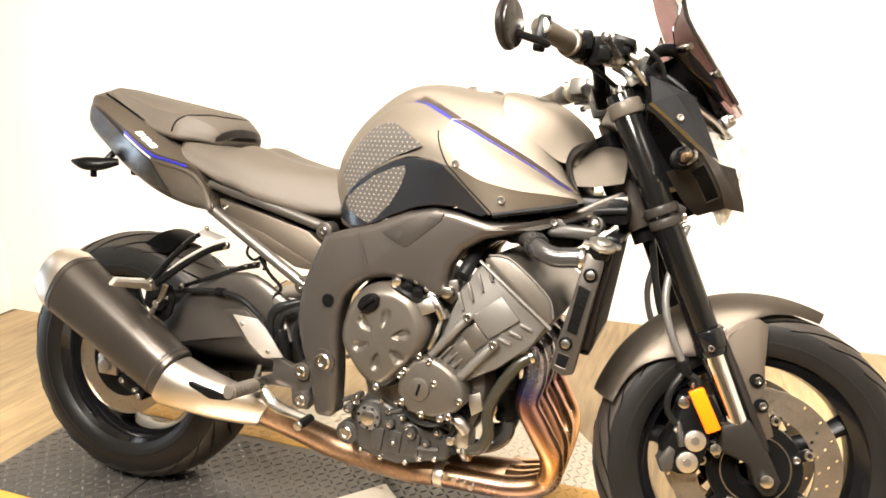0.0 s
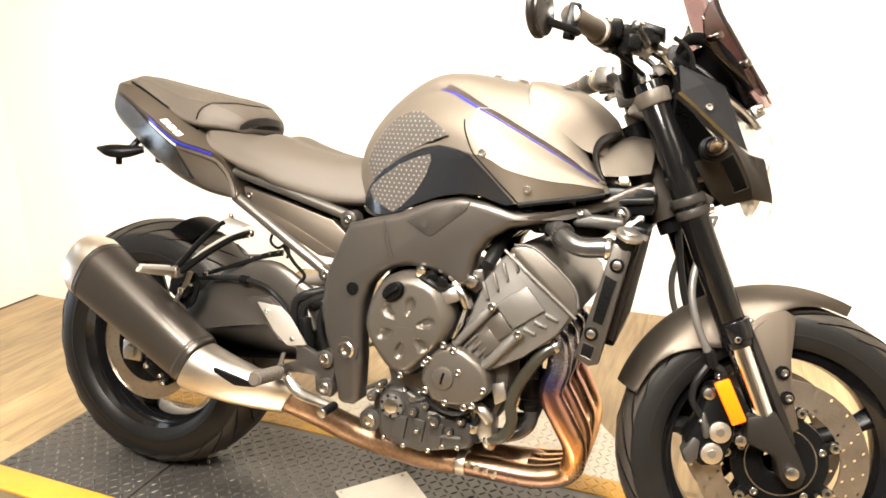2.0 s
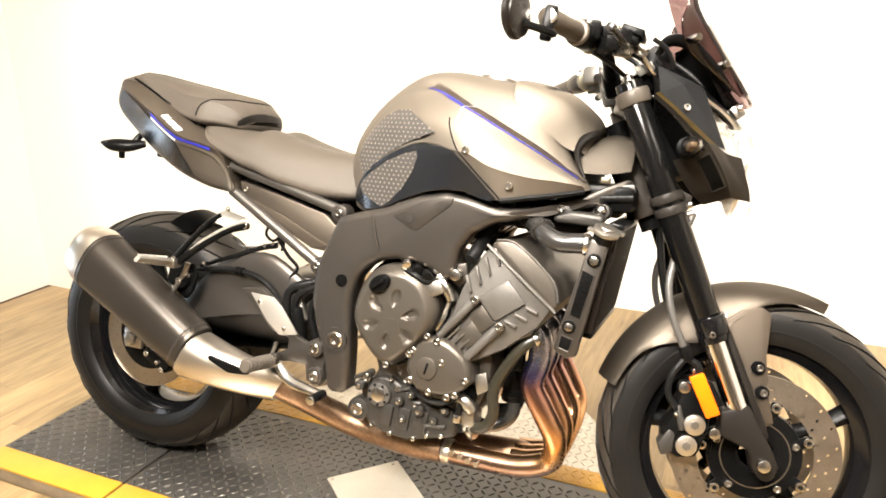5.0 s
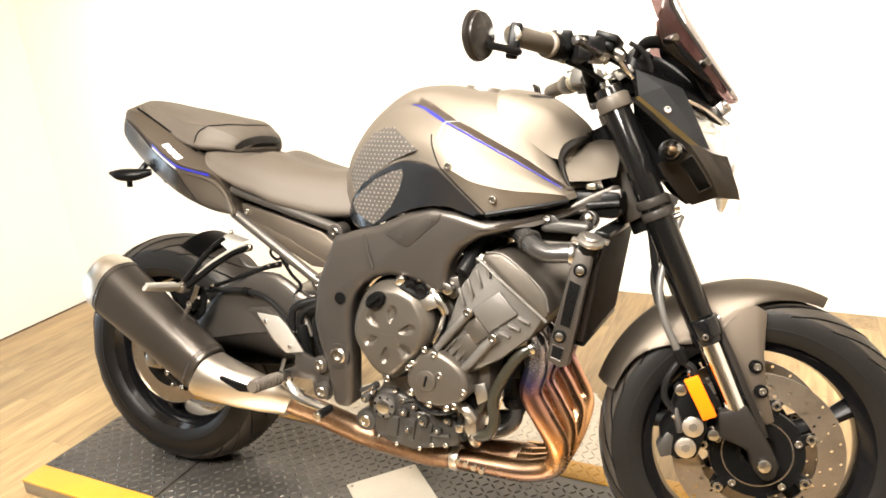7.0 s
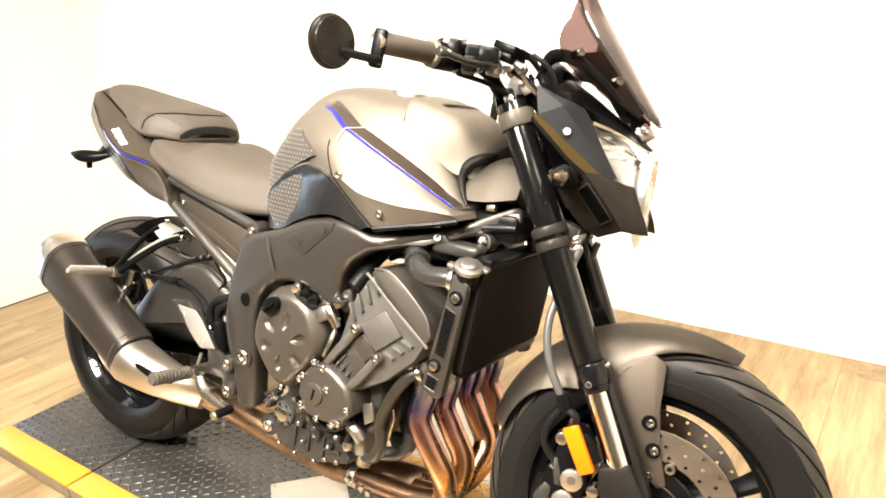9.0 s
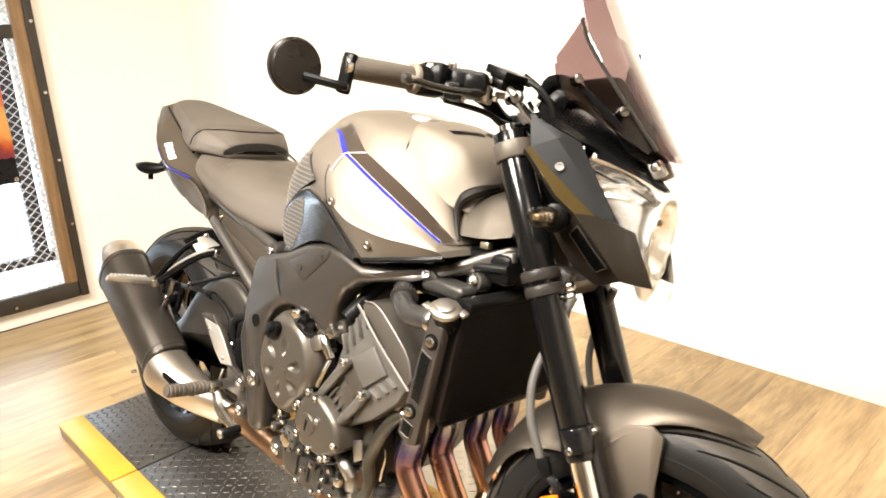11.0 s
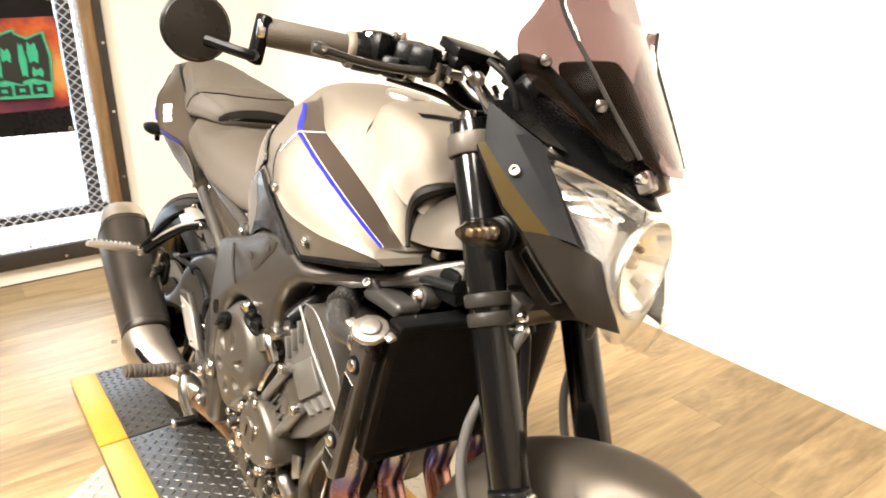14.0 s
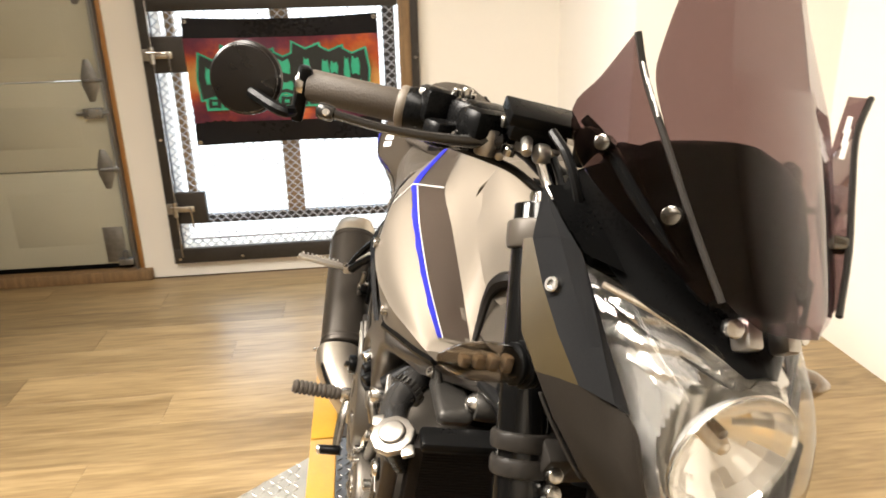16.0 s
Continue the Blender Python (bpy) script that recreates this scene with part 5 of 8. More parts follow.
peg_p = part("passenger_peg", pp, ALLOY, moto, "folded pale alloy passenger peg with a toothed top")
part("peg_clevis", box(B(), (0.214, -0.229, 0.534), (0.026, 0.026, 0.022), 0.005), DULL_STEEL, peg_p)
bolt((0.222, -0.238, 0.544), 0.0065, (0.2, -0.5, 0.8), 0.005, parent=peg_p)
mp_ = plate(B(), [(0.160, 0.526), (0.222, 0.527), (0.236, 0.500), (0.224, 0.460), (0.205, 0.440), (0.150, 0.478)], -0.178, -0.168, 0.003)
part("silencer_bracket", mp_, BLACK, moto)
part("mount_rubber", rod(B(), (0.202, -0.172, 0.486), (0.202, -0.194, 0.486), 0.018, seg=24, bev=0.004), BLACK, moto)
bolt((0.202, -0.194, 0.486), 0.010)
bolt((0.219, -0.180, 0.500), 0.006)
part("mount_strut", tube(B(), [(0.222, -0.19, 0.530), (0.21, -0.192, 0.500), (0.18, -0.195, 0.452)], 0.006, 8), DULL_STEEL, moto)

# Swingarm and chain side
sa = plate(B(), [(-0.03, 0.345), (0.06, 0.362), (0.13, 0.405), (0.19, 0.470), (0.236, 0.512), (0.287, 0.542), (0.35, 0.562), (0.405, 0.562), (0.464, 0.530), (0.54, 0.485), (0.60, 0.44), (0.585, 0.395), (0.47, 0.375), (0.33, 0.355), (0.22, 0.322), (0.10, 0.292), (-0.03, 0.283)], -0.127, -0.102, 0.012, smooth=2)
pillow(sa, ((0.010, 0.003), (0.015, 0.002), (0.02, 0.001)))
part("swingarm", sa, FRAME, moto, "dark grey aluminium swingarm", sharp=50)
sa = plate(B(), [(-0.03, 0.345), (0.12, 0.37), (0.30, 0.42), (0.58, 0.46), (0.60, 0.43), (0.57, 0.39), (0.33, 0.355), (0.10, 0.292), (-0.03, 0.283)], 0.105, 0.135, 0.012)
part("swingarm", sa, FRAME, moto)
part("swingarm_bridge", box(B(), (0.43, 0, 0.465), (0.16, 0.22, 0.10), 0.02, Matrix.Rotation(radians(-8), 4, "Y")), FRAME, moto)
part("rear_axle", rod(B(), (0.012, -0.142, 0.303), (0.012, 0.15, 0.303), 0.0125), STEEL, moto)
part("axle_nut", rod(B(), (0.008, -0.150, 0.305), (0.008, -0.134, 0.305), 0.018, seg=6, bev=0.002), DULL_STEEL, moto)
part("axle_block", box(B(), (0.008, -0.131, 0.305), (0.055, 0.012, 0.05), 0.004), DULL_STEEL, moto)
rc = box(B(), (0.075, -0.105, 0.262), (0.085, 0.05, 0.045), 0.010, Matrix.Rotation(radians(28), 4, "Y"))
part("rear_caliper", rc, BLACK, moto)
for p in ((0.05, 0.272), (0.098, 0.238)):
    bolt((p[0], -0.13, p[1]), 0.009)
part("rear_brake_hose", tube(B(), [(0.14, -0.128, 0.497), (0.24, -0.14, 0.512), (0.32, -0.146, 0.520), (0.385, -0.148, 0.512), (0.43, -0.150, 0.485), (0.455, -0.16, 0.462)], 0.0065, 8), HOSE, moto)
part("brake_line_clip", rod(B(), (0.325, -0.146, 0.520), (0.342, -0.147, 0.519), 0.010, seg=10), BLACK, moto)
ch = B()
for k in range(56):
    u = k / 55
    x = 0.60 * u
    for z0, z1 in ((0.314 + 0.10, 0.43), (0.314 - 0.10, 0.36)):
        z = z0 + (z1 - z0) * u
        box(ch, (x, 0.098, z), (0.013, 0.016 if k % 2 else 0.010, 0.010), 0.002, seg=1)
part("drive_chain", ch, DULL_STEEL, moto)["kind"] = "stuff"

# Footrest hanger, peg, brake lever and heel plate (right), plain peg set (left).
for s in (-1, 1):
    hp = plate(B(), [(0.372, 0.492), (0.428, 0.500), (0.470, 0.470), (0.520, 0.405), (0.545, 0.395), (0.585, 0.408), (0.600, 0.385), (0.590, 0.345), (0.600, 0.325), (0.585, 0.303), (0.550, 0.310), (0.545, 0.345), (0.50, 0.345), (0.465, 0.335), (0.455, 0.352), (0.50, 0.372), (0.50, 0.398), (0.455, 0.41)], s * 0.178, s * 0.194, 0.004)
    part("footrest_hanger", hp, FRAME, moto, "dark grey footrest hanger")
    pl = plate(B(), [(0.403, 0.487), (0.462, 0.484), (0.484, 0.466), (0.527, 0.410), (0.481, 0.402), (0.447, 0.429)], s * 0.195, s * 0.199, 0.0015)
    part("heel_guard", pl, ALLOY, moto, "satin alloy heel guard plate")
    for p in ((0.428, 0.470), (0.492, 0.418)):
        bolt((p[0], s * 0.199, p[1]), 0.006, (0, s, 0), 0.003)
    for p in ((0.575, 0.389), (0.577, 0.328)):
        part("hanger_boss", rod(B(), (p[0], s * 0.17, p[1]), (p[0], s * 0.206, p[1]), 0.019, seg=20, bev=0.003), FRAME, moto)
        bolt((p[0], s * 0.206, p[1]), 0.0135, (0, s, 0), 0.005)
    prof = [(0, 0.0001), (0, 0.0125)]
    for k in range(10):
        prof += [(0.004 + 0.0095 * k, 0.0122), (0.0055 + 0.0095 * k, 0.0150), (0.0100 + 0.0095 * k, 0.0150), (0.0115 + 0.0095 * k, 0.0122)]
    prof += [(0.1005, 0.0122), (0.1005, 0.0001)]
    pg = lathe(B(), prof, 16)
    pg.transform(Matrix.Translation((0.481, s * 0.228, 0.352)) @ Vector((0, 1, 0)).rotation_difference(Vector((0.006, s * 0.110, 0.015))).to_matrix().to_4x4())
    peg = part("footpeg", pg, SEAT, moto, "ribbed rubber footpeg")
    part("peg_mount", box(B(), (0.480, s * 0.212, 0.349), (0.026, 0.034, 0.026), 0.006), STEEL, peg, "bare metal peg mount")
    pedal = tube(B(), [(0.492, s * 0.214, 0.338), (0.525, s * 0.222, 0.315), (0.57, s * 0.228, 0.307), (0.612, s * 0.232, 0.302)], [0.010, 0.012, 0.011, 0.008], 10, 4, flat=0.6)
    pd = part("foot_lever", pedal, STEEL, moto, "polished foot lever")
    part("lever_toe", rod(B(), (0.612, s * 0.222, 0.302), (0.606, s * 0.262, 0.298), 0.0095, seg=12, bev=0.002), BLACK, pd)
    part("lever_end", rod(B(), (0.606, s * 0.260, 0.298), (0.605, s * 0.268, 0.297), 0.0098, seg=12, bev=0.002), STEEL, pd)
part("brake_hose", tube(B(), [(0.475, -0.165, 0.435), (0.477, -0.167, 0.484), (0.496, -0.165, 0.507), (0.540, -0.150, 0.522)], 0.0095, 10), HOSE, moto)
mc = rod(B(), (0.515, -0.165, 0.39), (0.500, -0.165, 0.46), 0.013, seg=12, bev=0.002)
part("rear_master_cylinder", mc, BLACK, moto)
part("brake_rod", rod(B(), (0.452, -0.185, 0.345), (0.462, -0.18, 0.38), 0.004, seg=8), DULL_STEEL, moto)
part("overflow_hose", tube(B(), [(0.495, -0.155, 0.43), (0.492, -0.158, 0.47), (0.51, -0.16, 0.497), (0.548, -0.155, 0.512)], 0.0085, 8), HOSE, moto)
part("overflow_hose", tube(B(), [(0.545, -0.15, 0.50), (0.532, -0.155, 0.46), (0.538, -0.155, 0.42), (0.55, -0.15, 0.39)], 0.007, 8), HOSE, moto)

# Main frame spars
for s in (-1, 1):
    out = [(0.612, 0.676), (0.66, 0.690), (0.721, 0.706), (0.79, 0.736), (0.85, 0.750), (0.90, 0.742), (0.955, 0.728), (1.04, 0.734), (1.09, 0.752), (1.135, 0.778), (1.185, 0.80), (1.19, 0.765), (1.12, 0.740), (1.06, 0.722), (1.0, 0.708), (0.945, 0.695), (0.908, 0.672), (0.885, 0.640), (0.876, 0.600), (0.872, 0.572), (0.85, 0.576), (0.82, 0.592), (0.785, 0.602), (0.75, 0.603), (0.715, 0.596), (0.688, 0.580), (0.667, 0.555), (0.655, 0.52), (0.652, 0.473), (0.656, 0.40), (0.655, 0.312), (0.640, 0.300), (0.605, 0.298), (0.598, 0.34), (0.585, 0.391), (0.567, 0.44), (0.556, 0.49), (0.553, 0.53), (0.562, 0.575), (0.585, 0.62)]
    fbm = plate(B(), out, s * 0.150, s * 0.207, 0.019, 5)
    for v in fbm.verts:
        k = max(0.0, (v.co.x - 0.95) / 0.24)
        v.co.y *= 1 - 0.62 * min(1, k) ** 1.3
        if v.co.x < 0.64:
            v.co.y *= 1 - 0.9 * max(0, 0.64 - v.co.x) * (1 if v.co.z > 0.5 else 0.3)
    fr = part("frame_spar", fbm, FRAME, moto, "satin dark grey aluminium frame spar", sharp=45)
    ins = plate(B(), [(0.742, 0.693), (0.835, 0.738), (0.868, 0.738), (0.862, 0.722), (0.796, 0.668), (0.785, 0.668)], s * 0.204, s * 0.2092, 0.0018)
    part("spar_inset", ins, FRAME, fr)
    for p in ((0.779, 0.690), (0.842, 0.722)):
        part("inset_screw", rod(B(), (p[0], s * 0.210, p[1]), (p[0], s * 0.2112, p[1]), 0.0075, seg=14), FRAME, fr)
    part("spar_weld", tube(B(), [(0.695, s * 0.207, 0.688), (0.702, s * 0.209, 0.655), (0.713, s * 0.207, 0.618)], 0.003, 6, 4), FRAME, fr)
    # No hole is cut; a black disc gives the shade inside it.
    part("frame_hole", rod(B(), (0.632, s * 0.196, 0.545), (0.632, s * 0.2078, 0.545), 0.0135, seg=24), BLACK, fr, "black disc put in for the shaded frame hole")
    part("pivot_cup", lathe(B(), [(-0.004, 0.019), (0.004, 0.021), (0.004, 0.027), (-0.004, 0.027)], 28, (0.624, s * 0.204, 0.417), closed=True), FRAME, fr)
    part("pivot_bolt", lathe(B(), [(s * 0.195, 0.0178), (s * 0.209, 0.0178), (s * 0.2125, 0.0150), (s * 0.2125, 0.0085), (s * 0.206, 0.0075), (s * 0.206, 0.0002)], 20, (0.624, 0, 0.417)), STEEL, fr, "bright hollow pivot bolt")
    part("engine_mount_bolt", rod(B(), (0.880, s * 0.178, 0.588), (0.880, s * 0.207, 0.588), 0.0115, seg=14, bev=0.002), STEEL, fr)
    part("engine_mount_lug", plate(B(), [(0.862, 0.605), (0.895, 0.612), (0.902, 0.58), (0.885, 0.562), (0.862, 0.572)], s * 0.165, s * 0.186, 0.004), FRAME, fr)
# Black boxes added to fill dark gaps behind the radiator and fork.
part("clutter_filler", box(B(), (1.035, 0, 0.712), (0.150, 0.236, 0.060), 0.014), BLACK, moto, "black filler box for clutter behind the radiator")
part("head_filler", box(B(), (1.128, 0, 0.758), (0.130, 0.205, 0.052), 0.012), BLACK, moto, "black filler box for wiring and frame behind the head")
part("head_stock", rod(B(), (1.146, 0, 0.862), (1.212, 0, 0.725), 0.040, seg=20, bev=0.004), FRAME, moto)

# Tank: a narrow raised top, a flat banded shoulder outside it, a bright flank and a turned-under lower trim.
TANK = [
    [(0.566, 0, 0.790), (0.566, -0.028, 0.789), (0.568, -0.048, 0.784), (0.571, -0.064, 0.776), (0.574, -0.078, 0.766), (0.582, -0.092, 0.748), (0.595, -0.102, 0.722), (0.606, -0.106, 0.694)],
    [(0.578, 0, 0.850), (0.578, -0.034, 0.848), (0.582, -0.060, 0.840), (0.586, -0.080, 0.828), (0.591, -0.095, 0.812), (0.601, -0.112, 0.785), (0.615, -0.124, 0.745), (0.628, -0.128, 0.690)],
    [(0.618, 0, 0.908), (0.620, -0.042, 0.905), (0.623, -0.070, 0.897), (0.627, -0.094, 0.884), (0.633, -0.114, 0.866), (0.642, -0.140, 0.828), (0.652, -0.154, 0.765), (0.662, -0.154, 0.690)],
    [(0.672, 0, 0.956), (0.675, -0.050, 0.952), (0.678, -0.080, 0.944), (0.682, -0.104, 0.931), (0.687, -0.128, 0.912), (0.694, -0.162, 0.865), (0.702, -0.174, 0.795), (0.710, -0.170, 0.705)],
    [(0.732, 0, 0.989), (0.735, -0.056, 0.985), (0.738, -0.088, 0.976), (0.741, -0.110, 0.958), (0.744, -0.136, 0.941), (0.751, -0.182, 0.886), (0.758, -0.191, 0.815), (0.765, -0.184, 0.728)],
    [(0.795, 0, 0.996), (0.797, -0.060, 0.991), (0.804, -0.100, 0.976), (0.806, -0.122, 0.946), (0.800, -0.150, 0.942), (0.806, -0.201, 0.886), (0.816, -0.209, 0.822), (0.822, -0.198, 0.748)],
    [(0.858, 0, 0.988), (0.860, -0.060, 0.983), (0.868, -0.110, 0.960), (0.880, -0.146, 0.914), (0.868, -0.188, 0.911), (0.866, -0.214, 0.873), (0.888, -0.229, 0.826), (0.893, -0.206, 0.752)],
    [(0.925, 0, 0.976), (0.926, -0.058, 0.970), (0.933, -0.104, 0.945), (0.943, -0.140, 0.882), (0.932, -0.189, 0.879), (0.932, -0.214, 0.845), (0.940, -0.228, 0.803), (0.958, -0.212, 0.742)],
    [(1.000, 0, 0.954), (1.000, -0.055, 0.946), (1.003, -0.098, 0.918), (1.013, -0.134, 0.844), (1.004, -0.182, 0.841), (1.004, -0.203, 0.817), (1.006, -0.213, 0.789), (1.012, -0.197, 0.752)],
    [(1.036, 0, 0.915), (1.038, -0.048, 0.905), (1.045, -0.086, 0.875), (1.060, -0.129, 0.814), (1.053, -0.173, 0.814), (1.056, -0.188, 0.801), (1.060, -0.195, 0.785), (1.065, -0.182, 0.762)],
    [(1.050, 0, 0.870), (1.053, -0.042, 0.858), (1.062, -0.078, 0.830), (1.102, -0.125, 0.788), (1.096, -0.1625, 0.790), (1.100, -0.172, 0.785), (1.105, -0.177, 0.780), (1.110, -0.165, 0.771)],
]
tk = loft(B(), [edged(sec, (3, 4, 6), 0.10 if k > 4 else 0.30) for k, sec in enumerate(TANK)], 7, 4)
tank = part("fuel_tank", tk, PAINT, moto, "matte warm-grey metallic fuel tank", sharp=70)
tskin = skin(tank)
cv = B()
loft(cv, [
    [(0.930, 0, 0.976), (0.930, -0.045, 0.973), (0.934, -0.085, 0.962), (0.944, -0.112, 0.938)],
    [(0.940, 0, 0.985), (0.940, -0.045, 0.981), (0.943, -0.088, 0.969), (0.951, -0.118, 0.912)],
    [(0.990, 0, 0.977), (0.990, -0.048, 0.971), (0.993, -0.088, 0.952), (0.998, -0.118, 0.890)],
    [(1.045, 0, 0.957), (1.045, -0.045, 0.949), (1.050, -0.082, 0.924), (1.052, -0.111, 0.850)],
    [(1.095, 0, 0.918), (1.093, -0.045, 0.910), (1.090, -0.080, 0.884), (1.082, -0.104, 0.842)],
    [(1.110, 0, 0.897), (1.108, -0.04, 0.890), (1.103, -0.072, 0.868), (1.092, -0.098, 0.838)],
], 7, 6)
cover = part("tank_front_cover", cv, PAINT, tank, "matte grey tank front cover", sharp=70)
cskin = skin(cover)
part("fuel_cap", rod(B(), (0.872, 0, 0.960), (0.876, 0, 0.9905), 0.042, 0.038, 32, 0.003), DULL_STEEL, tank, "round metal fuel cap")


def lay(tree, rows, lift=0.0012, thick=0.0008, n=8):
    """A thin piece skinned between 3D lines and laid on a skin."""
    b = B()
    cols = [spline(r, n) for r in rows]
    out = []
    for c in cols:
        row = []
        for p in c:
            near, nrm = tree.find_nearest(Vector(p))[:2]
            row.append(near + nrm * (lift if nrm.dot(Vector(p) - Vector((p[0], 0, 0.80))) > 0 else -lift))
        out.append(row)
    grid(b, out)
    bmesh.ops.solidify(b, geom=b.faces[:], thickness=thick)
    return b


def between(a, b, ws):
    """Lines between two lines, at the shares ws."""
    return [[tuple(np.array(p) + (np.array(q) - np.array(p)) * w) for p, q in zip(a, b)] for w in ws]


for s in (-1, 1):
    def m_(line):
        return [(x, -s * y, z) for x, y, z in line]
    outer = m_([(0.868, -0.1890, 0.9105), (0.932, -0.1890, 0.8790), (1.004, -0.182, 0.841), (1.053, -0.173, 0.814), (1.0945, -0.163, 0.7905)])
    inner = m_([(0.881, -0.1450, 0.9140), (0.943, -0.140, 0.8820), (1.013, -0.134, 0.844), (1.060, -0.129, 0.814), (1.101, -0.126, 0.789)])
    # The shoulder facet's darker tone is put into the colour of this band.
    part("tank_shoulder_band", lay(tskin, between(outer, inner, (0.17, 0.35, 0.55, 0.75, 0.98)), 0.0010), BAND, tank, "brown shoulder band")
    rear_o = m_([(0.770, -0.136, 0.9500), (0.800, -0.150, 0.9425), (0.835, -0.171, 0.926), (0.864, -0.187, 0.9125)])
    rear_i = m_([(0.778, -0.106, 0.9640), (0.810, -0.116, 0.9500), (0.845, -0.130, 0.930), (0.876, -0.145, 0.9160)])
    part("tank_shoulder_band", lay(tskin, between(rear_o, rear_i, (0.02, 0.25, 0.5, 0.75, 0.98)), 0.0010), REAR_BAND, tank, "brown-grey shoulder band")
    part("tank_stripe", lay(tskin, between(outer, inner, (-0.01, 0.06, 0.13)), 0.0018), BLUE, tank, "blue pinstripe")
    part("tank_stripe", lay(tskin, between(outer, inner, (0.135, 0.165)), 0.0016), WHITE_MARK, tank, "pale pinstripe")
    part("tank_stripe", lay(tskin, between(rear_o, rear_i, (-0.03, 0.06, 0.15)), 0.0018), BLUE, tank, "blue pinstripe")
    cross = m_([(0.880, -0.146, 0.9145), (0.874, -0.167, 0.9135), (0.868, -0.1885, 0.9115), (0.864, -0.203, 0.894), (0.862, -0.211, 0.880)])
    part("tank_stripe", lay(tskin, [cross, [(x - 0.003, y, z + 0.0005) for x, y, z in cross]], 0.0022), WHITE_MARK, tank, "pale pinstripe")
    seam = m_([(0.845, -0.214, 0.898), (0.849, -0.217, 0.877), (0.858, -0.221, 0.854), (0.870, -0.225, 0.833), (0.885, -0.226, 0.817), (0.917, -0.224, 0.784), (0.945, -0.217, 0.759), (0.960, -0.211, 0.743)])
    near = [tskin.find_nearest(Vector(p))[0] for p in spline(seam, 3)]
    part("panel_seam", tube(B(), [tuple(p) for p in near], 0.0016, 6, 1), BLACK, tank, "dark panel joint")
    # Solid black tube stands in for shade in the gap under the trim.
    lower = m_([(0.961, -0.211, 0.741), (1.012, -0.196, 0.7505), (1.065, -0.181, 0.7600), (1.108, -0.165, 0.7695)])
    part("lower_gap_shade", tube(B(), lower, 0.0055, 8, 4), BLACK, tank, "black strip for the shaded gap under the tank trim")
    vent = m_([(0.993, -0.060, 0.972), (1.004, -0.040, 0.968), (1.013, -0.018, 0.965), (1.019, -0.004, 0.963)])
    part("cover_vent", lay(cskin, between(vent, [(x + 0.013, y, z - 0.006) for x, y, z in vent], (0, 0.5, 1.0)), 0.0015), BLACK, tank, "dark slatted vent slot")
    pad1 = [(0.620, 0.800), (0.630, 0.829), (0.655, 0.864), (0.684, 0.891), (0.720, 0.903), (0.747, 0.904), (0.780, 0.886), (0.819, 0.860), (0.788, 0.850), (0.751, 0.836), (0.711, 0.816), (0.674, 0.791), (0.642, 0.764)]
    pad2 = [(0.634, 0.742), (0.662, 0.767), (0.712, 0.799), (0.752, 0.815), (0.784, 0.823), (0.787, 0.812), (0.774, 0.781), (0.750, 0.747), (0.724, 0.722), (0.700, 0.704), (0.680, 0.712), (0.645, 0.727)]
    knee = [(0.615, 0.708), (0.616, 0.726), (0.634, 0.751), (0.674, 0.788), (0.718, 0.814), (0.764, 0.832), (0.802, 0.838), (0.842, 0.833), (0.868, 0.826), (0.889, 0.808), (0.919, 0.779), (0.955, 0.744), (0.942, 0.739), (0.920, 0.744), (0.886, 0.754), (0.846, 0.754), (0.801, 0.744), (0.751, 0.725), (0.716, 0.708), (0.681, 0.698), (0.650, 0.696)]
    part("knee_panel", decal(tskin, knee, 0.006, thick=0.006, ydir=s), NAVY, tank, "blue-black lower tank panel")
    part("knee_panel_edge", decal(tskin, ribbon(None, [(0.790, 0.787), (0.825, 0.777), (0.860, 0.767)], 0.0022), 0.0075, step=0.005, ydir=s), PAINT_DARK, tank)
    part("pad_border", decal(tskin, ribbon(None, [(0.640, 0.762), (0.674, 0.791), (0.718, 0.8185), (0.764, 0.8365), (0.802, 0.8430), (0.842, 0.8375), (0.868, 0.830)], 0.0050), 0.0040, step=0.005, ydir=s), PAINT, tank, "pale grey raised edge")
    for nm, poly in (("grip_pad", pad1), ("grip_pad", pad2)):
        lf = 0.004 if poly is pad1 else 0.0095
        pad = part(nm, decal(tskin, poly, lf, thick=0.003, ydir=s), PAD, tank, "studded rubber grip pad")
        stud = B()
        xs, zs = [p[0] for p in poly], [p[1] for p in poly]
        i = 0
        z = min(zs) + 0.006
        while z < max(zs):
            x = min(xs) + (0.004 if i % 2 else 0.010)
            while x < max(xs):
                ins_ = False
                for (ax, az), (bx, bz) in zip(poly, poly[1:] + poly[:1]):
                    if (az > z) != (bz > z) and x < (bx - ax) * (z - az) / (bz - az) + ax:
                        ins_ = not ins_
                h = tskin.ray_cast(Vector((x, s * 0.6, z)), Vector((0, -s, 0))) if ins_ else (None,)
                if h[0] is not None:
                    p = h[0] + Vector((0, s * (lf + 0.0010), 0))
                    rod(stud, p, p + Vector((0, s * 0.003, 0)), 0.0024, 0.0016, 6)
                x += 0.0115
            z += 0.0088
            i += 1
        part("stud_pattern", stud, STUD, pad)["kind"] = "stuff"
    for p in ((0.892, 0.831), (0.977, 0.770)):
        h = tskin.ray_cast(Vector((p[0], s * 0.6, p[1])), Vector((0, -s, 0)))
        bolt(h[0] + Vector((0, s * 0.002, 0)), 0.0085, (0, s, 0), 0.004, parent=tank)
    # air intake scoop between tank and fork
    sc = B()
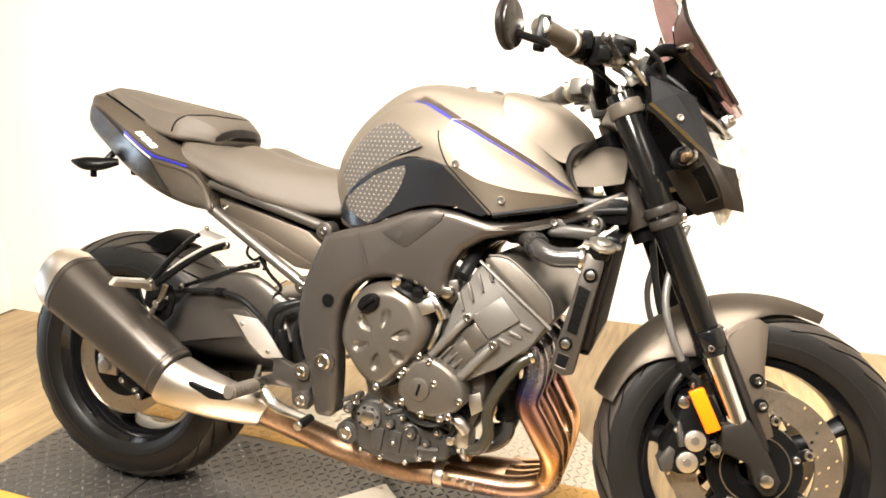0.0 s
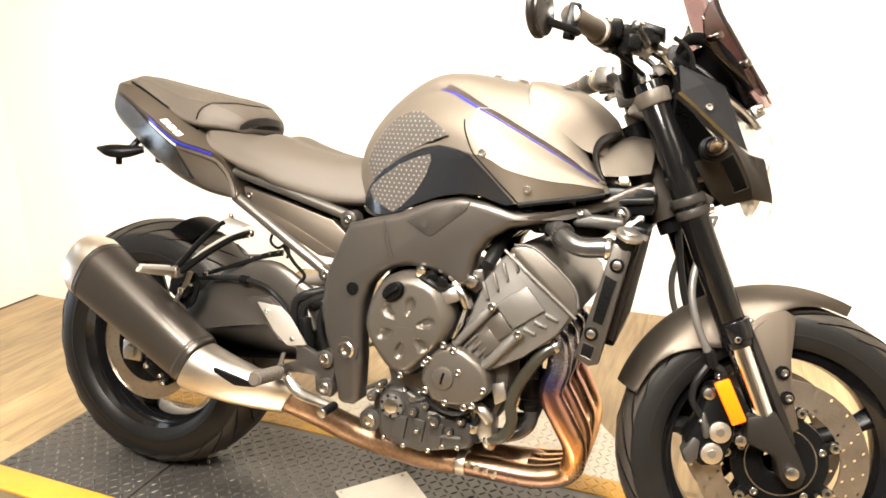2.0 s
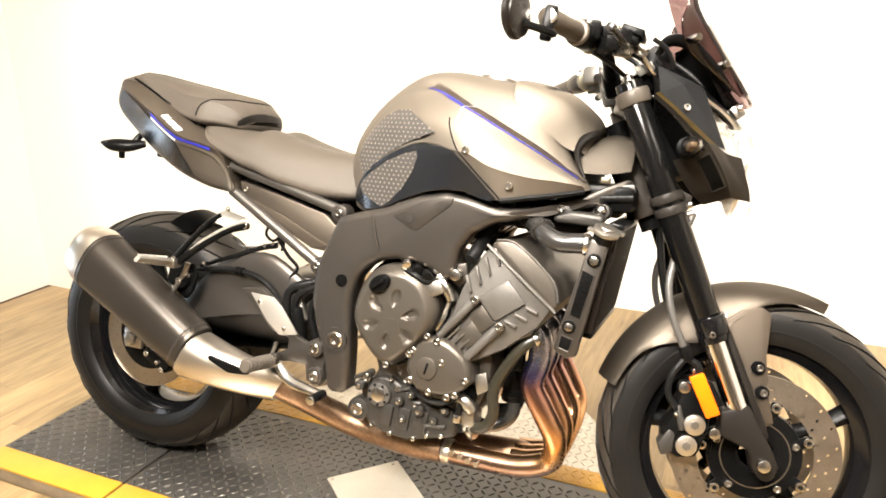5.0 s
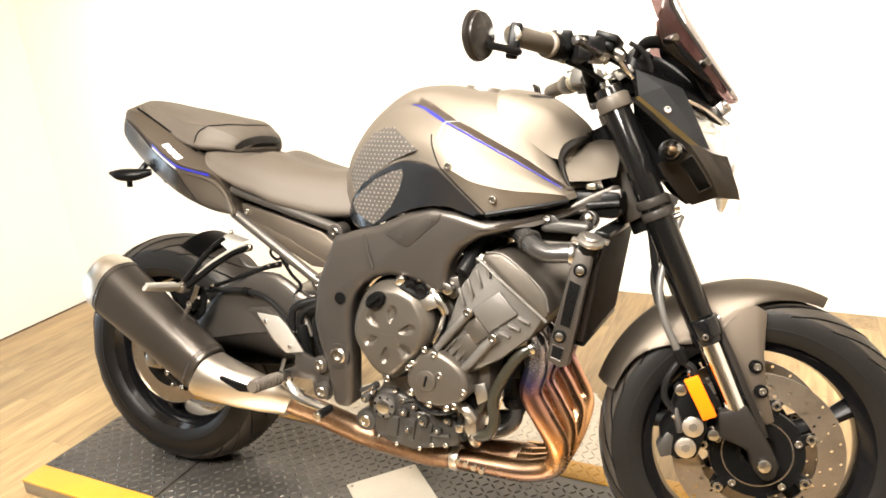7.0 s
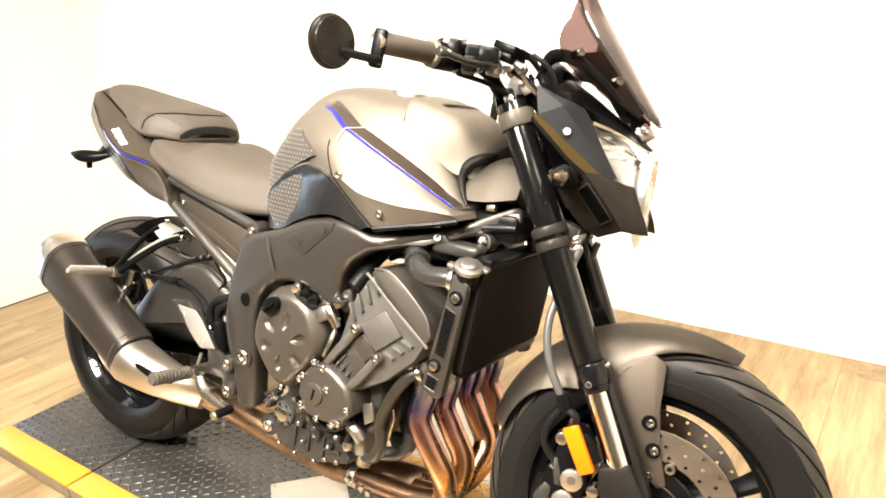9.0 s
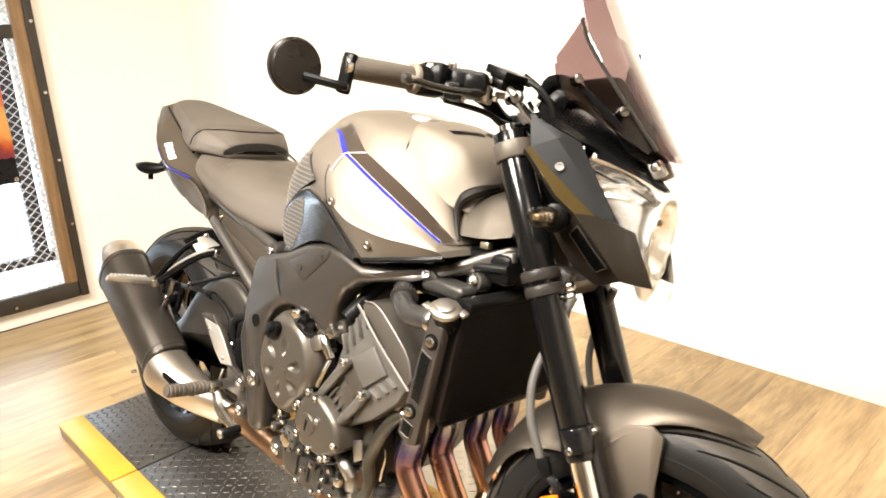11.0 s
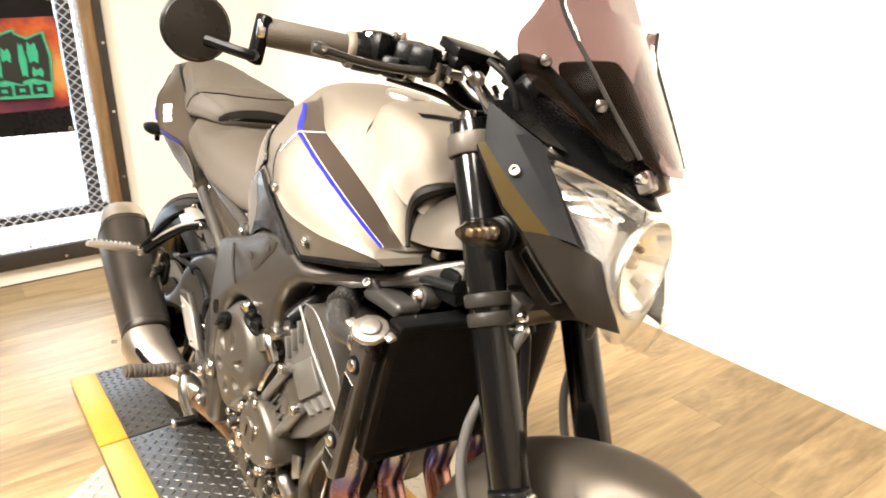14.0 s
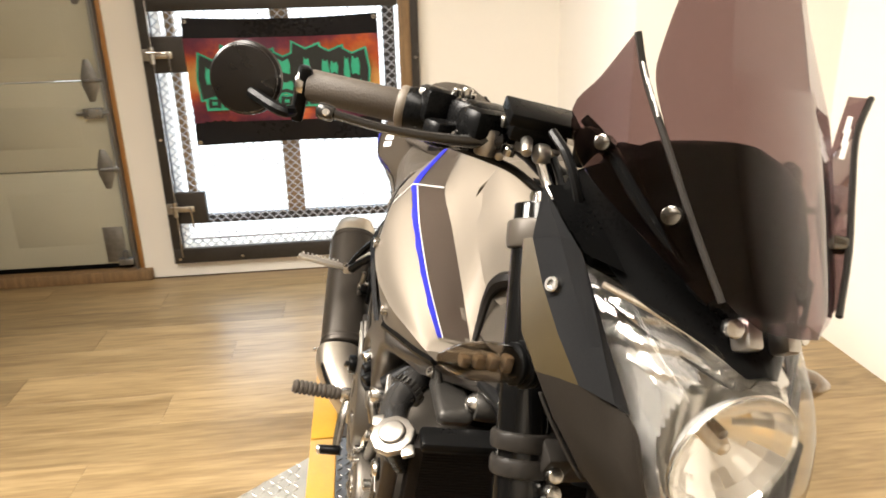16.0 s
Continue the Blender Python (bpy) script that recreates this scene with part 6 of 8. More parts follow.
    loft(sc, [[(1.084, s * 0.035, 0.852), (1.082, s * 0.078, 0.849), (1.082, s * 0.100, 0.834), (1.090, s * 0.117, 0.802)], [(1.13, s * 0.035, 0.880), (1.13, s * 0.070, 0.874), (1.135, s * 0.092, 0.846), (1.138, s * 0.110, 0.804)], [(1.18, s * 0.035, 0.876), (1.18, s * 0.060, 0.870), (1.182, s * 0.077, 0.842), (1.180, s * 0.090, 0.812)]], 5, 5, both=False)
    bmesh.ops.solidify(sc, geom=sc.faces[:], thickness=0.004)
    # Black lip; its thicker upper part stands in for shade above the scoop.
    part("intake_lip", tube(B(), [(1.098, s * 0.122, 0.794), (1.086, s * 0.116, 0.815), (1.078, s * 0.110, 0.842), (1.086, s * 0.102, 0.864), (1.104, s * 0.086, 0.877), (1.112, s * 0.050, 0.884)], [0.003, 0.0045, 0.0065, 0.010, 0.009, 0.005], 8, 5), LUG, moto, "black lip round the intake, thickened for the dark gap")
    # Black box added to close the opening and give it its shade.
    part("intake_dark_filler", box(B(), (1.100, s * 0.034, 0.832), (0.050, 0.064, 0.064), 0.010), BLACK, moto, "black filler box standing in for the intake's dark")
    part("intake_scoop", sc, PAINT, moto, "matte grey intake cover")
part("airbox", box(B(), (0.97, 0, 0.80), (0.16, 0.22, 0.10), 0.02), BLACK, moto)

# Engine
en = B()
plate(en, [(0.655, 0.30), (0.70, 0.345), (0.68, 0.40), (0.67, 0.48), (0.70, 0.57), (0.78, 0.60), (0.86, 0.56), (0.90, 0.49), (0.955, 0.42), (0.955, 0.36), (0.93, 0.30), (0.885, 0.24), (0.78, 0.215), (0.685, 0.232)], -0.150, 0.150, 0.015)
eng = part("engine", en, ENGINE, moto, "dark grey inline four engine")
outline = [(0.664, 0.467), (0.668, 0.515), (0.689, 0.560), (0.720, 0.586), (0.754, 0.594), (0.790, 0.590), (0.822, 0.572), (0.845, 0.530), (0.848, 0.495), (0.832, 0.460), (0.795, 0.418), (0.764, 0.388), (0.742, 0.384), (0.718, 0.393), (0.689, 0.424)]
ring_pts = [np.array(v) for v in spline([outline[-1]] + outline + outline[:2], 6)[6:-6]][:-1]
ctr = np.array((0.757, 0.484))
rows = []
for k in range(42):
    f = k / 41
    rr = min(1.0, f / 0.9)
    row = []
    for q in ring_pts:
        x, z = ctr + (q - ctr) * max(rr, 0.004)
        y = -0.2265 + 0.006 * rr ** 2 + 0.022 * max(0, (rr - 0.78) / 0.22) ** 2
        for i in range(6):
            an = radians(20 + 60 * i)
            u = (x - ctr[0]) * math.cos(an) + (z - ctr[1]) * math.sin(an)
            v = -(x - ctr[0]) * math.sin(an) + (z - ctr[1]) * math.cos(an)
            wdt = 0.009 + 0.16 * (u - 0.042)
            dd = ((u - 0.045) / 0.019) ** 2 + (v / max(0.003, wdt)) ** 2
            if dd < 1 and u > 0:
                y += 0.0075 * min(1, (1 - dd) * 1.8)
        if f > 0.9:
            y += (f - 0.9) / 0.1 * 0.05
        row.append((x, y, z))
    rows.append(row)
cc = B()
grid(cc, rows, wrap=True)
clc = part("clutch_cover", cc, ENGINE, eng, "rounded dark grey clutch cover with six dimples", sharp=50)
rim_ = plate(B(), [(0.655, 0.467), (0.659, 0.518), (0.682, 0.568), (0.716, 0.595), (0.754, 0.604), (0.793, 0.599), (0.829, 0.580), (0.854, 0.533), (0.857, 0.493), (0.840, 0.454), (0.802, 0.411), (0.768, 0.378), (0.742, 0.373), (0.712, 0.384), (0.681, 0.417)], -0.165, -0.14, 0.004, 2, smooth=2)
part("cover_rim", rim_, BLACK, eng)
part("cover_maker_mark", plate(B(), [(0.742, 0.477), (0.775, 0.477), (0.775, 0.486), (0.742, 0.486)], -0.2270, -0.225), ENGINE, clc)
fc = plate(B(), [(0.024 * math.cos(q), 0.016 * math.sin(q)) for q in [2 * math.pi * j / 18 for j in range(18)]], -0.236, -0.222, 0.003)
bmesh.ops.rotate(fc, verts=fc.verts, cent=(0, 0, 0), matrix=Matrix.Rotation(radians(-35), 3, "Y"))
part("oil_filler_cap", fc, BLACK, clc, "black oil filler cap", xf=Matrix.Translation((0.731, 0, 0.556)))
part("filler_grip", box(B(), (0.731, -0.238, 0.556), (0.034, 0.010, 0.008), 0.003, Matrix.Rotation(radians(-35), 4, "Y")), BLACK, clc)
ac = plate(B(), [(0.792, 0.383), (0.800, 0.42), (0.826, 0.452), (0.862, 0.458), (0.90, 0.438), (0.922, 0.415), (0.928, 0.375), (0.90, 0.352), (0.867, 0.342), (0.815, 0.346)], -0.214, -0.14, 0.010, 3, smooth=2)
acv = part("timing_cover", ac, ENGINE, eng, "dark grey timing cover")
part("timing_plug", rod(B(), (0.838, -0.210, 0.395), (0.838, -0.2185, 0.395), 0.0235, 0.022, 28, 0.002), ENGINE, acv, "round slotted plug")
part("plug_slot", box(B(), (0.838, -0.2188, 0.395), (0.005, 0.002, 0.024), 0.0005, Matrix.Rotation(radians(15), 4, "Y")), BLACK, acv)
for x, z in ((0.797, 0.417), (0.803, 0.365), (0.845, 0.346), (0.884, 0.343), (0.92, 0.383), (0.868, 0.411), (0.835, 0.460), (0.856, 0.452), (0.806, 0.427), (0.748, 0.386), (0.90, 0.35)):
    bolt((x, -0.212, z), 0.0082, parent=eng, h=0.006)
sm2 = plate(B(), [(0.682, 0.325), (0.71, 0.343), (0.742, 0.343), (0.78, 0.325), (0.80, 0.305), (0.88, 0.30), (0.895, 0.275), (0.89, 0.24), (0.84, 0.228), (0.78, 0.212), (0.72, 0.22), (0.685, 0.235)], -0.165, 0.14, 0.010, 3)
sump = part("sump", sm2, SUMP, eng, "dark grey oil sump with water pump")
wp = rod(B(), (0.717, -0.160, 0.305), (0.717, -0.176, 0.305), 0.028, 0.026, 28, 0.003)
part("pump_cover", wp, ENGINE_LIGHT, sump)
part("pump_hub", rod(B(), (0.717, -0.175, 0.305), (0.717, -0.180, 0.305), 0.017, 0.016, 8, 0.002), STEEL, sump)
for x, z, r in ((0.664, 0.260, 0.0165), (0.684, 0.334, 0.012), (0.758, 0.323, 0.007), (0.80, 0.295, 0.006), (0.742, 0.342, 0.006), (0.70, 0.232, 0.005), (0.745, 0.222, 0.006), (0.80, 0.222, 0.006), (0.83, 0.235, 0.006), (0.862, 0.24, 0.006), (0.775, 0.345, 0.006)):
    bolt((x, -0.164, z), r, parent=sump)
part("sump_lug", rod(B(), (0.664, -0.13, 0.26), (0.664, -0.163, 0.26), 0.025, seg=20, bev=0.003), SUMP, sump)
for k in range(3):
    part("sump_rib", box(B(), (0.735 + 0.04 * k, -0.166, 0.262), (0.028, 0.010, 0.05), 0.004, Matrix.Rotation(radians(8), 4, "Y")), SUMP, sump)
# cylinder block and head, tilted forwards
cy = plate(B(), [(0.85, 0.464), (0.872, 0.515), (0.90, 0.592), (0.928, 0.634), (0.955, 0.658), (0.99, 0.655), (1.035, 0.626), (1.066, 0.592), (1.078, 0.552), (1.048, 0.503), (0.987, 0.450), (0.908, 0.405)], -0.185, 0.185, 0.010, 2)
cyl = part("cylinder_block", cy, ENGINE_LIGHT, eng, "grey finned cylinder block and head")
hd = plate(B(), [(0.945, 0.654), (0.958, 0.664), (0.990, 0.664), (1.035, 0.634), (1.074, 0.596), (1.084, 0.554), (1.073, 0.540), (1.01, 0.595)], -0.1935, 0.1935, 0.006, 2)
part("cam_cover", hd, ENGINE, cyl, "dark grey cam cover")
part("cover_edge", tube(B(), [(0.956, -0.1925, 0.6645), (0.990, -0.1935, 0.6640), (1.032, -0.1935, 0.6355), (1.073, -0.1925, 0.5965), (1.083, -0.190, 0.560)], 0.0022, 6, 3), ENGINE_LIGHT, cyl, "pale edge of the cam cover")
part("cover_gasket", tube(B(), [(0.938, -0.192, 0.653), (1.0, -0.197, 0.605), (1.08, -0.192, 0.540)], 0.0032, 8, 4), ENGINE_LIGHT, cyl)
for a, b in (((0.852, 0.460), (0.925, 0.546)), ((0.908, 0.418), (0.978, 0.500))):
    part("cylinder_bar", rod(B(), (a[0], -0.194, a[1]), (b[0], -0.194, b[1]), 0.0095, seg=14, bev=0.002), ENGINE_LIGHT, cyl)
    bolt((b[0], -0.205, b[1]), 0.0095, parent=cyl)
part("cylinder_panel", plate(B(), [(0.925, 0.548), (0.985, 0.590), (1.022, 0.548), (0.965, 0.505)], -0.1925, -0.183, 0.003), ENGINE_LIGHT, cyl)
part("cylinder_panel", plate(B(), [(0.885, 0.470), (0.918, 0.500), (0.945, 0.470), (0.912, 0.440)], -0.1905, -0.183, 0.003), ENGINE, cyl)
part("cylinder_panel", plate(B(), [(0.905, 0.512), (0.935, 0.535), (0.965, 0.50), (0.935, 0.475)], -0.1905, -0.183, 0.003), ENGINE, cyl)
for k in range(4):
    x, z = 0.905 + 0.018 * k, 0.572 + 0.02 * k
    part("cylinder_fin", box(B(), (x, -0.187, z), (0.006, 0.014, 0.035), 0.002, Matrix.Rotation(radians(-18), 4, "Y")), ENGINE_LIGHT, cyl)
for k in range(3):
    x, z = 0.995 + 0.02 * k, 0.505 + 0.016 * k
    part("cylinder_fin", box(B(), (x, -0.187, z), (0.026, 0.014, 0.006), 0.002, Matrix.Rotation(radians(20), 4, "Y")), ENGINE_LIGHT, cyl)
for k in range(5):
    x, z = 0.853 + 0.011 * k, 0.456 - 0.011 * k
    part("cylinder_fin", box(B(), (x + 0.02, -0.186, z + 0.004), (0.005, 0.012, 0.06), 0.001, Matrix.Rotation(radians(42), 4, "Y")), ENGINE, cyl)
# hoses and fittings round the engine
part("water_hose", tube(B(), [(1.046, -0.150, 0.476), (1.022, -0.160, 0.462), (0.998, -0.164, 0.428), (0.976, -0.164, 0.388), (0.964, -0.163, 0.350), (0.968, -0.162, 0.312), (0.952, -0.160, 0.278), (0.918, -0.155, 0.268)], 0.0120, 12, 5), OLIVE_HOSE, eng, "glossy coolant hose")
part("water_hose", tube(B(), [(1.008, -0.06, 0.40), (1.0, -0.08, 0.335), (0.985, -0.09, 0.30), (0.95, -0.09, 0.29)], 0.016, 12, 5), HOSE, eng)
part("hose_clamp", rod(B(), (1.036, -0.154, 0.471), (1.044, -0.151, 0.476), 0.0155, seg=16, bev=0.002), STEEL, eng)
part("hose_clamp", rod(B(), (0.922, -0.155, 0.263), (0.930, -0.158, 0.265), 0.0185, seg=16, bev=0.002), STEEL, eng)
part("drain_elbow", tube(B(), [(0.885, -0.165, 0.335), (0.91, -0.175, 0.330), (0.925, -0.17, 0.31)], 0.013, 10, 4), DULL_STEEL, eng, "pale metal hose elbow")
part("oil_cooler_body", box(B(), (0.91, -0.14, 0.295), (0.045, 0.06, 0.055), 0.010), DULL_STEEL, eng)
part("sensor_boss", box(B(), (0.838, -0.19, 0.555), (0.04, 0.04, 0.03), 0.006, Matrix.Rotation(radians(-25), 4, "Y")), DULL_STEEL, eng, "pale connector block")
for k in range(3):
    part("connector", rod(B(), (0.775 + 0.022 * k, -0.20, 0.60 - 0.008 * k), (0.782 + 0.022 * k, -0.215, 0.594 - 0.008 * k), 0.011, seg=10, bev=0.002), BLACK if k else STEEL, eng)
part("clutch_cable", tube(B(), [(0.77, -0.205, 0.588), (0.80, -0.215, 0.580), (0.83, -0.205, 0.568), (0.86, -0.17, 0.60)], 0.006, 8), HOSE, eng)
part("coolant_rail", tube(B(), [(0.905, -0.19, 0.62), (0.93, -0.12, 0.69), (0.99, -0.13, 0.705)], 0.014, 10), HOSE, eng)
part("wire_loop", tube(B(), [(0.80, -0.19, 0.345), (0.83, -0.205, 0.328), (0.87, -0.20, 0.325), (0.895, -0.19, 0.335)], 0.004, 8), HOSE, eng)
for k in range(4):
    part("throttle_body", rod(B(), (0.90, -0.12 + 0.08 * k, 0.66), (0.86, -0.12 + 0.08 * k, 0.71), 0.024, seg=16), BLACK, eng)

for x, z, r in ((0.838, 0.588, 0.010), (0.846, 0.573, 0.012), (0.858, 0.585, 0.008), (0.815, 0.600, 0.008), (0.80, 0.588, 0.007), (0.862, 0.545, 0.008)):
    part("hose_fitting", rod(B(), (x, -0.180, z), (x + 0.004, -0.205, z + 0.004), r, r * 0.85, 12, 0.002), STEEL, eng, "bright hose fitting")
part("coolant_joint", tube(B(), [(0.842, -0.195, 0.580), (0.862, -0.200, 0.560), (0.872, -0.195, 0.535)], 0.009, 10), STEEL, eng, "bright metal hose joint")
part("vent_hose", tube(B(), [(0.868, -0.192, 0.530), (0.862, -0.205, 0.500), (0.850, -0.205, 0.475)], 0.0045, 8), STEEL, eng)
for k in range(7):
    a = 2 * math.pi * k / 7 + 0.2
    part("pump_slot", box(B(), (0.717 + 0.0215 * math.cos(a), -0.1762, 0.305 + 0.0215 * math.sin(a)), (0.006, 0.002, 0.006), 0.001), BLACK, sump)
for k in range(4):
    part("sump_stud", rod(B(), (0.885 + 0.018 * k, -0.150, 0.205 - 0.004 * k), (0.885 + 0.018 * k, -0.160, 0.205 - 0.004 * k), 0.006, seg=10), STEEL, sump)
part("sensor_body", box(B(), (0.915, -0.150, 0.345), (0.03, 0.035, 0.024), 0.005), BLACK, eng)
part("oil_line", tube(B(), [(0.79, -0.170, 0.338), (0.82, -0.186, 0.322), (0.86, -0.188, 0.318), (0.90, -0.178, 0.334)], 0.0045, 8), HOSE, eng)
part("knock_bracket", plate(B(), [(0.925, 0.385), (0.95, 0.395), (0.958, 0.36), (0.935, 0.345)], -0.175, -0.168, 0.002), DULL_STEEL, eng)
oil = rod(B(), (0.980, -0.085, 0.455), (0.986, -0.085, 0.318), 0.024, seg=24, bev=0.004)
rod(oil, (0.984, -0.085, 0.345), (0.985, -0.085, 0.330), 0.0265, seg=24, bev=0.002)
box(oil, (0.992, -0.100, 0.420), (0.030, 0.030, 0.060), 0.006)
part("oil_cooler_hose", oil, BLACK, eng, "black upright cooler hose")
part("cooler_elbow", tube(B(), [(0.988, -0.090, 0.330), (0.992, -0.095, 0.298), (0.975, -0.100, 0.274), (0.945, -0.108, 0.262), (0.915, -0.112, 0.258)], 0.0150, 14, 5), PIPE_BLACK, eng, "black lower coolant elbow")
part("elbow_clip", tube(B(), [(0.968, -0.128, 0.372), (0.972, -0.130, 0.352), (0.966, -0.130, 0.330), (0.960, -0.128, 0.305)], 0.003, 6, 4), STEEL, eng)

for x, z, r, d in ((0.672, 0.318, 0.012, 0.02), (0.690, 0.345, 0.009, 0.015), (0.765, 0.300, 0.011, 0.016), (0.792, 0.318, 0.009, 0.014), (0.775, 0.262, 0.010, 0.012), (0.812, 0.288, 0.013, 0.018), (0.845, 0.272, 0.009, 0.012), (0.868, 0.300, 0.011, 0.016)):
    part("sump_boss", rod(B(), (x, -0.155, z), (x, -0.170 - d * 0.5, z), r, r * 0.9, 14, 0.002), SUMP, sump)
    part("boss_bolt", rod(B(), (x, -0.170 - d * 0.5, z), (x, -0.174 - d * 0.5, z), r * 0.5, r * 0.45, 6, 0.001), STEEL, sump)
for p0, p1 in (((0.655, 0.33), (0.70, 0.352)), ((0.75, 0.318), (0.80, 0.335)), ((0.80, 0.255), (0.87, 0.262)), ((0.835, 0.315), (0.885, 0.312))):
    part("sump_web", rod(B(), (p0[0], -0.166, p0[1]), (p1[0], -0.166, p1[1]), 0.005, seg=8), SUMP, sump)
part("drain_hose", tube(B(), [(0.895, -0.165, 0.355), (0.905, -0.180, 0.325), (0.895, -0.178, 0.290), (0.905, -0.17, 0.262)], 0.006, 8), HOSE, eng)
part("hose_fitting", rod(B(), (0.898, -0.178, 0.300), (0.897, -0.178, 0.283), 0.0095, seg=12, bev=0.002), STEEL, eng, "bright hose fitting")

# Radiator
rm_ = Matrix.Translation((1.151, 0.004, 0.583)) @ Matrix.Rotation(radians(9), 4, "Y")
rb = box(B(), (0, -0.038, 0.025), (0.024, 0.309, 0.200), 0.004)
rad = part("radiator", rb, RADCORE, moto, "black radiator with fine fins", xf=rm_)
fins = B()
for k in range(47):
    box(fins, (0.0125, -0.038, -0.068 + 0.004 * k), (0.002, 0.284, 0.0008))
part("radiator_fin", fins, RADCORE, rad, xf=rm_)["kind"] = "stuff"
part("radiator_tank", box(B(), (0.004, -0.038, 0.130), (0.030, 0.294, 0.014), 0.005), BLACK, rad, xf=rm_)
part("radiator_tank", box(B(), (0.000, -0.038, -0.080), (0.026, 0.290, 0.014), 0.005), BLACK, rad, xf=rm_)
for s in (-1, 1):
    g = 0.196 if s < 0 else 0.120
    sg = plate(B(), [(1.137, 0.690), (1.168, 0.676), (1.130, 0.468), (1.112, 0.462), (1.086, 0.476)], s * g, s * (g + 0.020), 0.004)
    sgp = part("radiator_side_guard", sg, FRAME, rad, "dark grey radiator side guard")
    for o in ([(1.128, 0.632), (1.150, 0.622), (1.132, 0.540), (1.112, 0.546)], [(1.100, 0.506), (1.122, 0.500), (1.116, 0.476), (1.096, 0.482)]):
        # Black plate on the surface: the recess's shade is in its colour.
        part("guard_recess", plate(B(), o, s * (g + 0.019), s * (g + 0.0215), 0.001), BLACK, sgp, "black inlay put in for a shaded recess")
        part("recess_lip", tube(B(), [(x, s * (g + 0.021), z) for x, z in o + o[:1]], 0.0013, 6, 1), FRAME, sgp)
    for p in ((1.147, 0.650), (1.113, 0.523)):
        part("guard_boss", rod(B(), (p[0], s * (g + 0.018), p[1]), (p[0], s * (g + 0.023), p[1]), 0.013, seg=18, bev=0.001), BLACK, sgp)
        part("guard_bolt", rod(B(), (p[0], s * (g + 0.020), p[1]), (p[0], s * (g + 0.027), p[1]), 0.009, 0.008, 14, 0.001), STEEL, sgp)
capm = rod(B(), (0, 0, -0.004), (0, 0, 0.005), 0.026, 0.025, 10, 0.003)
rod(capm, (0, 0, 0.006), (0, 0, 0.010), 0.016, 0.014, 20, 0.002)
for a in (30, 210):
    box(capm, (0.028 * math.cos(radians(a)), 0.028 * math.sin(radians(a)), 0), (0.014, 0.014, 0.006), 0.002)
cap_m = Matrix.Translation((1.162, -0.208, 0.704)) @ Vector((0, 0, 1)).rotation_difference(Vector((0.28, -0.32, 0.90))).to_matrix().to_4x4()
part("radiator_cap", capm, DULL_STEEL, rad, "pale worn metal radiator cap", xf=cap_m)
part("filler_neck", rod(B(), (1.150, -0.190, 0.668), (1.160, -0.204, 0.699), 0.020, seg=16), BLACK, rad)
part("upper_hose", tube(B(), [(1.150, -0.192, 0.672), (1.118, -0.198, 0.676), (1.080, -0.199, 0.674), (1.050, -0.190, 0.684), (1.025, -0.165, 0.700), (1.0, -0.13, 0.704)], 0.0185, 16, 5), PIPE_BLACK, rad, "smooth black coolant elbow")
hdir = Vector((-0.025, 0.025, 0.016)).normalized()
q = Vector((0, 0, 1)).rotation_difference(hdir).to_matrix().to_4x4()
teeth = rod(B(), (0, 0, -0.005), (0, 0, 0.005), 0.0205, seg=24)
for k in range(22):
    box(teeth, (0.0215 * math.cos(2 * math.pi * k / 22), 0.0215 * math.sin(2 * math.pi * k / 22), 0), (0.004, 0.0028, 0.009), 0, Matrix.Rotation(2 * math.pi * k / 22, 4, "Z"))
part("toothed_clamp", teeth, SUMP, rad, "toothed hose clamp", xf=Matrix.Translation((1.040, -0.180, 0.691)) @ q)
rbs = B()
for k in range(5):
    c = Vector((1.018, -0.155, 0.701)) + hdir * 0.008 * k
    rod(rbs, c, c + hdir * 0.004, 0.0215, seg=14)
part("ribbed_sleeve", rbs, HOSE, rad)
part("hose_clamp", rod(B(), (1.122, -0.1975, 0.6755), (1.132, -0.1965, 0.675), 0.0210, seg=16, bev=0.002), STEEL, rad)
for s in (-1, 1):
    arm = plate(B(), [(1.050, 0.713), (1.058, 0.722), (1.085, 0.731), (1.115, 0.729), (1.146, 0.727), (1.148, 0.717), (1.138, 0.704), (1.10, 0.706), (1.06, 0.706)], s * 0.118, s * 0.158, 0.007, 3)
    part("radiator_stay", arm, SUMP, moto, "cast alloy radiator stay")
    part("stay_clip", plate(B(), [(1.048, 0.722), (1.052, 0.739), (1.078, 0.740), (1.096, 0.724)], s * 0.148, s * 0.156, 0.002), SUMP, moto)
    bolt((1.065, s * 0.155, 0.731), 0.0085, (0.2, s * 0.8, 0.5), 0.008)
    part("stay_ball", lathe(B(), [(-0.010, 0.0115), (0.002, 0.0125), (0.009, 0.0095), (0.013, 0.0045), (0.014, 0.0003)], 18), STEEL, moto, "domed bright stay nut", xf=Matrix.Translation((1.135, s * 0.116, 0.734)) @ Matrix.Rotation(radians(180 if s < 0 else 0), 4, "Z"))
    part("stay_bush", rod(B(), (1.138, s * 0.09, 0.730), (1.136, s * 0.118, 0.732), 0.016, seg=16, bev=0.003), SUMP, moto)
part("cable_guide", box(B(), (1.160, -0.086, 0.774), (0.064, 0.016, 0.019), 0.003, Matrix.Rotation(radians(-9), 4, "Y")), ENGINE_LIGHT, moto, "pale alloy cable guide")
part("connector_plug", box(B(), (1.135, -0.094, 0.792), (0.018, 0.014, 0.012), 0.002), BRASS, moto, "yellowed connector plug")
part("wiring_loom", tube(B(), [(1.05, -0.12, 0.750), (1.12, -0.112, 0.756), (1.19, -0.100, 0.762)], 0.008, 10), HOSE, moto)
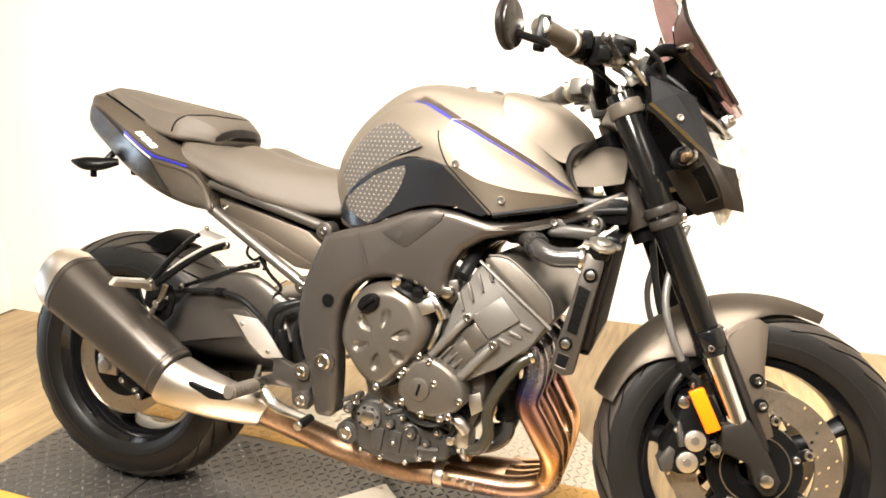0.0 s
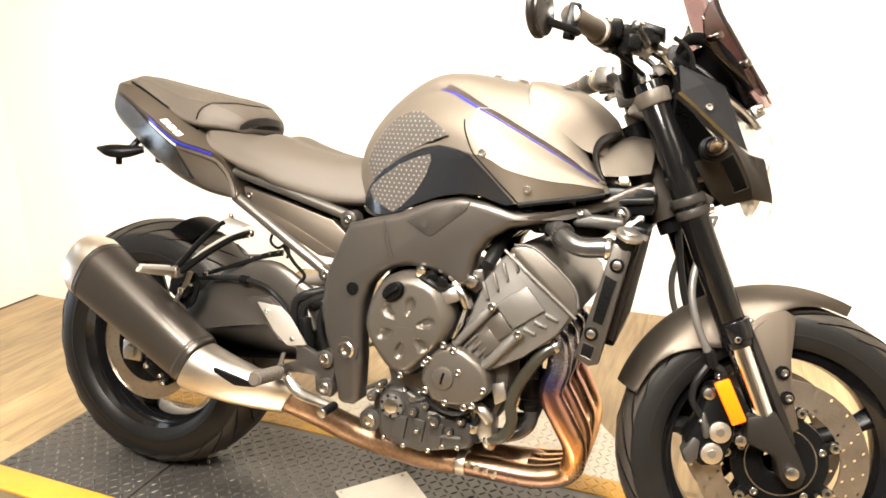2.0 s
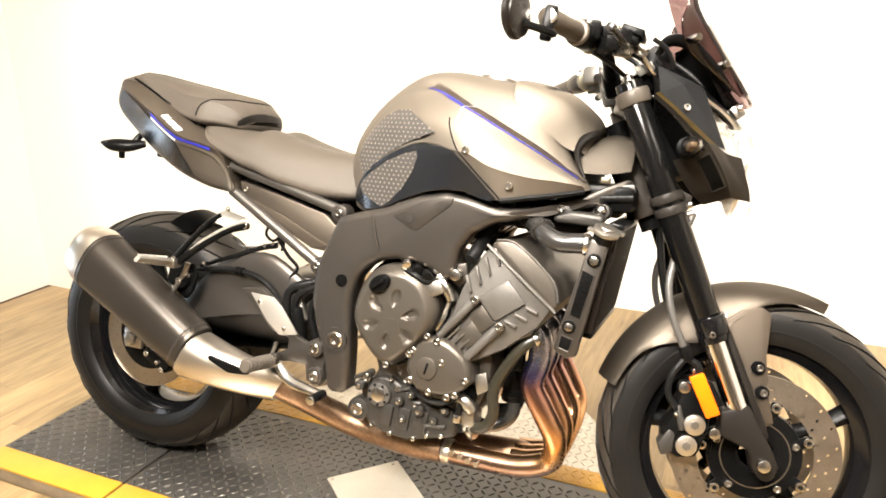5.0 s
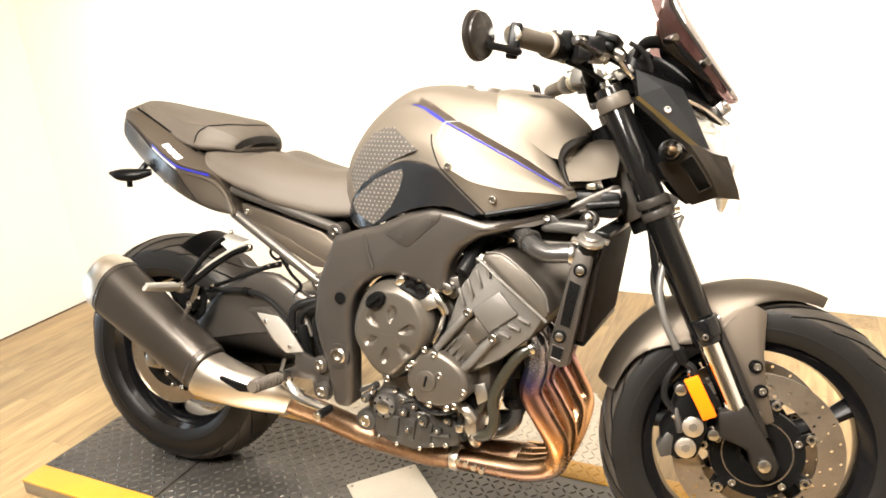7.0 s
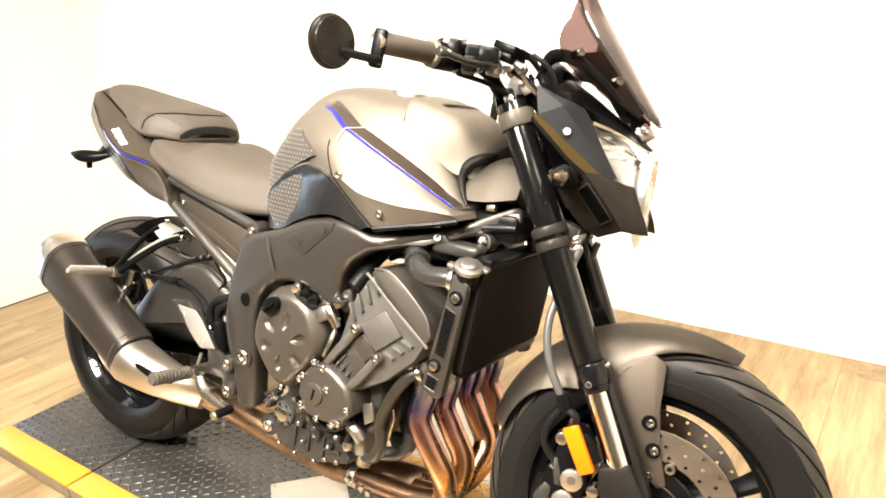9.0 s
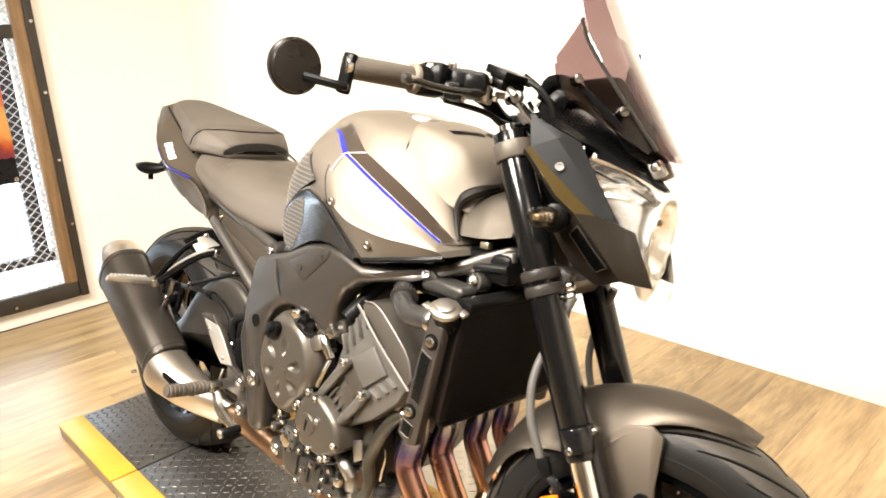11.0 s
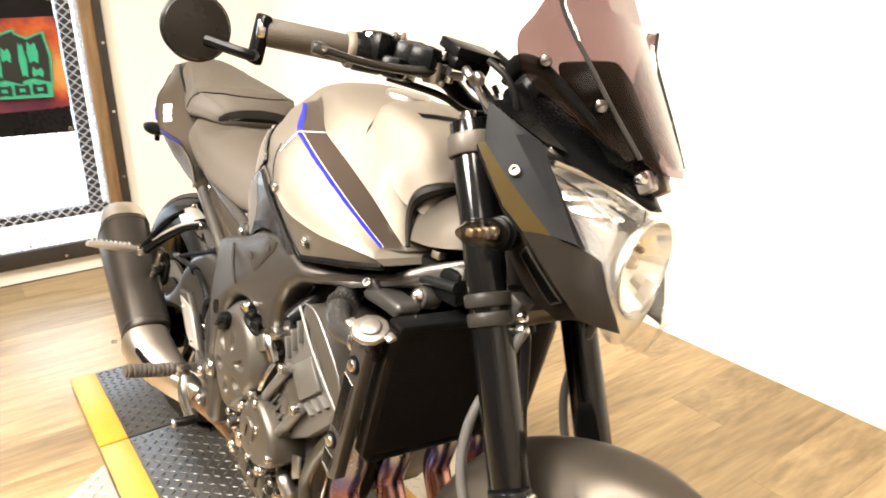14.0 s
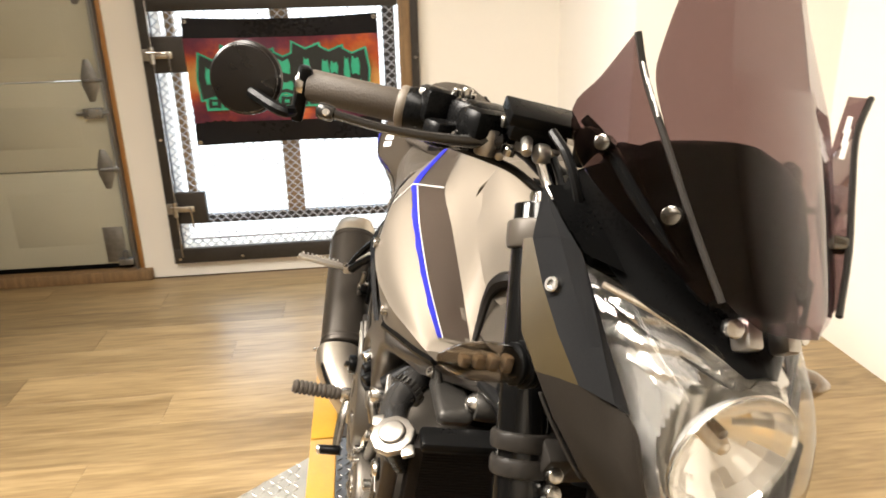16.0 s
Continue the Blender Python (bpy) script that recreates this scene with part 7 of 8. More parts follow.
for x, z in ((1.280, 0.7525), (1.286, 0.7365)):
    part("yoke_bolt", rod(B(), (x - 0.030, -0.088, z - 0.014), (x + 0.001, -0.090, z), 0.0085, 0.0078, 14, 0.002), STEEL, moto, "bright yoke pinch bolt", xf=SM)
part("stem_hose", tube(B(), [(1.225, -0.012, 0.745), (1.238, -0.004, 0.69), (1.250, 0.000, 0.62), (1.268, 0.0, 0.555), (1.30, 0.0, 0.51)], 0.0075, 10, 5), HOSE, moto, xf=SM)

# Side stand, down on the left
ss = B()
tube(ss, [(0.66, 0.13, 0.29), (0.62, 0.19, 0.20), (0.575, 0.262, 0.085), (0.562, 0.285, 0.053)], [0.015, 0.013, 0.012, 0.012], 12, 4)
box(ss, (0.555, 0.292, 0.052), (0.07, 0.045, 0.008), 0.003, Matrix.Rotation(radians(LEAN), 4, "X"))
part("side_stand", ss, BLACK, moto, "black side stand resting on the deck")

# Handlebar, controls, mirror
BARC = Vector((1.105, 0, 0.995))
bar_r = [(BARC.x, -0.0, BARC.z - 0.01), (BARC.x, -0.07, BARC.z - 0.005), (BARC.x - 0.012, -0.12, BARC.z + 0.022), (BARC.x - 0.040, -0.18, BARC.z + 0.030), (BARC.x - 0.112, -0.328, BARC.z + 0.026)]
bar_pts = [(x, -y, z) for x, y, z in bar_r[::-1]] + bar_r[1:]
bar = part("handlebar", tube(B(), bar_pts, 0.0125, 14, 5), BLACK, moto, "black tubular handlebar", xf=SM)
for s in (-1, 1):
    part("bar_clamp", box(B(), (BARC.x + 0.008, s * 0.05, BARC.z - 0.022), (0.036, 0.024, 0.052), 0.007, Matrix.Rotation(radians(-18), 4, "Y")), SUMP if s > 0 else BLACK, bar, xf=SM)

    def at_bar(u, dx=0, dz=0):
        a, b = Vector((BARC.x - 0.040, s * 0.18, BARC.z + 0.030)), Vector((BARC.x - 0.112, s * 0.328, BARC.z + 0.026))
        p = a.lerp(b, u)
        return (p.x + dx, p.y, p.z + dz)
    gp = B()
    rod(gp, at_bar(0.40), at_bar(0.99), 0.0175, 0.0168, 20, 0.002)
    part("grip", gp, SEAT, bar, "dark brown-grey rubber grip", xf=SM)
    part("grip_flange", rod(B(), at_bar(0.34), at_bar(0.41), 0.0225, seg=24, bev=0.004), FLANGE, bar, "worn pale rubber flange", xf=SM)
    part("bar_end", rod(B(), at_bar(1.0), at_bar(1.06), 0.0165, seg=18, bev=0.003), STEEL, bar, "polished bar end", xf=SM)
    sw = B()
    rod(sw, at_bar(0.10), at_bar(0.36), 0.0235, seg=18, bev=0.005)
    box(sw, at_bar(0.20, 0.008, 0.010), (0.042, 0.034, 0.036), 0.008)
    rod(sw, at_bar(0.04), at_bar(0.11), 0.019, seg=18, bev=0.004)
    part("switch_housing", sw, BLACK if s < 0 else SUMP, bar, xf=SM)
    part("switch_button", box(B(), at_bar(0.06, -0.018, 0.012), (0.012, 0.014, 0.010), 0.003), STEEL, bar, xf=SM)
    lv = tube(B(), [(1.124, s * 0.160, 1.020), (1.123, s * 0.205, 1.013), (1.110, s * 0.268, 1.009), (1.094, s * 0.322, 1.0115)], [0.010, 0.0068, 0.0055, 0.0055], 10, 5, flat=0.75)
    part("lever", lv, PIPE_BLACK, bar, "dark smooth hand lever", xf=SM)
    part("lever_ball", rod(B(), (1.0965, s * 0.316, 1.011), (1.0900, s * 0.332, 1.012), 0.0080, seg=12, bev=0.004), PIPE_BLACK, bar, xf=SM)
    part("lever_screw", rod(B(), (1.104, s * 0.326, 1.012), (1.1055, s * 0.3265, 1.0135), 0.0035, seg=10), STEEL, bar, xf=SM)
    part("lever_pivot", rod(B(), (1.122, s * 0.172, 1.004), (1.122, s * 0.172, 1.030), 0.0105, seg=14, bev=0.002), DULL_STEEL, bar, xf=SM)
    part("clamp_ring", rod(B(), at_bar(-0.02), at_bar(0.05), 0.0250, seg=20, bev=0.003), BRASS, bar, "dull brass bar clamp", xf=SM)
    part("clamp_screw", rod(B(), at_bar(0.02, 0.006, 0.022), at_bar(0.02, 0.006, 0.034), 0.006, seg=12, bev=0.001), STEEL, bar, xf=SM)
    ms = B()
    box(ms, at_bar(-0.12, 0.034, 0.006), (0.035, 0.075, 0.03), 0.008, Matrix.Rotation(radians(s * -20), 4, "Z"))
    box(ms, at_bar(-0.10, 0.012, 0.004), (0.042, 0.072, 0.040), 0.009, Matrix.Rotation(radians(s * -26), 4, "Z"))
    box(ms, at_bar(0.10, 0.030, -0.012), (0.026, 0.066, 0.026), 0.006, Matrix.Rotation(radians(s * -24), 4, "Z"))
    part("master_cylinder", ms, BLACK if s < 0 else ENGINE_LIGHT, bar, xf=SM)
    rs = box(B(), (1.140, s * 0.131, 1.052), (0.041, 0.070, 0.013), 0.002, Matrix.Rotation(radians(s * 9), 4, "Z") @ Matrix.Rotation(radians(18), 4, "Y"))
    box(rs, (1.136, s * 0.131, 1.038), (0.033, 0.058, 0.018), 0.005, Matrix.Rotation(radians(s * 9), 4, "Z") @ Matrix.Rotation(radians(18), 4, "Y"))
    if s < 0:
        part("fluid_reservoir", rs, BLACK, bar, "black brake fluid reservoir", xf=SM)
    else:
        rs.free()
    for u, dx, dz, w in ((0.28, 0.014, 0.020, 0.010), (0.02, 0.030, 0.014, 0.014), (-0.12, 0.046, 0.014, 0.011), (0.12, 0.034, -0.012, 0.012), (-0.28, 0.048, -0.006, 0.010)):
        part("control_bracket", box(B(), at_bar(u, dx, dz), (w * 1.6, w, w), w * 0.2, Matrix.Rotation(radians(-s * 26), 4, "Z")), DULL_STEEL, bar, "bare alloy control bracket", xf=SM)
    part("lever_adjuster", rod(B(), at_bar(0.10, 0.040, -0.012), at_bar(0.16, 0.046, -0.014), 0.010, seg=12, bev=0.002), STEEL, bar, xf=SM)
    part("ball_joint", rod(B(), (1.159, s * 0.138, 1.021), (1.159, s * 0.124, 1.021), 0.010, seg=14, bev=0.004), DULL_STEEL, bar, xf=SM)
    part("joint_rod", tube(B(), [(1.160, s * 0.131, 1.014), (1.172, s * 0.126, 0.998), (1.186, s * 0.120, 0.985)], 0.0045, 8), STEEL, bar, xf=SM)
    part("cable", tube(B(), [(1.175, s * 0.135, 1.045), (1.200, s * 0.128, 1.030), (1.215, s * 0.118, 1.005), (1.215, s * 0.10, 0.97)], 0.0045, 8), HOSE, moto, xf=SM)
    for u, dx, dz, r in ((-0.05, 0.045, -0.006, 0.007), (-0.02, 0.0, 0.026, 0.006), (-0.2, 0.05, -0.012, 0.008), (0.1, 0.012, 0.028, 0.005)):
        bolt(at_bar(u, dx, dz), r, (0.2, 0, 1), 0.004, parent=bar, xf=SM)
    part("cable", tube(B(), [at_bar(0.10, 0.012, -0.024), (1.105, s * 0.135, 0.994), (1.135, s * 0.105, 0.980), (1.160, s * 0.085, 0.985)], 0.0045, 8), HOSE, moto, xf=SM)
    part("cable", tube(B(), [(1.140, s * 0.086, 1.060), (1.160, s * 0.070, 1.045), (1.178, s * 0.062, 1.020), (1.190, s * 0.066, 0.985)], 0.0055, 8), HOSE, moto, xf=SM)
    # bar-end mirror
    e0 = Vector(at_bar(1.04))
    cl = B()
    box(cl, e0 + Vector((0.004, 0, -0.010)), (0.020, 0.013, 0.058), 0.004, Matrix.Rotation(radians(8), 4, "Y"))
    mir = part("bar_end_mirror", cl, BLACK, moto, "round black bar-end mirror", xf=SM)
    mcn = e0 + Vector((-0.046, s * 0.052, -0.012))
    fwd = Vector((0.93, s * 0.36, 0.0)).normalized()
    mb = B()
    tube(mb, [e0 + Vector((0.002, 0, -0.028)), e0 + Vector((0.012, s * 0.018, -0.030)), mcn + fwd * 0.014 + Vector((0, -s * 0.012, -0.012))], 0.0065, 8, 4)
    part("mirror_arm", mb, BLACK, mir, xf=SM)
    disc = lathe(B(), [(-0.006, 0.0001), (-0.006, 0.0365), (-0.003, 0.0395), (0.003, 0.039), (0.007, 0.034), (0.0095, 0.020), (0.010, 0.0001)], 40)
    q = Vector((0, 1, 0)).rotation_difference(fwd).to_matrix().to_4x4()
    disc.transform(Matrix.Translation(mcn) @ q)
    part("mirror_head", disc, MIRROR_BACK, mir, xf=SM)
    part("mirror_cap", rod(B(), mcn + fwd * 0.0065, mcn + fwd * 0.0112, 0.0365, 0.0355, 40, 0.001), MIRROR_BACK, mir, xf=SM)
    gl = rod(B(), mcn - fwd * 0.0058, mcn - fwd * 0.0072, 0.035, seg=36)
    part("mirror_glass", gl, CHROME, mir, "mirror glass", xf=SM)
ck = box(B(), (1.185, 0, 1.005), (0.05, 0.16, 0.09), 0.015, Matrix.Rotation(radians(25), 4, "Y"))
part("instrument_panel", ck, BLACK, moto, "black instrument panel", xf=SM)

# Headlight cowl, lens, screen
def strip(lines, mat, parent, name, label, n=5, t=0.004, sharp=40):
    """A panel skinned between 3D lines, given thickness."""
    b = B()
    cols = [spline(l, n) for l in lines]
    grid(b, cols)
    bmesh.ops.solidify(b, geom=b.faces[:], thickness=t)
    return part(name, b, mat, parent, label, xf=SM, sharp=sharp)


def flip(line, s):
    return [(x, y if s < 0 else -y, z) for x, y, z in line]


for s in (-1, 1):
    olive_in = [(1.196, -0.136, 0.950), (1.234, -0.135, 0.920), (1.272, -0.129, 0.890), (1.308, -0.119, 0.862)]
    fold = [(1.189, -0.141, 0.946), (1.222, -0.151, 0.918), (1.258, -0.156, 0.884), (1.288, -0.150, 0.862)]
    mid = [(1.236, -0.1335, 0.966), (1.268, -0.1235, 0.929), (1.298, -0.112, 0.893), (1.329, -0.094, 0.857)]
    cow = strip([flip([(1.188, -0.135, 0.998)] * 1 + [(1.230, -0.134, 0.981), (1.255, -0.132, 0.971), (1.272, -0.130, 0.964)], s), flip(mid, s), flip(olive_in, s)], COWL, moto, "headlight_cowl", "slate-black headlight side cowl", n=1)
    strip([flip([(1.272, -0.130, 0.964), (1.292, -0.114, 0.927), (1.312, -0.098, 0.890), (1.334, -0.080, 0.852)], s), flip([(1.255, -0.1325, 0.969), (1.284, -0.1185, 0.928), (1.307, -0.105, 0.891), (1.331, -0.087, 0.854)], s), flip(mid, s)], COWL, cow, "cowl_face", "slate-black cowl edge", n=1)
    strip([flip([(1.190, -0.134, 0.999), (1.232, -0.133, 0.982), (1.274, -0.129, 0.965)], s), flip([(1.200, -0.112, 1.006), (1.245, -0.104, 0.985), (1.290, -0.096, 0.958)], s)], BLACK, cow, "cowl_top", "black top of the cowl")
    strip([flip(olive_in, s), flip(fold, s)], OLIVE, cow, "cowl_edge_trim", "olive-brown tapering edge trim", n=1)
    strip([flip([(x, y - 0.0005, z) for x, y, z in fold], s), flip([(x - 0.004, y + 0.006, z - 0.006) for x, y, z in fold], s)], PAINT_DARK, cow, "trim_fold", "", n=1, t=0.002)
    strip([flip([(1.190, -0.132, 0.938), (1.222, -0.140, 0.908), (1.256, -0.145, 0.872), (1.286, -0.140, 0.850)], s), flip([(1.195, -0.100, 0.915), (1.215, -0.098, 0.880), (1.240, -0.096, 0.845), (1.262, -0.094, 0.820)], s)], BLACK, cow, "cowl_underside", "black underside of the cowl", n=1)
    w1 = [(1.288, -0.150, 0.862), (1.308, -0.119, 0.862), (1.334, -0.084, 0.852), (1.361, -0.087, 0.846)]
    w2 = [(1.310, -0.136, 0.834), (1.334, -0.108, 0.828), (1.352, -0.090, 0.820), (1.374, -0.078, 0.812)]
    w3 = [(1.334, -0.112, 0.800), (1.354, -0.095, 0.795), (1.370, -0.082, 0.790), (1.386, -0.066, 0.785)]
    w4 = [(1.349, -0.084, 0.771), (1.364, -0.076, 0.769), (1.378, -0.067, 0.768), (1.391, -0.056, 0.767)]
    strip([flip(w, s) for w in (w1, w2, w3, w4)], WING, cow, "cowl_wing", "dark grey-brown lower cowl wing", n=2)
    i1 = [(1.288, -0.150, 0.862), (1.310, -0.136, 0.834), (1.334, -0.112, 0.800), (1.349, -0.084, 0.771)]
    i2 = [(1.262, -0.120, 0.842), (1.282, -0.110, 0.814), (1.304, -0.092, 0.783), (1.326, -0.070, 0.762)]
    i3 = [(1.236, -0.100, 0.830), (1.256, -0.092, 0.800), (1.280, -0.078, 0.772), (1.306, -0.058, 0.754)]
    strip([flip(k, s) for k in (i1, i2, i3)], WING, cow, "cowl_side", "dark inner side of the cowl wing", n=3)
    a1, a2 = spline(flip(i1, s), 4), spline(flip(i2, s), 4)
    out = np.array((-0.0016, s * 0.0030, -0.0010))
    rec = [[tuple(np.array(p) * (1 - q) + np.array(r) * q + out) for p, r in list(zip(a1, a2))[2:10]] for q in (0.14, 0.45, 0.80)]
    rb_ = B()
    grid(rb_, rec)
    bmesh.ops.solidify(rb_, geom=rb_.faces[:], thickness=0.002)
    # Black sheet set just proud, its colour standing in for recess shade.
    part("cowl_recess", rb_, BLACK, cow, "black inlay put in for a shaded recess", xf=SM)
    lip = rec[0] + [rec[1][-1]] + rec[2][::-1] + [rec[1][0], rec[0][0]]
    part("recess_lip", tube(B(), lip, 0.0016, 6, 2), PAINT_DARK, cow, xf=SM)
    tri_ = B()
    tri_.faces.new([tri_.verts.new(p) for p in flip([(1.188, -0.1352, 0.998), (1.2365, -0.1338, 0.966), (1.196, -0.1362, 0.950)], s)])
    bmesh.ops.solidify(tri_, geom=tri_.faces[:], thickness=0.003)
    part("cowl_corner", tri_, COWL, cow, xf=SM)
    bolt((1.246, s * 0.1305, 0.9245), 0.0085, (0.35, s, 0.25), 0.006, parent=cow, xf=SM)
    iv = B()
    tube(iv, [(1.255, s * 0.110, 0.850), (1.257, s * 0.135, 0.851), (1.257, s * 0.150, 0.850)], [0.015, 0.018, 0.014], 14, 4)
    for k, r in ((0, 0.0205), (1, 0.0215), (2, 0.0195)):
        rod(iv, (1.2555, s * (0.132 + 0.009 * k), 0.8505), (1.2560, s * (0.137 + 0.009 * k), 0.8505), r, seg=20, bev=0.0015)
    fi = part("front_indicator", iv, BLACK, moto, "smoked front indicator on a rubber stalk", xf=SM)
    il = tube(B(), [(1.257, s * 0.146, 0.850), (1.256, s * 0.170, 0.851), (1.256, s * 0.200, 0.851), (1.257, s * 0.224, 0.851)], [0.0140, 0.0175, 0.0155, 0.005], 16, 5)
    part("indicator_lens", il, SMOKE_LENS, fi, "smoked indicator lens", xf=SM)
    for k in range(4):
        part("indicator_bulb", box(B(), (1.256, s * (0.160 + 0.0135 * k), 0.851), (0.012, 0.010, 0.016 - 0.002 * k), 0.003), AMBER_BULB, fi, xf=SM)

# clear lens, swept back at its edges, over faceted reflectors
LENS = [
    [(1.366, 0, 0.913), (1.338, -0.050, 0.932), (1.280, -0.114, 0.950)],
    [(1.390, 0, 0.880), (1.374, -0.060, 0.893), (1.308, -0.099, 0.900)],
    [(1.406, 0, 0.842), (1.396, -0.060, 0.850), (1.340, -0.082, 0.853)],
    [(1.412, 0, 0.802), (1.405, -0.054, 0.808), (1.372, -0.078, 0.815)],
    [(1.408, 0, 0.764), (1.403, -0.040, 0.767), (1.389, -0.058, 0.770)],
    [(1.398, 0, 0.738), (1.397, -0.016, 0.740), (1.393, -0.030, 0.745)],
]


def skinned(secs, nu=5, nv=6, shift=(0, 0, 0), shrink=1.0):
    b = B()
    full = []
    fine = [spline(s, nv) for s in secs]
    for col in zip(*fine):
        full.append(spline(col, nu))
    rows = list(zip(*full))
    rows = [[tuple(np.array(p) * (1, -1, 1)) for p in r[:0:-1]] + [tuple(p) for p in r] for r in rows]
    grid(b, [[(p[0] + shift[0], p[1] * shrink, p[2] + shift[2]) for p in r] for r in rows])
    return b


refl = skinned(LENS, 16, 14, shift=(-0.030, 0, 0), shrink=0.985)
for v in refl.verts:
    ay = abs(v.co.y)
    fall = 0.913 + 0.33 * ay - v.co.z
    lane = (fall / 0.017 + 1.1 * math.sin(ay * 38)) % 1
    dent = max(0, 1 - ((v.co.y / 0.066) ** 2 + ((v.co.z - 0.842) / 0.066) ** 2))
    v.co.x += 0.020 * (abs(lane - 0.5) - 0.25) * (1 if fall < 0.050 else 0) - 0.060 * dent ** 0.5
bmesh.ops.solidify(refl, geom=refl.faces[:], thickness=0.002)
hl = part("headlight", refl, REFLECTOR, moto, "clear multi-reflector headlight", xf=SM, sharp=24)
ln_ = skinned(LENS)
bmesh.ops.solidify(ln_, geom=ln_.faces[:], thickness=0.003)
lo_ = part("headlight_lens", ln_, CLEAR, hl, "clear polycarbonate lens", xf=SM)
lo_.visible_shadow = False
lamp_m = Matrix.Translation((1.371, -0.004, 0.842)) @ Matrix.Rotation(radians(4), 4, "Y") @ Matrix.Rotation(radians(-90), 4, "Z")
dish = lathe(B(), [(0.008, 0.0600), (0.004, 0.0585), (-0.008, 0.0500), (-0.020, 0.0380), (-0.029, 0.0240), (-0.034, 0.0110), (-0.035, 0.0002)], 30)
part("lamp_dish", dish, REFLECTOR, hl, "deep round bright lamp reflector", xf=SM @ lamp_m, sharp=8)
ring = lathe(B(), [(0.0060, 0.0585), (0.0110, 0.0590), (0.0120, 0.0605), (0.0105, 0.0620), (0.0060, 0.0625)], 48, closed=True)
part("lamp_ring", ring, CLEAR, hl, "clear moulded ring round the lamp", xf=SM @ lamp_m)
part("lamp_ring_core", lathe(B(), [(0.0050, 0.0600), (0.0070, 0.0608), (0.0050, 0.0616)], 48, closed=True), CONE, hl, xf=SM @ lamp_m)
part("bulb_shield", lathe(B(), [(-0.034, 0.0085), (-0.012, 0.0085), (-0.006, 0.0060), (-0.004, 0.0002)], 20), CONE, hl, "bright bulb shield", xf=SM @ lamp_m)
part("parking_bulb", lathe(B(), [(-0.012, 0.0045), (0.004, 0.0045), (0.007, 0.0002)], 12, (0.020, 0, 0.022)), AMBER_BULB, hl, "small amber bulb", xf=SM @ lamp_m)
for s in (-1, 1):
    # Dark tube drawn as a shadow line; no rib is modelled here.
    rib = [(1.352, s * 0.012, 0.893), (1.335, s * 0.045, 0.905), (1.308, s * 0.078, 0.917), (1.281, s * 0.100, 0.930)]
    part("reflector_shadow", tube(B(), rib, [0.0012, 0.0022, 0.0022, 0.0012], 6, 5, flat=0.6), SUMP, hl, "dark line painted for shadow between reflectors", xf=SM)
    part("lens_bezel", tube(B(), [(1.284, s * 0.110, 0.944), (1.325, s * 0.060, 0.932), (1.360, s * 0.012, 0.912)], 0.003, 8, 5), CONE, hl, "bright bezel under the brow", xf=SM)
for s in (-1, 1):
    part("screen_mount", box(B(), (1.357, s * 0.020, 0.942), (0.022, 0.016, 0.026), 0.004, Matrix.Rotation(radians(-35), 4, "Y")), DULL_STEEL, moto, "pale metal screen mount", xf=SM)
    part("mount_screw", rod(B(), (1.352, s * 0.034, 0.945), (1.362, s * 0.037, 0.948), 0.008, seg=14, bev=0.002), STEEL, moto, xf=SM)
for s in (-1, 1):
    part("lens_rim", tube(B(), [(1.279, s * 0.1150, 0.950), (1.307, s * 0.1000, 0.901), (1.339, s * 0.0835, 0.853), (1.371, s * 0.0790, 0.815), (1.389, s * 0.0590, 0.769), (1.394, s * 0.030, 0.744)], 0.0018, 8, 5), CLEAR, hl, xf=SM)
part("headlight_shell", box(B(), (1.235, 0, 0.862), (0.06, 0.165, 0.14), 0.03, Matrix.Rotation(radians(-28), 4, "Y")), BLACK, moto, xf=SM)
# black brow above the lens, running to a point between the lamps
bw = B()
loft(bw, [
    [(1.192, 0, 1.040), (1.192, -0.06, 1.036), (1.188, -0.105, 1.018), (1.198, -0.122, 1.002)],
    [(1.245, 0, 1.010), (1.245, -0.05, 1.004), (1.244, -0.092, 0.985), (1.250, -0.112, 0.972)],
    [(1.308, 0, 0.966), (1.308, -0.036, 0.962), (1.306, -0.066, 0.953), (1.300, -0.092, 0.944)],
    [(1.350, 0, 0.934), (1.350, -0.018, 0.932), (1.347, -0.034, 0.929), (1.342, -0.046, 0.925)],
    [(1.374, 0, 0.915), (1.374, -0.006, 0.914), (1.372, -0.012, 0.912), (1.370, -0.016, 0.910)],
], 6, 5)
part("headlight_brow", bw, BLACK, moto, "black plastic headlight brow", xf=SM)


# small fittings round the bar controls and the top of the fork
for s in (-1, 1):
    for p, q, r in (((1.128, 0.105, 1.015), (1.150, 0.112, 1.028), 0.007), ((1.150, 0.145, 1.030), (1.166, 0.150, 1.020), 0.006), ((1.105, 0.150, 1.012), (1.128, 0.158, 1.006), 0.0055), ((1.165, 0.085, 1.004), (1.182, 0.090, 0.992), 0.0075)):
        part("bar_fitting", rod(B(), (p[0], s * p[1], p[2]), (q[0], s * q[1], q[2]), r, r * 0.85, 10, 0.0015), DULL_STEEL, bar, xf=SM)
    for k in range(3):
        part("cable", tube(B(), [(1.140 + 0.012 * k, s * (0.125 - 0.012 * k), 1.018), (1.172 + 0.008 * k, s * (0.122 - 0.014 * k), 0.998 - 0.006 * k), (1.196, s * (0.105 - 0.014 * k), 0.962 - 0.008 * k), (1.198, s * (0.080 - 0.012 * k), 0.915)], 0.0038, 8), HOSE, bar, xf=SM)
    part("bracket_plate", plate(B(), [(1.145, 1.000), (1.178, 1.012), (1.186, 1.000), (1.160, 0.982)], s * 0.098, s * 0.102, 0.001), DULL_STEEL, bar, xf=SM)


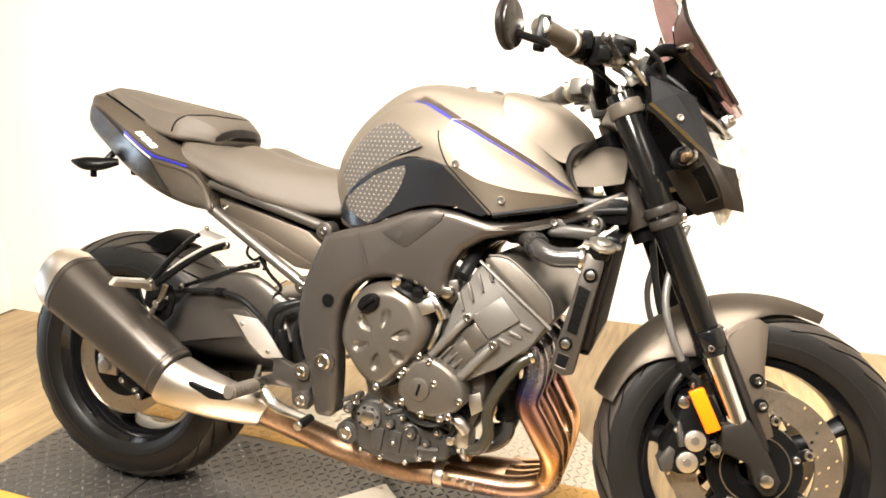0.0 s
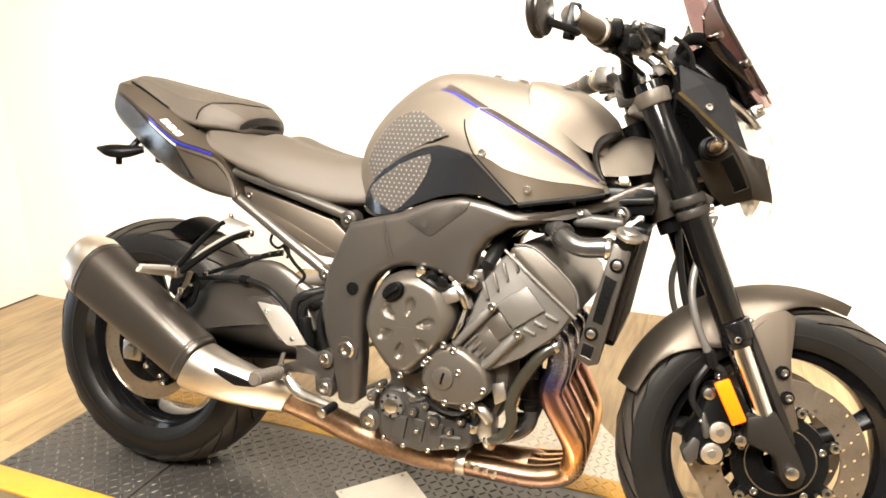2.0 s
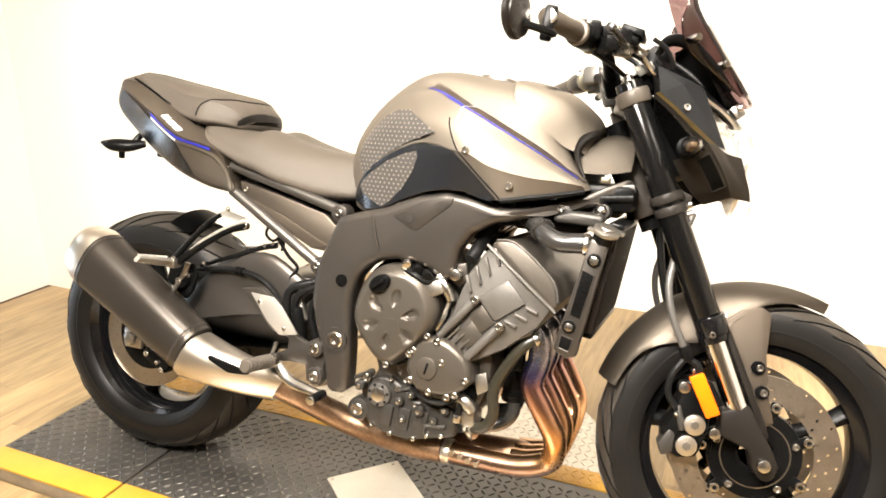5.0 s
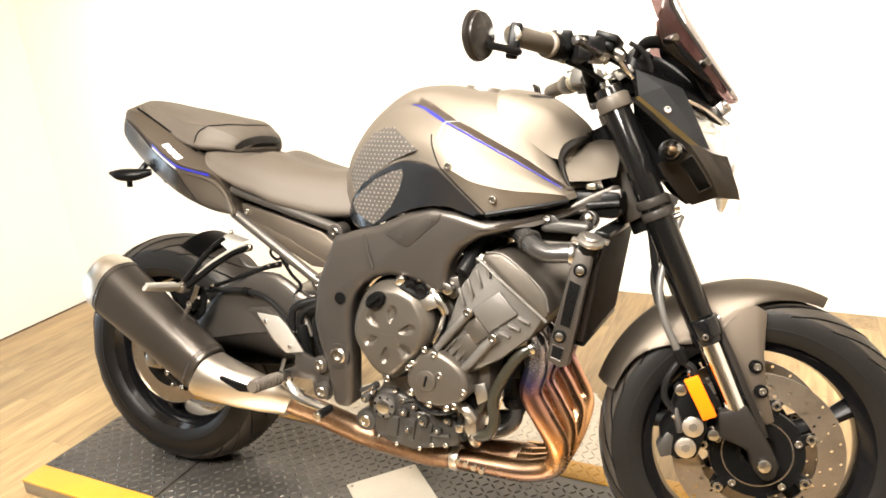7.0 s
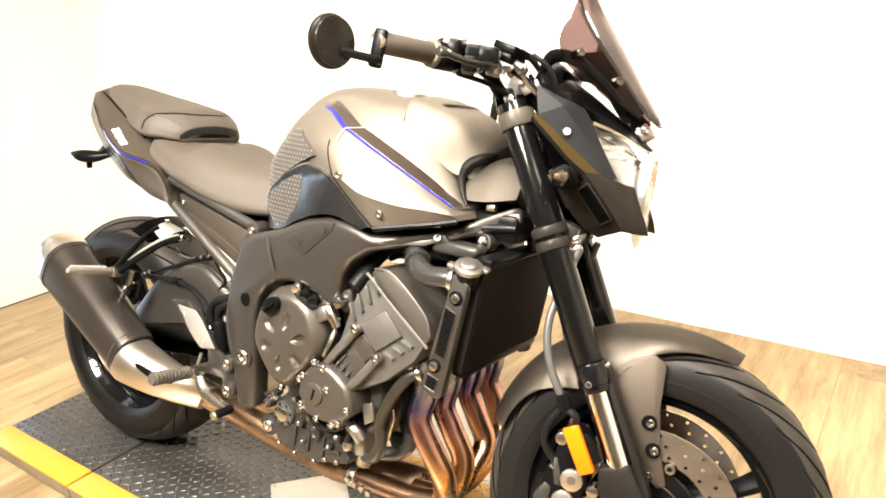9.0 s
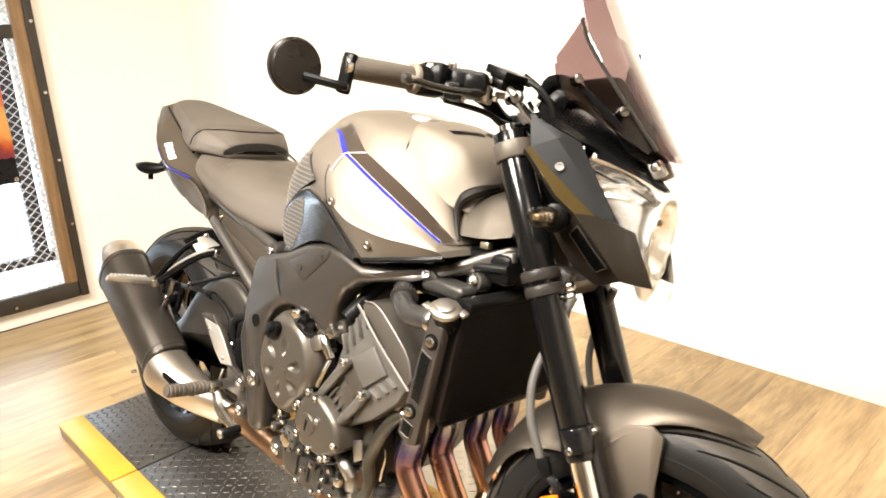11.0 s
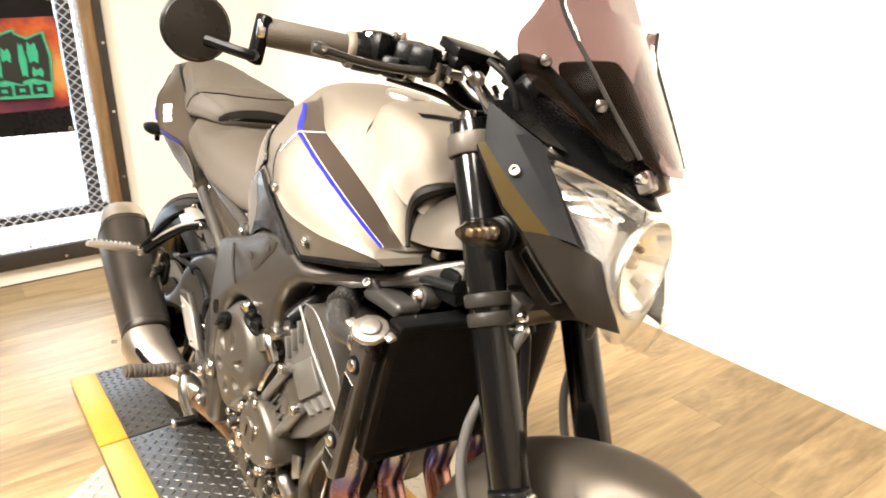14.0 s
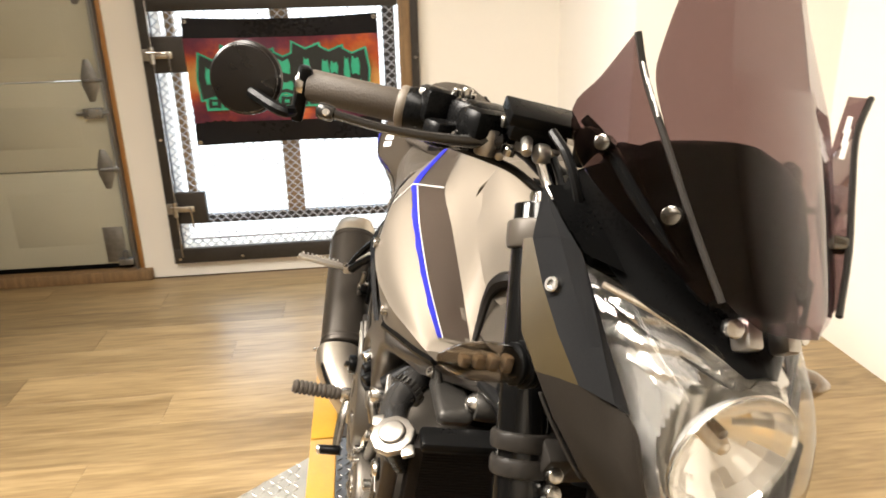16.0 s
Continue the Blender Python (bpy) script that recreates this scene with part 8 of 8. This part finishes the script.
# Smoked screen: a tall faceted centre with two side winglets.
def sheet(rows, mat, parent, name, label, t=0.003, sharp=14):
    """A bent sheet with a front wall, a back wall set t behind it and a closed rim."""
    b = B()
    m, n = len(rows), len(rows[0])
    front = grid(b, rows)
    rear = grid(b, [[(p[0] - t, p[1], p[2]) for p in r] for r in rows])
    rim = [(i, 0) for i in range(m)] + [(m - 1, j) for j in range(1, n)] + [(i, n - 1) for i in range(m - 2, -1, -1)] + [(0, j) for j in range(n - 2, 0, -1)]
    for (i, j), (k, l) in zip(rim, rim[1:] + rim[:1]):
        b.faces.new((front[i][j], front[k][l], rear[k][l], rear[i][j]))
    return part(name, b, mat, parent, label, xf=SM, sharp=sharp)


cent = []
spine = [(1.384, 0.955, 0.030, 0.022, 0.006), (1.374, 0.972, 0.058, 0.030, 0.016), (1.345, 1.015, 0.074, 0.036, 0.022), (1.312, 1.065, 0.088, 0.040, 0.028), (1.282, 1.110, 0.096, 0.042, 0.032),
         (1.262, 1.142, 0.088, 0.042, 0.030), (1.235, 1.190, 0.070, 0.038, 0.024), (1.212, 1.235, 0.050, 0.030, 0.014), (1.200, 1.258, 0.030, 0.020, 0.008)]
for x, z, e, f, sb in spline(spine, 5):
    cent.append([(x - sb + sb * q, -(e + (f - e) * q), z) for q in (0, 0.33, 0.66, 1)] + [(x + 0.003, 0, z)] + [(x - sb + sb * q, e + (f - e) * q, z) for q in (1, 0.66, 0.33, 0)])
scr = sheet(cent, SMOKE, moto, "windscreen", "smoked violet-tinted faceted windscreen", sharp=24)
for s in (-1, 1):
    rows = []
    for a, b_ in (((1.358, -0.058, 0.972), (1.352, -0.064, 0.962)), ((1.323, -0.076, 1.015), (1.300, -0.098, 0.992)), ((1.284, -0.092, 1.065), (1.240, -0.134, 1.030)), ((1.250, -0.108, 1.110), (1.222, -0.147, 1.072)), ((1.240, -0.118, 1.130), (1.229, -0.134, 1.103)), ((1.2385, -0.1200, 1.142), (1.2375, -0.1215, 1.139))):
        wide = 1.0 if s < 0 else 1 + 0.20 * min(1, (a[2] - 0.96) / 0.06)
        a, b_ = np.array(a) * (1, -s * wide, 1), np.array(b_) * (1, -s, 1)
        rows.append((a, b_))
    la, lb = spline([r[0] for r in rows], 4), spline([r[1] for r in rows], 4)
    rows = [[tuple(a + (b_ - a) * q) for q in (0, 0.33, 0.66, 1)] for a, b_ in zip(la, lb)]
    sheet(rows, SMOKE, scr, "winglet", "smoked side winglet", sharp=24)
    edge = [(1.362, -0.060, 0.968), (1.323, -0.077, 1.015), (1.284, -0.093, 1.065), (1.252, -0.108, 1.108), (1.2385, -0.1205, 1.143)]
    edge = [(x, y * (1.0 if s < 0 else 1 + 0.20 * min(1, (z - 0.96) / 0.06)), z) for x, y, z in edge]
    part("winglet_edge", tube(B(), flip(edge, s), 0.003, 6, 4), PAINT_DARK, scr, xf=SM)
    for px, py, pz, r in ((1.313, 0.089, 1.014, 0.0098),) if s > 0 else ((1.313, 0.089, 1.014, 0.0098), (1.252, 0.128, 1.051, 0.0088)):
        part("screen_bolt", rod(B(), (px - 0.008, s * (py - 0.008), pz), (px + 0.004, s * (py + 0.006), pz + 0.003), r, r * 0.8, 16, 0.002), DARK_CHROME, scr, xf=SM)
    for k in range(3):
        m_ = Matrix.Rotation(radians(-s * 40), 4, "Z") @ Matrix.Rotation(radians(58), 4, "Y")
        part("screen_mark", box(B(), (1.254 + 0.007 * k, s * (0.1125 - 0.0045 * k), 1.114 - 0.011 * k), (0.018, 0.0045, 0.0012), 0, m_), WHITE_MARK, scr, xf=SM)
    bk = 1.0 if s < 0 else 0.8
    part("screen_bracket", tube(B(), [(1.186, s * 0.108 * bk, 1.022), (1.205, s * 0.112 * bk, 1.048), (1.240, s * 0.112 * bk, 1.045), (1.285, s * 0.095 * bk, 1.012), (1.330, s * 0.065 * bk, 0.972)], [0.006, 0.014, 0.014, 0.013, 0.008], 10, 4, flat=0.5), BLACK, scr, xf=SM)
back = []
for x, z, e in spline([(1.366, 0.958, 0.028), (1.350, 0.972, 0.054), (1.322, 1.012, 0.076), (1.297, 1.042, 0.092), (1.282, 1.060, 0.094), (1.273, 1.072, 0.080), (1.268, 1.078, 0.050)], 3):
    back.append([(x - 0.030 * abs(v) ** 2, e * v, z - 0.012 * v * v) for v in (-1, -0.8, -0.6, -0.4, -0.2, 0, 0.2, 0.4, 0.6, 0.8, 1)])
sheet(back, BLACK, scr, "screen_backing", "black lower screen backing", sharp=50)

# ---- floor planks ----
PW, PL = 0.182, 1.22
pm = B()
box(pm, (0, 0, -0.004), (PW - 0.0005, PL - 0.0005, 0.008), 0.0004, seg=1)
bmesh.ops.recalc_face_normals(pm, faces=pm.faces)
pmesh = bpy.data.meshes.new("plank")
pm.to_mesh(pmesh)
pm.free()
pmesh.materials.append(PLANK)
for i in range(34):
    x = -1.45 + PW * (i + 0.5)
    off = (i * 0.437) % 1 * PL
    lim = (BUMP_Y if x < BUMP_X else BY) + 0.05
    y = BY - 0.04 + off
    while y > -4.6 - PL / 2 and x < 4.65:
        y0, y1 = max(y - PL / 2, -4.62), min(y + PL / 2, lim)
        if y1 - y0 > 0.03:
            pk = new("plank", pmesh)
            pk.location = (x, (y0 + y1) / 2, FLOOR)
            pk.scale = (1, (y1 - y0) / PL, 1)
            pk.parent = floor
        y -= PL
